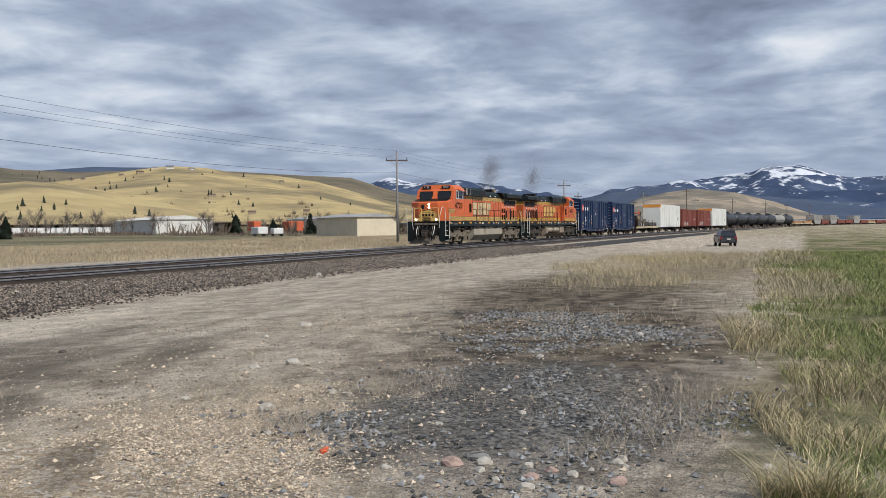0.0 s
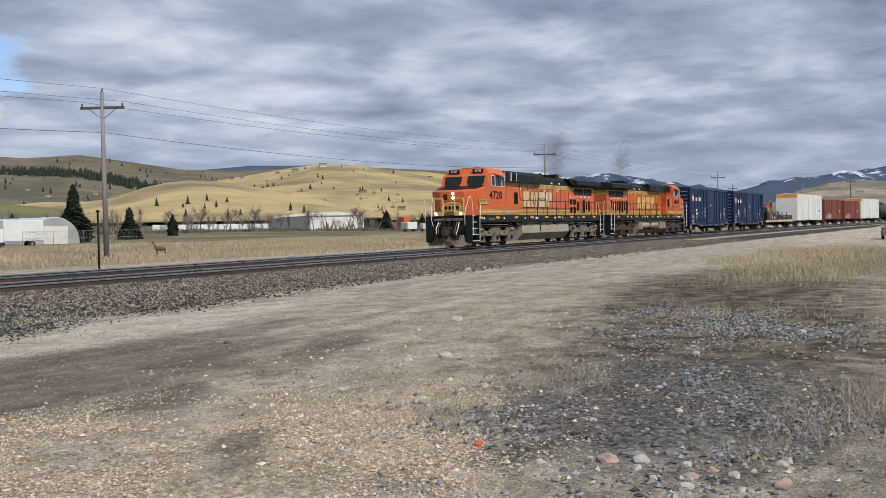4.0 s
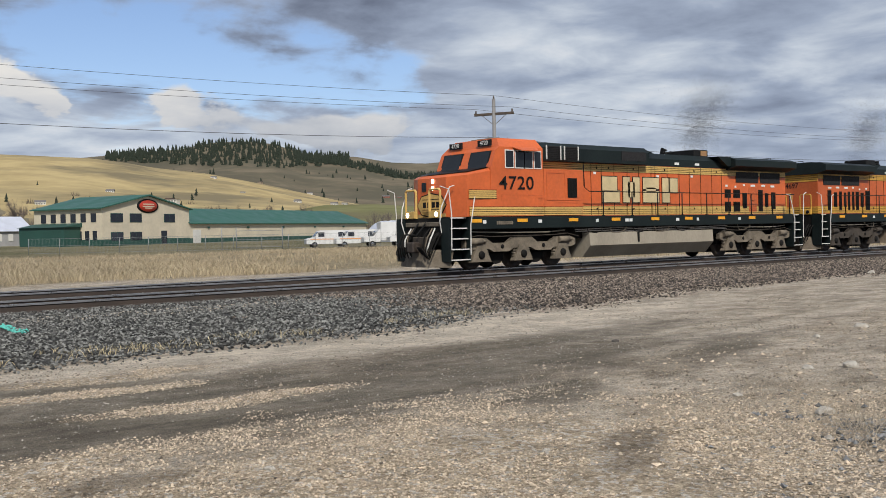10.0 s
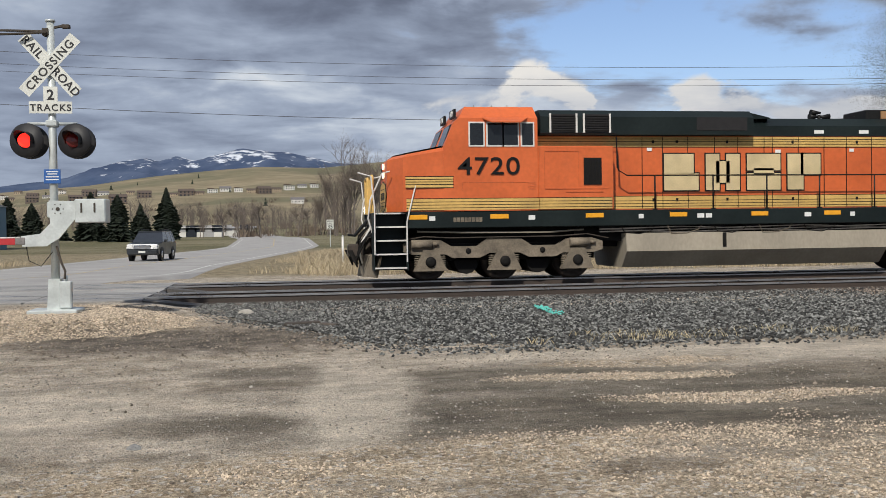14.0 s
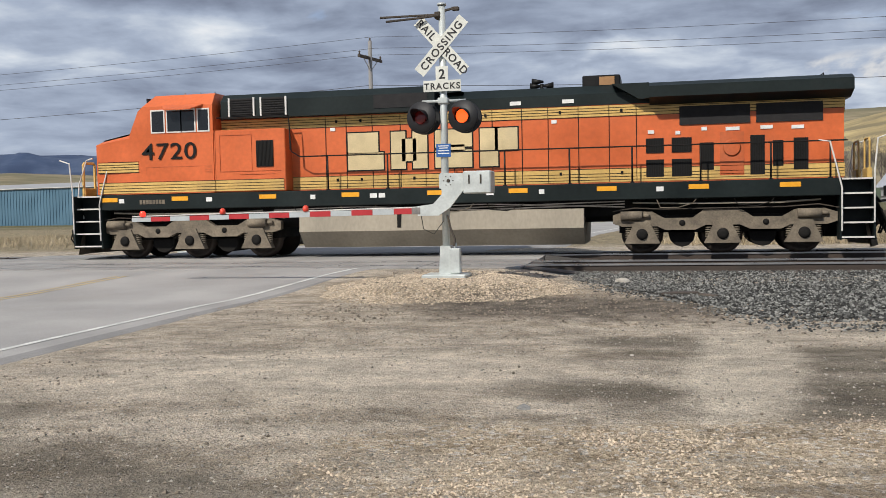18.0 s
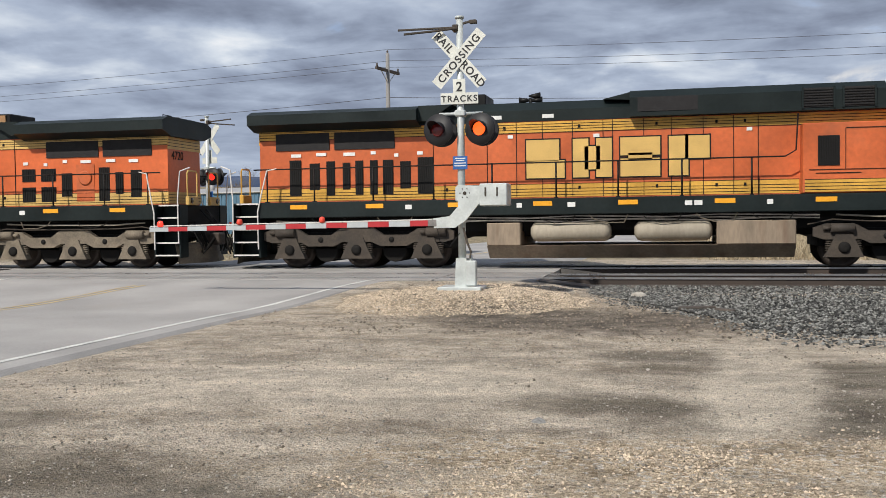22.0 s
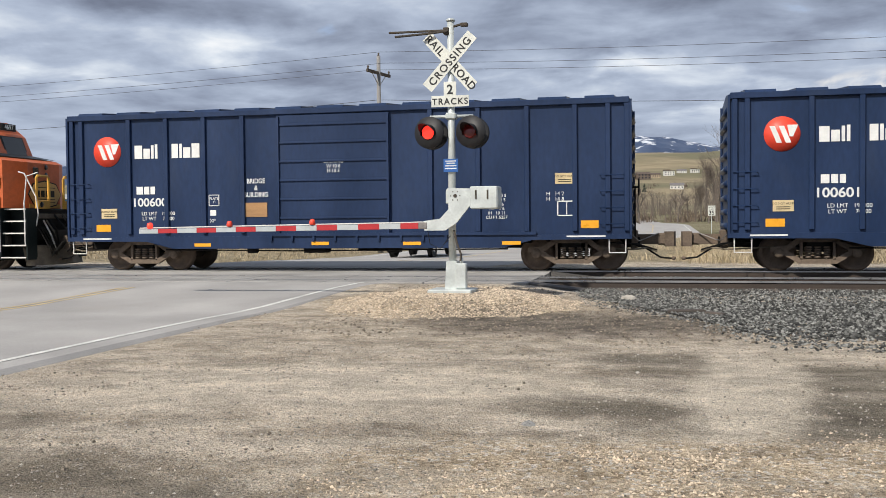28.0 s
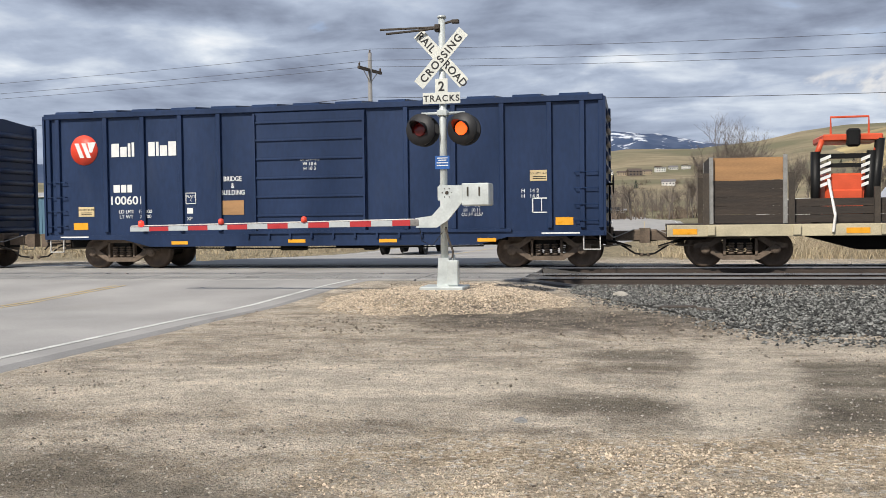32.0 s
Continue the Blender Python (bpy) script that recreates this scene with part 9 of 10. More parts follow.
def suv(m, paint, label, name="suv"):
    v = thing(name, label, "car", m)
    bm = B()
    sec = [(0.0, 0.45), (-0.05, 0.75), (0.05, 1.02), (1.2, 1.12), (1.35, 1.14), (4.45, 1.14), (4.68, 1.05), (4.72, 0.5), (4.6, 0.36), (0.15, 0.36)]
    prism(bm, sec, -0.93, 0.93)
    bmesh.ops.bevel(bm, geom=[e for e in bm.edges if abs(e.verts[0].co.y - e.verts[1].co.y) < 0.01], offset=0.06, segments=2, affect="EDGES")
    part("body", bm, paint, v, smooth=False)
    bm = B()
    lo_ = [(1.15, -0.88), (4.6, -0.88), (4.6, 0.88), (1.15, 0.88)]
    hi_ = [(1.95, -0.7), (4.35, -0.7), (4.35, 0.7), (1.95, 0.7)]
    a = [bm.verts.new((x, y, 1.12)) for x, y in lo_]
    c = [bm.verts.new((x, y, 1.74)) for x, y in hi_]
    for k in range(4):
        bm.faces.new((a[k], a[(k + 1) % 4], c[(k + 1) % 4], c[k]))
    part("glasshouse", bm, PANE, v)
    bm = B()
    box(bm, 1.9, 4.42, -0.72, 0.72, 1.72, 1.8, 0.03)
    part("roof", bm, paint, v)
    for s in (-1, 1):
        pl_ = B()
        for x0, x1, xb in ((1.2, 1.32, 1.98), (2.75, 2.87, 2.8), (3.75, 3.87, 3.8), (4.45, 4.62, 4.3)):
            vs = [(x0, s * 0.895, 1.12), (x1, s * 0.895, 1.12), (xb + 0.1, s * 0.715, 1.74), (xb, s * 0.715, 1.74)]
            pl_.faces.new([pl_.verts.new(p) for p in vs])
        part("pillars", pl_, paint, v)
        rk = B()
        tube(rk, [(2.1, s * 0.62, 1.8), (2.15, s * 0.62, 1.88), (4.2, s * 0.62, 1.88), (4.25, s * 0.62, 1.8)], 0.02)
        part("roof_rail", rk, BLACK, v)
        hl = B()
        box(hl, -0.05, 0.1, *sorted((s * 0.55, s * 0.88)), 0.78, 0.98, 0.02)
        part("headlight", hl, WHITE_MARK, v)
        tl = B()
        box(tl, 4.6, 4.74, *sorted((s * 0.72, s * 0.92)), 0.8, 1.1, 0.02)
        part("tail_lamp", tl, TAIL_RED, v)
        mr = B()
        box(mr, 1.45, 1.65, *sorted((s * 0.93, s * 1.08)), 1.12, 1.28, 0.03)
        part("mirror", mr, paint, v)
        fl = B()
        for x in (0.92, 3.72):
            lathe(fl, [(0.42, s * 0.0), (0.46, s * 0.03), (0.4, s * 0.03)], (x, s * 0.92, 0.4), "y", 18)
        part("wheel_arch", fl, BLACK, v)
    gr = B()
    box(gr, -0.08, 0.02, -0.5, 0.5, 0.72, 0.96, 0.02)
    part("grille", gr, CHROME, v)
    bp = B()
    box(bp, -0.1, 0.05, -0.88, 0.88, 0.42, 0.66, 0.03)
    box(bp, 4.66, 4.78, -0.88, 0.88, 0.42, 0.7, 0.03)
    part("bumpers", bp, paint, v)
    npl = B()
    box(npl, -0.115, -0.1, -0.2, 0.2, 0.5, 0.62)
    box(npl, 4.72, 4.74, -0.2, 0.2, 0.75, 0.88)
    part("blank_plates", npl, SIGN_WHITE, v)
    wheels(v, (0.92, 3.72), 0.84, 0.4)
    return v


px_, py_ = bearing(-85.66, 115)
suv(pose(px_ + 4.2, py_ + 1.0, land(px_ + 2, py_), 0, 0, 194), SUV_GREY, "dark grey sport utility vehicle parked on the dirt", "parked_suv")
truck = suv(pose(0, 0, 0), SUV_DARK, "dark sport utility vehicle waiting at the level crossing", "waiting_suv")


def on_road(y):
    """A car in the lane towards the crossing, its nose at y."""
    c = road_x(y) - 2.0 if y < 50 else road_x(y) - 2.0 + 0.9 * smooth(50, 66, y)
    dx = (road_x(y + 3) - road_x(y - 3)) / 6
    return pose(c, y, road_z(y), 0, 0, 90 - math.degrees(math.atan(dx)))


MOVERS.append((truck, [(t, on_road(y)) for t, y in ((0, 190), (3, 160), (6, 126), (9, 95), (11, 76), (13, 64), (14.2, 59.5), (15.5, 54.5), (17.5, 47), (20, 41), (23, 40.2), (32, 40.0))]))

# ---- warehouses and yards further off ----
BLUE_WALL = material("blue_corrugated_wall", (0.085, 0.17, 0.24), 0.55, vary=0.12, scale=0.4, bump=0.03)
rx_, ry_ = bearing(17.9, 112)
lx_, ly_ = bearing(36.5, 147)
ln = math.hypot(lx_ - rx_, ly_ - ry_) * 1.8
wh = thing("blue_warehouse", "long blue corrugated metal warehouse", "building", pose(rx_, ry_, land(rx_, ry_) - 0.1, 0, 0, math.degrees(math.atan2(ly_ - ry_, lx_ - rx_))))
bm = B()
box(bm, 0, ln, -14, 0, 0, 5.1)
part("wall", bm, BLUE_WALL, wh)
rib = B()
for k in range(int(ln / 0.55)):
    x = 0.2 + k * 0.55
    box(rib, x, x + 0.16, 0.0, 0.06, 0.1, 5.05)
tagged(part("wall_ribs", rib, BLUE_WALL, wh), kind="stuff")
bm = B()
prism(bm, [(0.3, 5.1), (-7, 6.0), (-14.3, 5.1)], -0.2, ln + 0.2, axis="x")
part("roof", bm, CORR, wh)
bm = B()
box(bm, -0.1, 0.12, -0.02, 0.1, 0, 5.15)
box(bm, -0.1, ln, -0.02, 0.13, 5.0, 5.18)
part("trim", bm, WALLS[0], wh)
for x in (8, 24):
    bm = B()
    cyl(bm, (x, -4, 5.3), (x, -4, 6.6), 0.3, seg=10)
    part("roof_vent", bm, CORR, wh)


TRAILER_O = material("trailer_orange", (0.55, 0.11, 0.04), 0.6, vary=0.15, scale=1, bump=0.03)


def hall(a, d, w, dpt, h, wall, roof, turn, label, doors=6):
    x, y = bearing(a, d)
    ob = thing("warehouse", label, "building", pose(x, y, land(x, y) - 0.1, 0, 0, turn), group="far warehouses")
    bm = B()
    box(bm, -w / 2, w / 2, 0, dpt, 0, h)
    part("wall", bm, wall, ob)
    bm = B()
    prism(bm, [(-0.5, h), (dpt / 2, h + dpt * 0.07), (dpt + 0.5, h)], -w / 2 - 0.4, w / 2 + 0.4, axis="x")
    part("roof", bm, roof, ob)
    for k in range(doors):
        dd = B()
        cx = -w / 2 + (k + 0.5) * w / doors
        box(dd, cx - 1.1, cx + 1.1, -0.06, 0, 0.1 if k % 2 else 1.2, 2.6)
        part("door" if k % 2 else "window", dd, PANE if k % 3 else CORR, ob)
    return ob


white_hall = hall(-54.9, 300, 40, 16, 4.1, WALLS[0], WALLS[0], 55, "long white warehouse with a pale roof", 14)
hall(-65.6, 205, 14, 10, 4.0, CREAM_WALL, CORR, 62, "cream metal building by the line", 4)
bm = B()
box(bm, 12, 15.5, -0.12, -0.02, 2.5, 3.5)
part("sign", bm, TRAILER_O, white_hall, "small red sign board")
hall(-63.2, 330, 22, 12, 4.4, WALLS[0], CORR, 60, "white loading shed in the yard", 5)
hall(4.6, 215, 9, 6, 2.1, WALLS[0], WALLS[0], 0, "low white shop beside the road", 5)
# added shed, sized and placed as a stand-in for a grey mound
hall(2.6, 225, 8, 6, 1.8, WALLS[0], CORR, 0, "small white shed standing in for a grey mound beside the road", 2)


def trailer(a, d, turn, mat, w=7.0, h=2.7, label="white camper trailer parked in a yard"):
    x, y = bearing(a, d)
    ob = thing("trailer", label, "trailer", pose(x, y, land(x, y), 0, 0, turn), group="parked trailers")
    bm = B()
    box(bm, -w / 2, w / 2, -1.2, 1.2, 0.5, 0.5 + h, 0.15)
    part("body", bm, mat, ob)
    for xx in (-w * 0.28, 0.05 * w, w * 0.3):
        wd = B()
        box(wd, xx - 0.5, xx + 0.5, -1.23, -1.19, 1.5, 2.2)
        part("window", wd, PANE, ob)
    wheels(ob, (-0.5, 0.5), 1.05, 0.36)
    return ob


for k in range(15):
    trailer(-44.6 - k * 0.42, 305, 48 + (k * 37) % 30, VAN_WHITE, 4.2 + 0.6 * (k % 3), 1.7)
trailer(-58.9, 232, 50, VAN_WHITE, 5.2, 1.7, "white camper trailer parked on the verge")
trailer(-59.9, 232, 50, VAN_WHITE, 2.4, 1.4, "white pickup cab beside a camper")
for a in (-58.6, -60.6, -61.0):
    trailer(a, 300, 55, TRAILER_O, 5.5, 3.0, "orange freight container in a yard")
trailer(-63.2, 300, 60, VAN_WHITE, 12, 3.2, "white semi-trailer in a yard")
# old truck with a black and orange sign board
ox_, oy_ = bearing(-12.1, 168)
old = thing("old_truck", "old green flatbed truck carrying a black sign board", "truck", pose(ox_, oy_, land(ox_, oy_), 0, 0, 12))
bm = B()
prism(bm, [(-4.6, 0.6), (-4.6, 1.3), (-2.9, 1.5), (-2.6, 2.3), (-1.2, 2.3), (-1.1, 0.6)], -0.9, 0.9)
part("cab", bm, material("faded_green_paint", (0.10, 0.13, 0.09), 0.7, vary=0.3, scale=1, bump=0.1), old)
bm = B()
box(bm, -1.1, 3.6, -1.0, 1.0, 0.75, 0.95)
part("bed", bm, WOOD_DARK, old)
bm = B()
box(bm, -0.7, 3.4, -0.9, -0.75, 1.0, 2.6, 0.05)
sb_ = part("sign_board", bm, BLACK, old)
bm = B()
box(bm, -0.3, 3.0, -0.94, -0.9, 1.3, 1.7)
box(bm, 0.1, 2.8, -0.94, -0.9, 1.85, 2.3)
part("sign_bars", bm, TRAILER_O, sb_)
wheels(old, (-3.6, 2.2), 0.9, 0.42)

# chain-link fence and gate of the yard
FENCE = material("chain_link_steel", (0.30, 0.31, 0.31), 0.5, metal=0.6, vary=0.15, bump=0)
fence = thing("yard_fence", "galvanised post-and-rail yard fence", "fence")
fp = [bearing(a, 112 + 0.35 * abs(a + 25)) for a in [-16 - k * 1.55 for k in range(19)]]
for x, y in fp:
    bm = B()
    cyl(bm, (x, y, land(x, y) - 0.1), (x, y, land(x, y) + 1.75), 0.035, seg=6)
    part("post", bm, FENCE, fence)
for (x0, y0), (x1, y1) in zip(fp[:-1], fp[1:]):
    for dz in (1.72, 0.95, 0.15):
        bm = B()
        cyl(bm, (x0, y0, land(x0, y0) + dz), (x1, y1, land(x1, y1) + dz), 0.014, seg=4)
        part("fence_rail", bm, FENCE, fence)
    bm = B()
    n = 22
    for k in range(n):
        u = k / n
        xa, ya = x0 + (x1 - x0) * u, y0 + (y1 - y0) * u
        cyl(bm, (xa, ya, land(xa, ya) + 0.12), (xa, ya, land(xa, ya) + 1.72), 0.006, seg=3, caps=False)
    tagged(part("wire_mesh", bm, FENCE, fence), kind="stuff")
gate = thing("yard_gate", "tall galvanised sliding yard gate", "gate")
for k, a in enumerate((-26.2, -27.0, -29.6)):
    x, y = bearing(a, 115)
    bm = B()
    cyl(bm, (x, y, land(x, y) - 0.1), (x, y, land(x, y) + 2.6), 0.06, seg=6)
    part("gate_post", bm, FENCE, gate)
x0, y0 = bearing(-27.0, 115)
x1, y1 = bearing(-29.6, 115)
for dz in (0.3, 1.2, 2.2):
    bm = B()
    cyl(bm, (x0, y0, land(x0, y0) + dz), (x1, y1, land(x1, y1) + dz), 0.03, seg=5)
    part("gate_rail", bm, FENCE, gate)

# ---- deer in the dry grass ----
FUR = material("deer_fur", (0.15, 0.095, 0.055), 0.9, vary=0.25, scale=5, bump=0.1)
deer = thing("deer", "brown deer standing in the dry grass", "deer", pose(42.2, 42.4, land(42.2, 42.4), 0, 0, 115))
deer.scale = (0.78, 0.78, 0.78)
bm = B()
lathe(bm, [(0.04, -0.42), (0.13, -0.36), (0.17, -0.1), (0.16, 0.15), (0.14, 0.36), (0.05, 0.44)], (0, 0, 0.68), "x", 12)
part("body", bm, FUR, deer, smooth=True)
bm = B()
cyl(bm, (0.36, 0, 0.74), (0.5, 0, 1.08), 0.085, 0.05, 10)
part("neck", bm, FUR, deer)
bm = B()
lathe(bm, [(0.03, -0.09), (0.065, -0.03), (0.06, 0.05), (0.03, 0.17)], (0.56, 0, 1.12), "x", 10)
part("head", bm, FUR, deer)
for s in (-1, 1):
    bm = B()
    cyl(bm, (0.5, s * 0.05, 1.16), (0.47, s * 0.13, 1.28), 0.03, 0.005, 6)
    part("ear", bm, FUR, deer)
    for x in (-0.3, 0.3):
        bm = B()
        tube(bm, [(x, s * 0.09, 0.62), (x - 0.03, s * 0.09, 0.34), (x + 0.02, s * 0.09, 0.0)], 0.032, 6)
        part("leg", bm, FUR, deer)
bm = B()
cyl(bm, (-0.42, 0, 0.72), (-0.5, 0, 0.6), 0.03, 0.01, 6)
part("tail", bm, WHITE_RAIL, deer)
# ---- sleepers ----
TIE = material("creosoted_timber", (0.085, 0.07, 0.058), 0.9, vary=0.4, scale=2.5, grain=35, bump=0.4, stretch=(1, 0.2, 1), random=0.3, dirt=(0.22, 0.19, 0.16), dirt_amount=0.2)
tie_mesh = None
for nm, yc in (("near", Y_NEAR), ("far", Y_FAR)):
    for k in range(122):
        x = -2.5 + 0.53 * k
        if tie_mesh is None:
            o = part("sleeper", box(B(), -0.115, 0.115, -1.3, 1.3, -0.1, 0.07, 0.012), TIE, tracks[nm])
            tie_mesh = o.data
        else:
            o = new("sleeper", tie_mesh)
            o.parent = tracks[nm]
        o.matrix_basis = pose(x, yc + 0.03 * noise.noise((x * 7, yc, 0)), 0.006 * noise.noise((x * 5, yc, 2)), 0, 0, 1.2 * noise.noise((x * 3, yc, 8)))
    v, f = [], []
    for k in range(122, 520):
        px_, py_, a_ = on_track(-2.5 + 0.53 * k, yc)
        c, s_ = math.cos(a_), math.sin(a_)
        n = len(v)
        v += [(px_ + u * c - w * s_, py_ + u * s_ + w * c, z) for z in (-0.1, 0.07) for u, w in ((-0.115, -1.3), (0.115, -1.3), (0.115, 1.3), (-0.115, 1.3))]
        f += [(n + 4, n + 5, n + 6, n + 7), (n, n + 1, n + 5, n + 4), (n + 1, n + 2, n + 6, n + 5), (n + 2, n + 3, n + 7, n + 6), (n + 3, n, n + 4, n + 7)]
    o = from_arrays("far_sleepers", v, f, TIE, tracks[nm])
    o["kind"] = "stuff"

# ---- loose stones on the ground ----
def land_at(x, y):
    return np.array([land(a, c) for a, c in zip(x, y)])


def oval(x, y, cx, cy, rx, ry, turn=0.0):
    c, s_ = math.cos(radians(turn)), math.sin(radians(turn))
    u, w = ((x - cx) * c + (y - cy) * s_) / rx, ((y - cy) * c - (x - cx) * s_) / ry
    return np.sqrt(u * u + w * w)


def scatter(n, x0, x1, y0, y1, seed):
    r = np.random.RandomState(seed)
    return x0 + (x1 - x0) * r.rand(n), y0 + (y1 - y0) * r.rand(n), r


PEBBLE = island_tint(material("tan_pebbles", (0.50, 0.41, 0.305), 0.85, vary=0.2, scale=4, grain=60, bump=0.2, world_space=True), 0.5, 1.4)
GRIT = island_tint(material("grey_grit", (0.34, 0.31, 0.265), 0.9, vary=0.25, scale=4, grain=60, bump=0.2, world_space=True), 0.3, 1.5)
# brown dirt, darkened in the colour to read as the clods' small shadows
CLOD = island_tint(material("dirt_clod", (0.255, 0.21, 0.16), 0.95, vary=0.25, scale=4, grain=60, bump=0.2, world_space=True), 0.45, 1.35)
CINDER = island_tint(material("dark_cinder", (0.118, 0.120, 0.120), 0.9, vary=0.25, scale=4, grain=60, bump=0.2, world_space=True), 0.25, 2.8)

x, y, r = scatter(230000, -3.0, 9.5, 2.4, 12.5, 11)
d = np.minimum.reduce([oval(x, y, 3.6, 4.9, 5.0, 2.2, -9), oval(x, y, 1.2, 7.0, 2.6, 0.6, 8), oval(x, y, 4.2, 11.5, 1.6, 0.32), oval(x, y, 3.7, 10.4, 1.4, 0.28), oval(x, y, 4.4, 9.0, 1.4, 0.28)])
d = d + 1.5 * (field(x, y, 2, 0.7) - 0.45)
hollow = np.minimum.reduce([oval(x, y, 2.57, 6.5, 0.55, 0.28), oval(x, y, 5.4, 4.65, 0.45, 0.2, 30), oval(x, y, 5.9, 5.1, 0.5, 0.2, 30), oval(x, y, 1.0, 5.9, 0.7, 0.2, 10)])
ok = (d < 0.95 + 0.35 * r.rand(len(x)) ** 2) & (hollow + 0.5 * (r.rand(len(x)) - 0.5) > 0.9) & (r.rand(len(x)) < np.clip(4.2 * field(x, y, 9, 1.2) - 1.3, 0.08, 1))
x, y = x[ok], y[ok]
size = 0.0045 + 0.0105 * r.rand(len(x)) ** 2
tagged(strewn("gravel_pebbles", np.stack([x, y, land_at(x, y) + size * 0.3], 1), size, PEBBLE, 12), "tan river pebbles spread over the trodden dirt", "gravel", kind="stuff")

x, y, r = scatter(75000, -7.0, 14.0, 2.6, 13.0, 13)
ok = r.rand(len(x)) < np.clip(2.6 * field(x, y, 21, 0.55) - 0.9, 0.06, 1)
x, y = x[ok], y[ok]
size = 0.003 + 0.012 * r.rand(len(x)) ** 5
tagged(strewn("loose_grit", np.stack([x, y, land_at(x, y) + size * 0.3], 1), size, GRIT, 14), "grey-brown grit and small stones on bare dirt", "grit", kind="stuff")

x, y, r = scatter(95000, 5.2, 21.0, 0.0, 9.0, 15)
d = np.minimum(oval(x, y, 9.2, 2.6, 3.9, 2.3, 12), oval(x, y, 12.8, 3.2, 5.4, 1.9, 14)) + 0.9 * (field(x, y, 5, 0.8) - 0.5)
ok = (d < 0.8 + 0.45 * r.rand(len(x)) ** 2) & (r.rand(len(x)) < np.clip(5.0 * field(x, y, 25, 0.8) - 2.0, 0.04, 1))
x, y = x[ok], y[ok]
size = 0.007 + 0.026 * r.rand(len(x)) ** 2.6
tagged(strewn("cinder_gravel", np.stack([x, y, land_at(x, y) + size * 0.25], 1), size, CINDER, 16), "dark angular cinder gravel over damp soil", "gravel", kind="stuff")

x, y, r = scatter(60000, -9.0, 20.0, 3.2, 17.5, 91)
ok = r.rand(len(x)) < np.clip(4.0 * field(x, y, 93, 0.5) - 1.7, 0.03, 1)
x, y = x[ok], y[ok]
size = 0.004 + 0.016 * r.rand(len(x)) ** 5
tagged(strewn("dirt_clods", np.stack([x, y, land_at(x, y) + size * 0.35], 1), size, CLOD, 92), "small clods of dirt on pale dust, coloured dark for their shadows", "clods", kind="stuff")

x, y, r = scatter(5200, 5.4, 17.0, 0.6, 8.6, 23)
ok = r.rand(len(x)) < np.clip(3.0 * field(x, y, 27, 0.7) - 1.0, 0.1, 1)
x, y = x[ok], y[ok]
size = 0.006 + 0.024 * r.rand(len(x)) ** 4
tagged(strewn("pale_chips", np.stack([x, y, land_at(x, y) + size * 0.3], 1), size, PEBBLE, 24), "pale stone chips scattered over dark gravel", "stones", kind="stuff")

x, y, r = scatter(34000, -6.6, -1.0, 15.4, 20.9, 17)
d = oval(x, y, -3.75, 18.1, 2.45, 2.5)
ok = d + 0.35 * (field(x, y, 7, 1.2) - 0.5) < 0.95
x, y = x[ok], y[ok]
size = 0.009 + 0.013 * r.rand(len(x))
tagged(strewn("heap_gravel", np.stack([x, y, land_at(x, y) + size * 0.3], 1), size, PEBBLE, 18), "tan gravel heaped round the foot of the crossing signal", "gravel", kind="stuff")

x, y, r = scatter(5200, -5.5, 3.5, 13.2, 20.8, 19)
size = 0.008 + 0.024 * r.rand(len(x)) ** 3
tagged(strewn("apron_stones", np.stack([x, y, land_at(x, y) + size * 0.3], 1), size, CLOD, 20), "dark stones strayed from the ballast onto the dirt", "stones", kind="stuff")

# single stones that stand out
PALE_STONE = material("pale_stone", (0.47, 0.435, 0.375), 0.85, vary=0.3, scale=6, grain=40, bump=0.4)
PINK_STONE = material("pink_stone", (0.42, 0.30, 0.25), 0.85, vary=0.3, scale=6, grain=40, bump=0.4)
GREY_STONE = material("grey_stone", (0.24, 0.235, 0.225), 0.85, vary=0.35, scale=6, grain=40, bump=0.4)
DARK_STONE = material("dark_stone", (0.10, 0.09, 0.08), 0.9, vary=0.3, scale=6, grain=40, bump=0.4)


def stone(x, y, w, mat, label, seed, flat=0.55, lift=None):
    bm = B()
    bmesh.ops.create_icosphere(bm, subdivisions=2, radius=1)
    for q in bm.verts:
        k = 1 + 0.42 * noise.noise(q.co * 1.1 + Vector((seed * 3.7, seed, 0))) + 0.15 * noise.noise(q.co * 2.9 + Vector((0, seed, 5)))
        q.co = Vector((q.co.x * 0.5, q.co.y * 0.38, q.co.z * 0.5 * flat)) * k * w
    o = bm_obj("stone", bm, mat)
    o.matrix_basis = pose(x, y, (land(x, y) if lift is None else lift) + 0.12 * w * flat, 0, 0, seed * 67 % 180)
    tagged(o, label, "stone", group="loose stones")


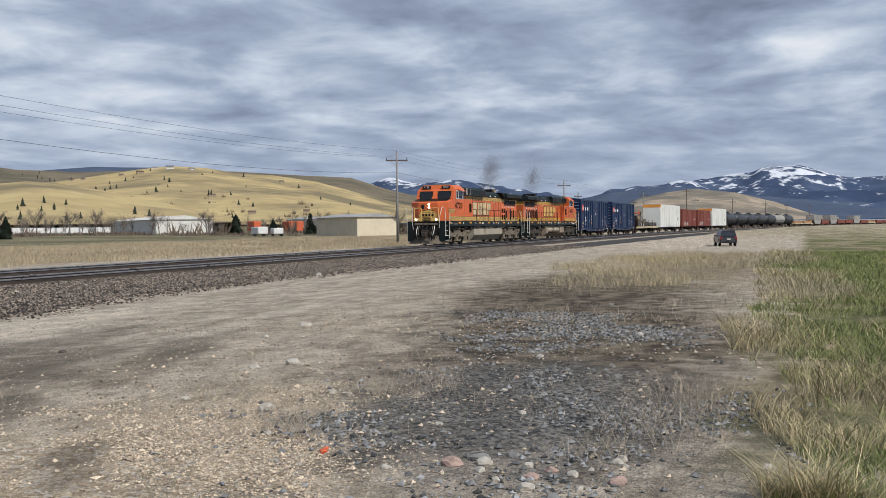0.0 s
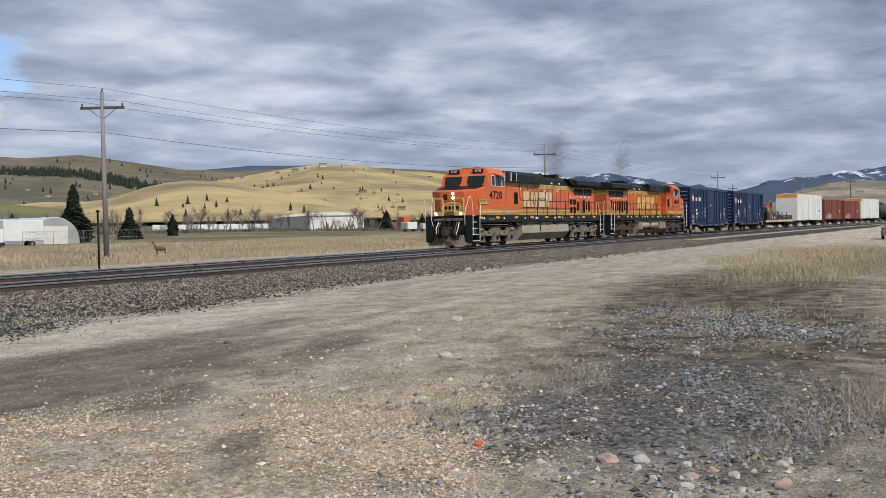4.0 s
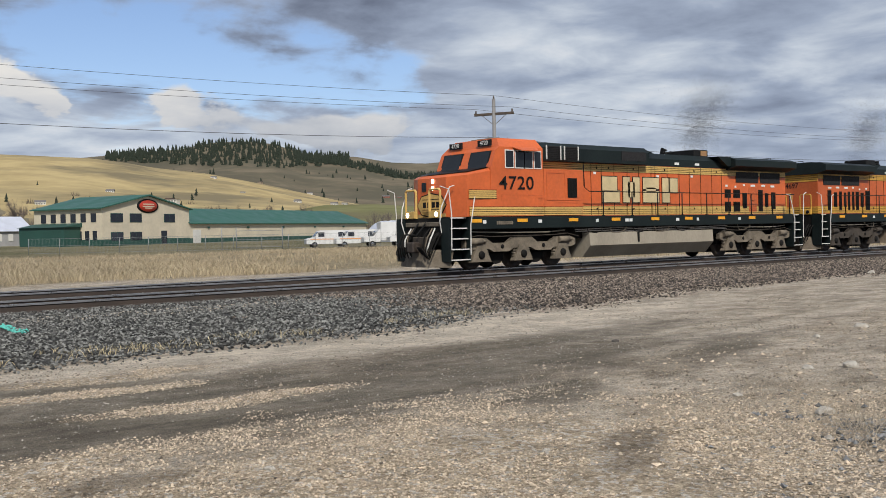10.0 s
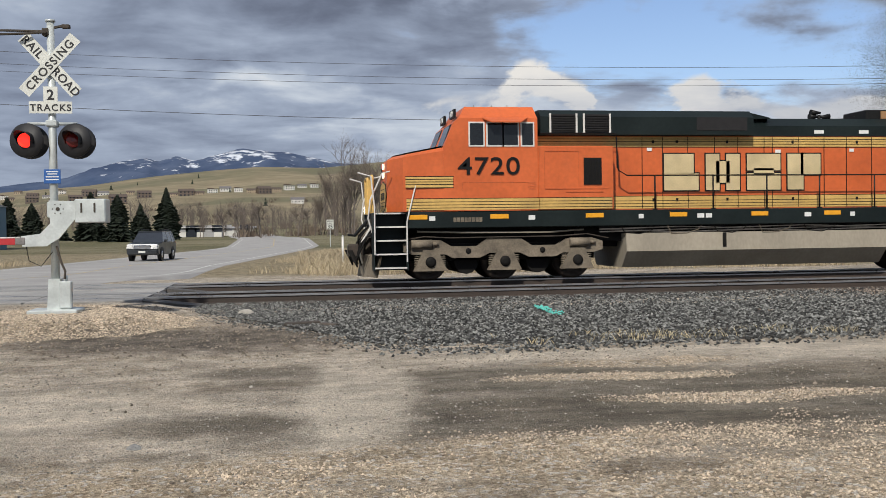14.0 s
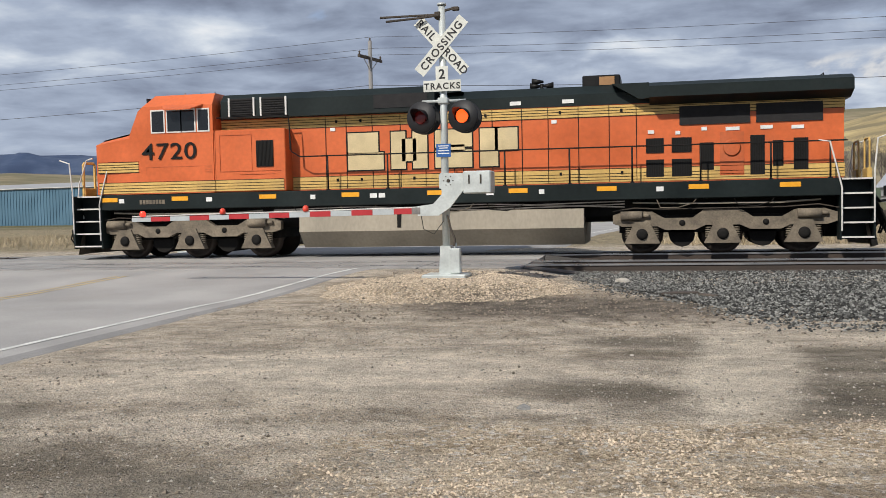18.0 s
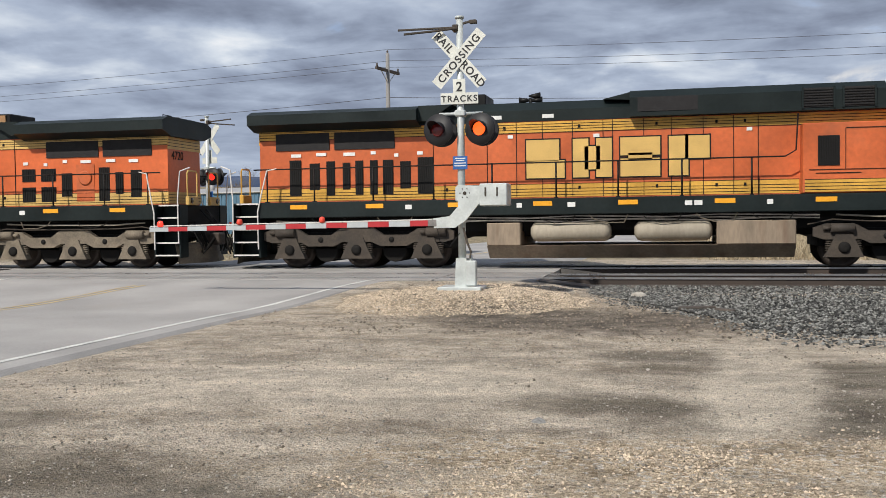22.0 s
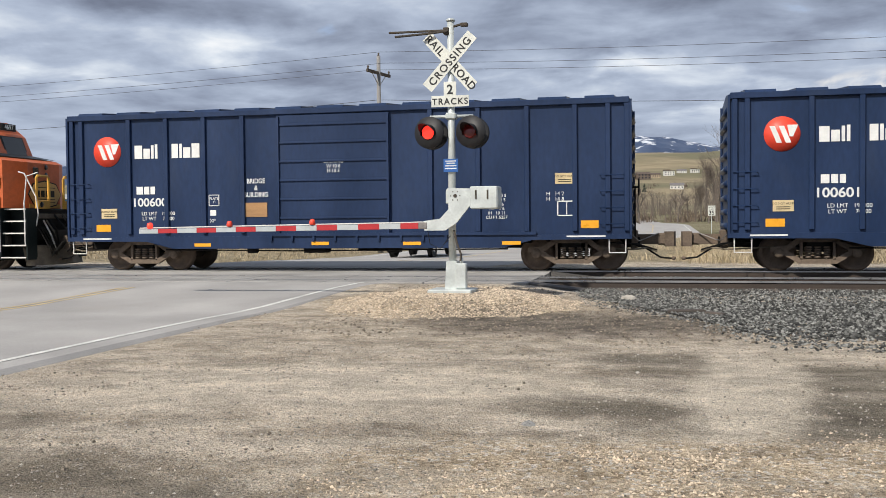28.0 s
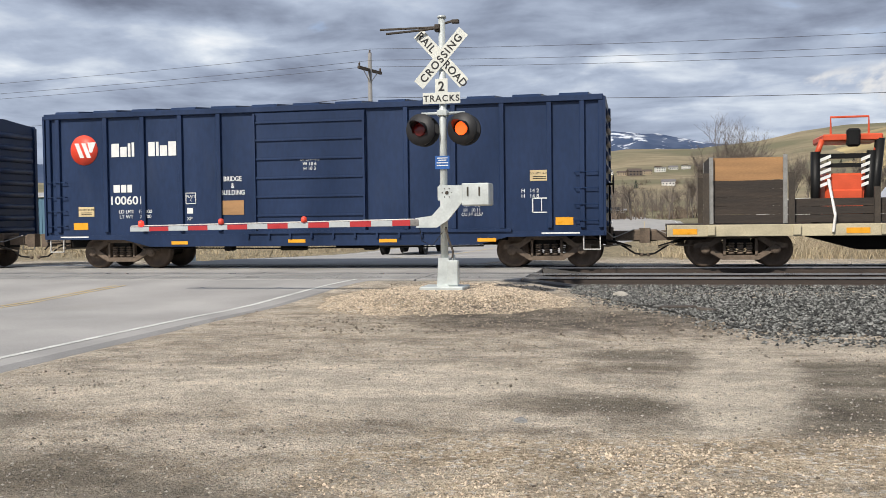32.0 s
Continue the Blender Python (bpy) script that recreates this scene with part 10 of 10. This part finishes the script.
for i, (x, y, w, mat, label) in enumerate((
        (6.42, 2.36, 0.24, PINK_STONE, "pinkish rounded boulder on the dark gravel"), (6.60, 2.22, 0.20, GREY_STONE, "grey rounded boulder beside a pinkish one"),
        (6.30, 2.12, 0.13, PALE_STONE, "pale stone in front of two larger ones"), (6.75, 2.02, 0.14, GREY_STONE, "grey flat stone on dark gravel"),
        (6.20, 2.75, 0.11, PALE_STONE, "pale small stone on dark gravel"), (6.34, 1.51, 0.13, PALE_STONE, "whitish stone among dry weeds"),
        (6.2, 1.75, 0.15, PINK_STONE, "brown flat stone among dry weeds"), (6.05, 1.4, 0.10, PALE_STONE, "whitish pebble by the grass"),
        (6.1, 1.95, 0.09, PALE_STONE, "whitish pebble on dark gravel"), (6.9, 0.35, 0.14, PALE_STONE, "pale stone in the grass"),
        (10.52, 5.85, 0.30, PALE_STONE, "broad pale stone sunk into the dirt"), (10.09, 6.13, 0.20, PALE_STONE, "pale flat stone on grey dirt"),
        (8.11, 5.67, 0.13, PALE_STONE, "small whitish stone on gravel"), (8.82, 4.48, 0.17, PALE_STONE, "whitish stone lying beside another"),
        (8.78, 4.30, 0.13, PALE_STONE, "whitish stone lying beside another"), (7.87, 4.65, 0.26, PALE_STONE, "flat pale slab of broken stone"),
        (6.96, 4.1, 0.12, PALE_STONE, "pale stone on tan gravel"), (10.66, 9.41, 0.15, DARK_STONE, "dark stone on the pale wheel track"),
        (30.17, 15.84, 0.42, PALE_STONE, "white boulder at the edge of the ballast"), (20.7, 19.9, 0.2, PALE_STONE, "whitish stone on the ballast"),
        (-1.08, 7.84, 0.17, GREY_STONE, "flat grey stone on bare dirt"), (-0.68, 19.74, 0.42, PALE_STONE, "white stone at the end of the ballast"),
        (1.75, 17.0, 0.2, PALE_STONE, "white stone on dark ballast"), (13.63, -0.14, 0.26, PINK_STONE, "tan rounded stone in the grass"),
        (-0.3, 10.6, 0.08, PALE_STONE, "small pale stone on dirt"), (3.4, 6.15, 0.12, PALE_STONE, "whitish stone on tan gravel"),
        (11.9, 3.2, 0.18, PALE_STONE, "pale stone on dark soil"), (13.2, 4.4, 0.16, PALE_STONE, "pale stone on dark soil"),
        (9.4, 2.9, 0.12, PALE_STONE, "pale stone on cinder gravel"), (8.3, 2.4, 0.13, PALE_STONE, "pale stone on cinder gravel"),
        (7.6, 2.9, 0.1, PALE_STONE, "pale stone on cinder gravel"), (14.5, 2.4, 0.2, PALE_STONE, "pale stone on dark soil"),
        (12.8, 7.6, 0.18, PALE_STONE, "pale stone on grey dirt"), (14.6, 7.9, 0.3, PALE_STONE, "broad pale stone on grey dirt"))):
    stone(x, y, w * 0.7, mat, label, i + 1)

rk = random.Random(8)
for i in range(16):
    near = rk.random()
    x, y = (5.6 + 1.3 * rk.random(), 1.1 + 1.5 * rk.random()) if near < 0.6 else (7.0 + 7 * rk.random(), 1.2 + 4.0 * rk.random())
    stone(x, y, 0.04 + 0.09 * rk.random() ** 1.5, (PALE_STONE, GREY_STONE, PINK_STONE, PALE_STONE)[i % 4], "broken piece of rubble on dark gravel", 60 + i, 0.6)
ORANGE_SCRAP = material("orange_plastic", (0.62, 0.12, 0.045), 0.5, vary=0.15, scale=6, grain=40, bump=0.1)
bm = B()
tube(bm, [(0.022 * i - 0.07, 0.022 * math.sin(i * 2.1), 0.012 + 0.01 * (i % 2)) for i in range(7)], 0.012, 6)
tagged(bm_obj("plastic_scrap", bm, ORANGE_SCRAP), "crumpled scrap of orange plastic on gravel", "litter").matrix_basis = pose(6.46, 3.34, land(6.46, 3.34), 0, 0, 20)

# broken sleeper pieces and painted stones on the ballast
for x, y, a_, l_ in ((0.35, 17.1, 14, 0.6), (0.8, 16.75, -24, 0.35)):
    bm = box(B(), -l_ / 2, l_ / 2, -0.05, 0.05, -0.02, 0.03, 0.012)
    for q in bm.verts:
        q.co += Vector((0.08 * noise.noise(q.co * 9), 0.03 * noise.noise(q.co * 7 + Vector((4, 0, 0))), 0.02 * noise.noise(q.co * 8)))
    tagged(bm_obj("broken_sleeper", bm, TIE), "splintered black piece of an old sleeper", "timber", group="broken sleepers").matrix_basis = pose(x, y, max(land(x, y), 0.03) + 0.02, 0, 0, a_)
TEAL = material("teal_marking_paint", (0.12, 0.55, 0.46), 0.8, vary=0.3, scale=8, grain=40, bump=0.2, world_space=True)
r = np.random.RandomState(33)
u = r.rand(70)
x, y = 5.05 - 0.12 * u + 0.03 * r.randn(70) + np.where(np.arange(70) % 3 == 0, 0.12, 0.0), 19.5 - 2.0 * u + 0.06 * r.randn(70)
tagged(strewn("painted_stones", np.stack([x, y, np.full(70, 0.06)], 1), 0.02 + 0.018 * r.rand(70), TEAL, 34), "ballast stones marked with teal spray paint", "paint mark", kind="stuff")

# ---- grass ----
def blades(name, x, y, z, height, width, lean, mat, seed, tiers=2):
    """Single bent blades, joined; every blade is its own island."""
    r = np.random.RandomState(seed)
    n = len(x)
    a = r.rand(n) * 6.283
    b_ = r.rand(n) * 6.283
    h = height * (0.55 + 0.75 * r.rand(n))
    ln = lean * (0.3 + r.rand(n)) * h
    wx, wy = np.cos(a) * width * 0.5, np.sin(a) * width * 0.5
    dx, dy = np.cos(b_) * ln, np.sin(b_) * ln
    base = np.stack([x, y, z - 0.01], 1)
    off = lambda ox, oy, oz: base + np.stack([ox, oy, oz], 1)
    zero = np.zeros(n)
    v = np.stack([off(-wx, -wy, zero), off(wx, wy, zero), off(dx * 0.35 + wx * 0.75, dy * 0.35 + wy * 0.75, h * 0.6), off(dx * 0.35 - wx * 0.75, dy * 0.35 - wy * 0.75, h * 0.6), off(dx, dy, h)], 1)
    k = 5 * np.arange(n)[:, None]
    f = np.concatenate([k + np.array([[0, 1, 2]]), k + np.array([[0, 2, 3]]), k + np.array([[3, 2, 4]])])
    return from_arrays(name, v.reshape(-1, 3), f, mat)


STRAW = island_tint(material("dry_straw", (0.43, 0.36, 0.215), 0.85, vary=0.25, scale=0.25, grain=6, bump=0.0, world_space=True, dirt=(0.36, 0.32, 0.25), dirt_amount=0.3, dirt_scale=0.1), 0.4, 1.5)
MEADOW = island_tint(material("meadow_straw", (0.43, 0.355, 0.235), 0.85, vary=0.3, scale=0.2, grain=3, bump=0.0, world_space=True, dirt=(0.28, 0.23, 0.165), dirt_amount=0.3, dirt_scale=0.12), 0.7, 1.25)
GRASS_GREEN = island_tint(material("green_grass", (0.20, 0.235, 0.075), 0.75, vary=0.3, scale=0.4, grain=6, bump=0.0, world_space=True, dirt=(0.44, 0.38, 0.19), dirt_amount=0.3, dirt_scale=0.7), 0.4, 1.5)
WEED = island_tint(material("dead_weed", (0.40, 0.335, 0.25), 0.9, vary=0.25, scale=2, grain=8, bump=0.0, world_space=True), 0.6, 1.4)


def clumped(n, x0, x1, y0, y1, seed, scale, cut, power=1.0):
    r = np.random.RandomState(seed)
    x, y = x0 + (x1 - x0) * r.rand(n) ** power, y0 + (y1 - y0) * r.rand(n)
    ok = field(x, y, seed, scale) + 0.25 * (r.rand(n) - 0.5) > cut
    return x[ok], y[ok], r


# the verge: green and straw mixed
x, y, r = clumped(150000, 6.0, 62.0, -5.0, 2.3, 41, 1.1, 0.42, 2.6)
lim = np.interp(x, [6, 8.5, 10.7, 13.8, 20.7, 41, 60], [0.35, 0.5, 0.6, 1.1, 0.8, 1.8, 2.2]) + 1.2 * (field(x, y, 6, 0.7) - 0.5)
ok = y < lim
x, y = x[ok], y[ok]
g = 0.16 * (lim[ok] - y - 1.1) + field(x, y, 61, 0.45) + 0.3 * (np.random.RandomState(62).rand(len(x)) - 0.5) > 0.38
for nm, sel, mat, hh, label in (("verge_grass", g, GRASS_GREEN, 0.12, "fresh green grass of the verge"), ("dry_verge_grass", ~g, STRAW, 0.21, "dry straw-coloured grass of the verge")):
    xs, ys = x[sel], y[sel]
    far = np.clip(xs / 40, 0, 1)
    tagged(blades(nm, xs, ys, land_at(xs, ys), hh * (0.15 + 1.7 * field(xs, ys, 8, 1.3)) * (1 + 0.4 * far), 0.0046 + 0.016 * far, 1.1, mat, 43), label, "grass", kind="stuff")
# straw stand and scrubby weeds in the rough ground
x, y, r = clumped(30000, 24.0, 64.0, 1.5, 9.8, 51, 0.35, 0.50)
ok = (oval(x, y, 43, 5.6, 19, 3.8, 3) + 0.5 * (field(x, y, 3, 0.4) - 0.5) < 0.95)
x, y = x[ok], y[ok]
tagged(blades("straw_stand", x, y, land_at(x, y), 0.28, 0.009, 1.0, STRAW, 52), "tall dry straw grass standing in rough ground", "grass", kind="stuff")
x, y, r = clumped(15000, 16.0, 66.0, 1.0, 9.0, 55, 0.5, 0.54)
tagged(blades("dead_weeds", x, y, land_at(x, y), 0.2, 0.007, 1.3, WEED, 56), "brown dead weeds over dark soil", "weeds", kind="stuff")
x, y, r = clumped(16000, 6.8, 18.0, 0.7, 8.2, 57, 0.8, 0.60)
tagged(blades("sparse_weeds", x, y, land_at(x, y), 0.11, 0.003, 1.6, WEED, 58), "sparse dry weeds on dark gravel", "weeds", kind="stuff")


def weed(x, y, h, n, seed, spread):
    r = np.random.RandomState(seed)
    xs, ys = spread * r.randn(n), spread * r.randn(n)
    o = blades("dry_weed", xs, ys, np.zeros(n), np.full(n, h), 0.0028, 1.5, WEED, seed)
    o.matrix_basis = pose(x, y, land(x, y))
    tagged(o, "dry branching weed rooted in dark gravel", "weed", kind="stuff")


for i, (x, y, h, n, sp) in enumerate(((7.42, 4.2, 0.26, 150, 0.16), (7.0, 3.9, 0.2, 90, 0.12), (8.97, 3.95, 0.34, 170, 0.2), (9.4, 3.6, 0.26, 90, 0.16), (8.78, 0.96, 0.45, 170, 0.18), (8.2, 1.35, 0.32, 170, 0.25),
                                      (7.6, 1.1, 0.3, 200, 0.28), (7.0, 1.45, 0.2, 120, 0.2), (9.6, 1.3, 0.25, 100, 0.2), (18.5, 5.5, 0.3, 60, 0.2), (22.0, 4.9, 0.45, 70, 0.25), (26.5, 6.6, 0.4, 80, 0.3), (19.6, 7.4, 0.25, 160, 0.5), (21.0, 7.6, 0.25, 160, 0.5))):
    weed(x, y, h, n, 70 + i, sp)

# dry meadow beyond the line
x, y, r = clumped(260000, -70.0, 170.0, 31.0, 88.0, 81, 0.10, 0.40)
ok = y > np.interp(x, [10, 40, 70], [39.0, 35.0, 32.5]) + 5.0 * (field(x, y, 12, 0.2) - 0.5)
ry = np.interp(y, [a for a, _ in ROAD_C], [c for _, c in ROAD_C])
ok &= (np.abs(x - ry) > 7.2) & ((x > ry) | (y < 62))
bend = np.where(x > BEND_X, (x - BEND_X) ** 2 / (2 * BEND_R), 0)
x, y = x[ok], (y - bend)[ok]
hh = 0.42 * (0.25 + 1.1 * field(x, y, 14, 0.12))
tagged(blades("meadow_grass", x, y, land_at(x, y), hh * 0.8, 0.03, 0.8, MEADOW, 82), "pale dry meadow grass beyond the railway", "grass", kind="stuff")
x, y, r = clumped(60000, -5.0, 24.0, 36.0, 62.0, 87, 0.25, 0.44)
ok = x > np.interp(y, [a for a, _ in ROAD_C], [c for _, c in ROAD_C]) + 7.0 + 3.0 * field(x, y, 18, 0.3)
x, y = x[ok], y[ok]
tagged(blades("meadow_brush", x, y, land_at(x, y), 0.5 * (0.3 + field(x, y, 19, 0.3)), 0.026, 0.9, MEADOW, 88), "dense dry brush and straw beside the crossing road", "grass", kind="stuff")
# straw tufts along the toe of the ballast
x, y, r = clumped(5000, 3.0, 13.0, 13.2, 15.2, 85, 1.1, 0.6)
ok = np.abs(y - np.interp(x, TOE_X, TOE_Y) - 0.8) < 0.45
x, y = x[ok], y[ok]
tagged(blades("toe_grass", x, y, np.full(len(x), 0.02), 0.09, 0.012, 1.2, STRAW, 86), "flattened straw at the toe of the ballast", "grass", kind="stuff")
# ---- exhaust smoke: fine soot in drifting puffs ----
def smoke_puff(rx, rz, n, seed):
    """A loose cloud of soot flecks, thinning out to its ragged edge."""
    r = np.random.RandomState(seed)
    p = r.randn(n, 3) * (rx * 0.5, 0.45, rz * 0.5)
    wisp = field(p[:, 0] + 20, p[:, 2] + 0.6 * p[:, 1] + 20, seed, 1.4)
    p = p[wisp + 0.35 * (r.rand(n) - 0.5) > 0.42]
    n = len(p)
    v = p[:, None, :] + 0.0072 * r.randn(n, 3, 3)
    ob = from_arrays("exhaust_smoke", v.reshape(-1, 3), np.arange(3 * n).reshape(-1, 3), SOOT)
    return tagged(ob, "thin brown-grey diesel smoke drifting off the exhaust stack", "smoke", group="exhaust smoke", kind="stuff")


PUFFS = [(smoke_puff(rx, rz, n, sd), s0, z0, sd) for rx, rz, n, s0, z0, sd in (
    (0.8, 0.9, 15000, 16.2, 5.4, 201), (1.25, 1.2, 28000, 16.7, 6.2, 202), (1.6, 1.4, 26000, 17.5, 7.1, 203),
    (0.8, 0.9, 11000, 31.1, 5.4, 204), (1.3, 1.2, 18000, 31.7, 6.2, 205), (1.6, 1.4, 16000, 32.5, 7.0, 206))]

# ---- movement ----
TRAIN_T = [0, 1, 2, 3, 4.5, 6, 7, 8, 9, 10, 11, 12, 13, 14, 15, 16.5, 18, 19, 20, 21.5, 23, 24, 25, 26.5, 28, 29, 30, 31, 32]


def motions():
    for ob, offset in TRAIN_CARS:
        rows = []
        for t in TRAIN_T:
            x, y, a = on_track(train_s(t) + offset, Y_FAR)
            rows.append((t, pose(x, y, Z_RAIL, 0, 0, math.degrees(a))))
        walk(ob, rows)
    rows = []
    for t in TRAIN_T:
        x, y, a = on_track(train_s(t) + 2 * LOCO_L + 0.5, Y_FAR)
        rows.append((t, pose(x, y, Z_RAIL, 0, 0, 180 + math.degrees(a))))
    walk(loco_b, rows)
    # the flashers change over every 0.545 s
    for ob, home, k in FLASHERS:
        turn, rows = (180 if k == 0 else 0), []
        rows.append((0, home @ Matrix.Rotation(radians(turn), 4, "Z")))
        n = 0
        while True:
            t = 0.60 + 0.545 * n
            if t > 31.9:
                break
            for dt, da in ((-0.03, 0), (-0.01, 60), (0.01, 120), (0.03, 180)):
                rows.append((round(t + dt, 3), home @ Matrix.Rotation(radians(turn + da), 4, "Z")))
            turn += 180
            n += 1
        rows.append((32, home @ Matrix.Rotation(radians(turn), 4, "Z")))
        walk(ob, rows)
    for ob, rows in MOVERS:
        walk(ob, rows)
    # the smoke travels with the stacks while the engines pull, then stays behind and lifts away
    for ob, s0, z0, k in PUFFS:
        rows = []
        for i in range(32):
            t = 0.5 * i
            x, y, a = on_track(train_s(t) + s0 + 0.22 * math.sin(1.9 * t + k), Y_FAR)
            rows.append((t, pose(x, y, Z_RAIL + z0 + 0.14 * math.sin(2.6 * t + 2 * k), 0, 10 * math.sin(1.3 * t + k), math.degrees(a))))
        for t in (18, 22, 27, 32):
            rows.append((t, pose(x + 1.5 * (t - 15.5), y + 0.4 * (t - 15.5), Z_RAIL + z0 + 0.8 * (t - 15.5))))
        walk(ob, rows)


motions()
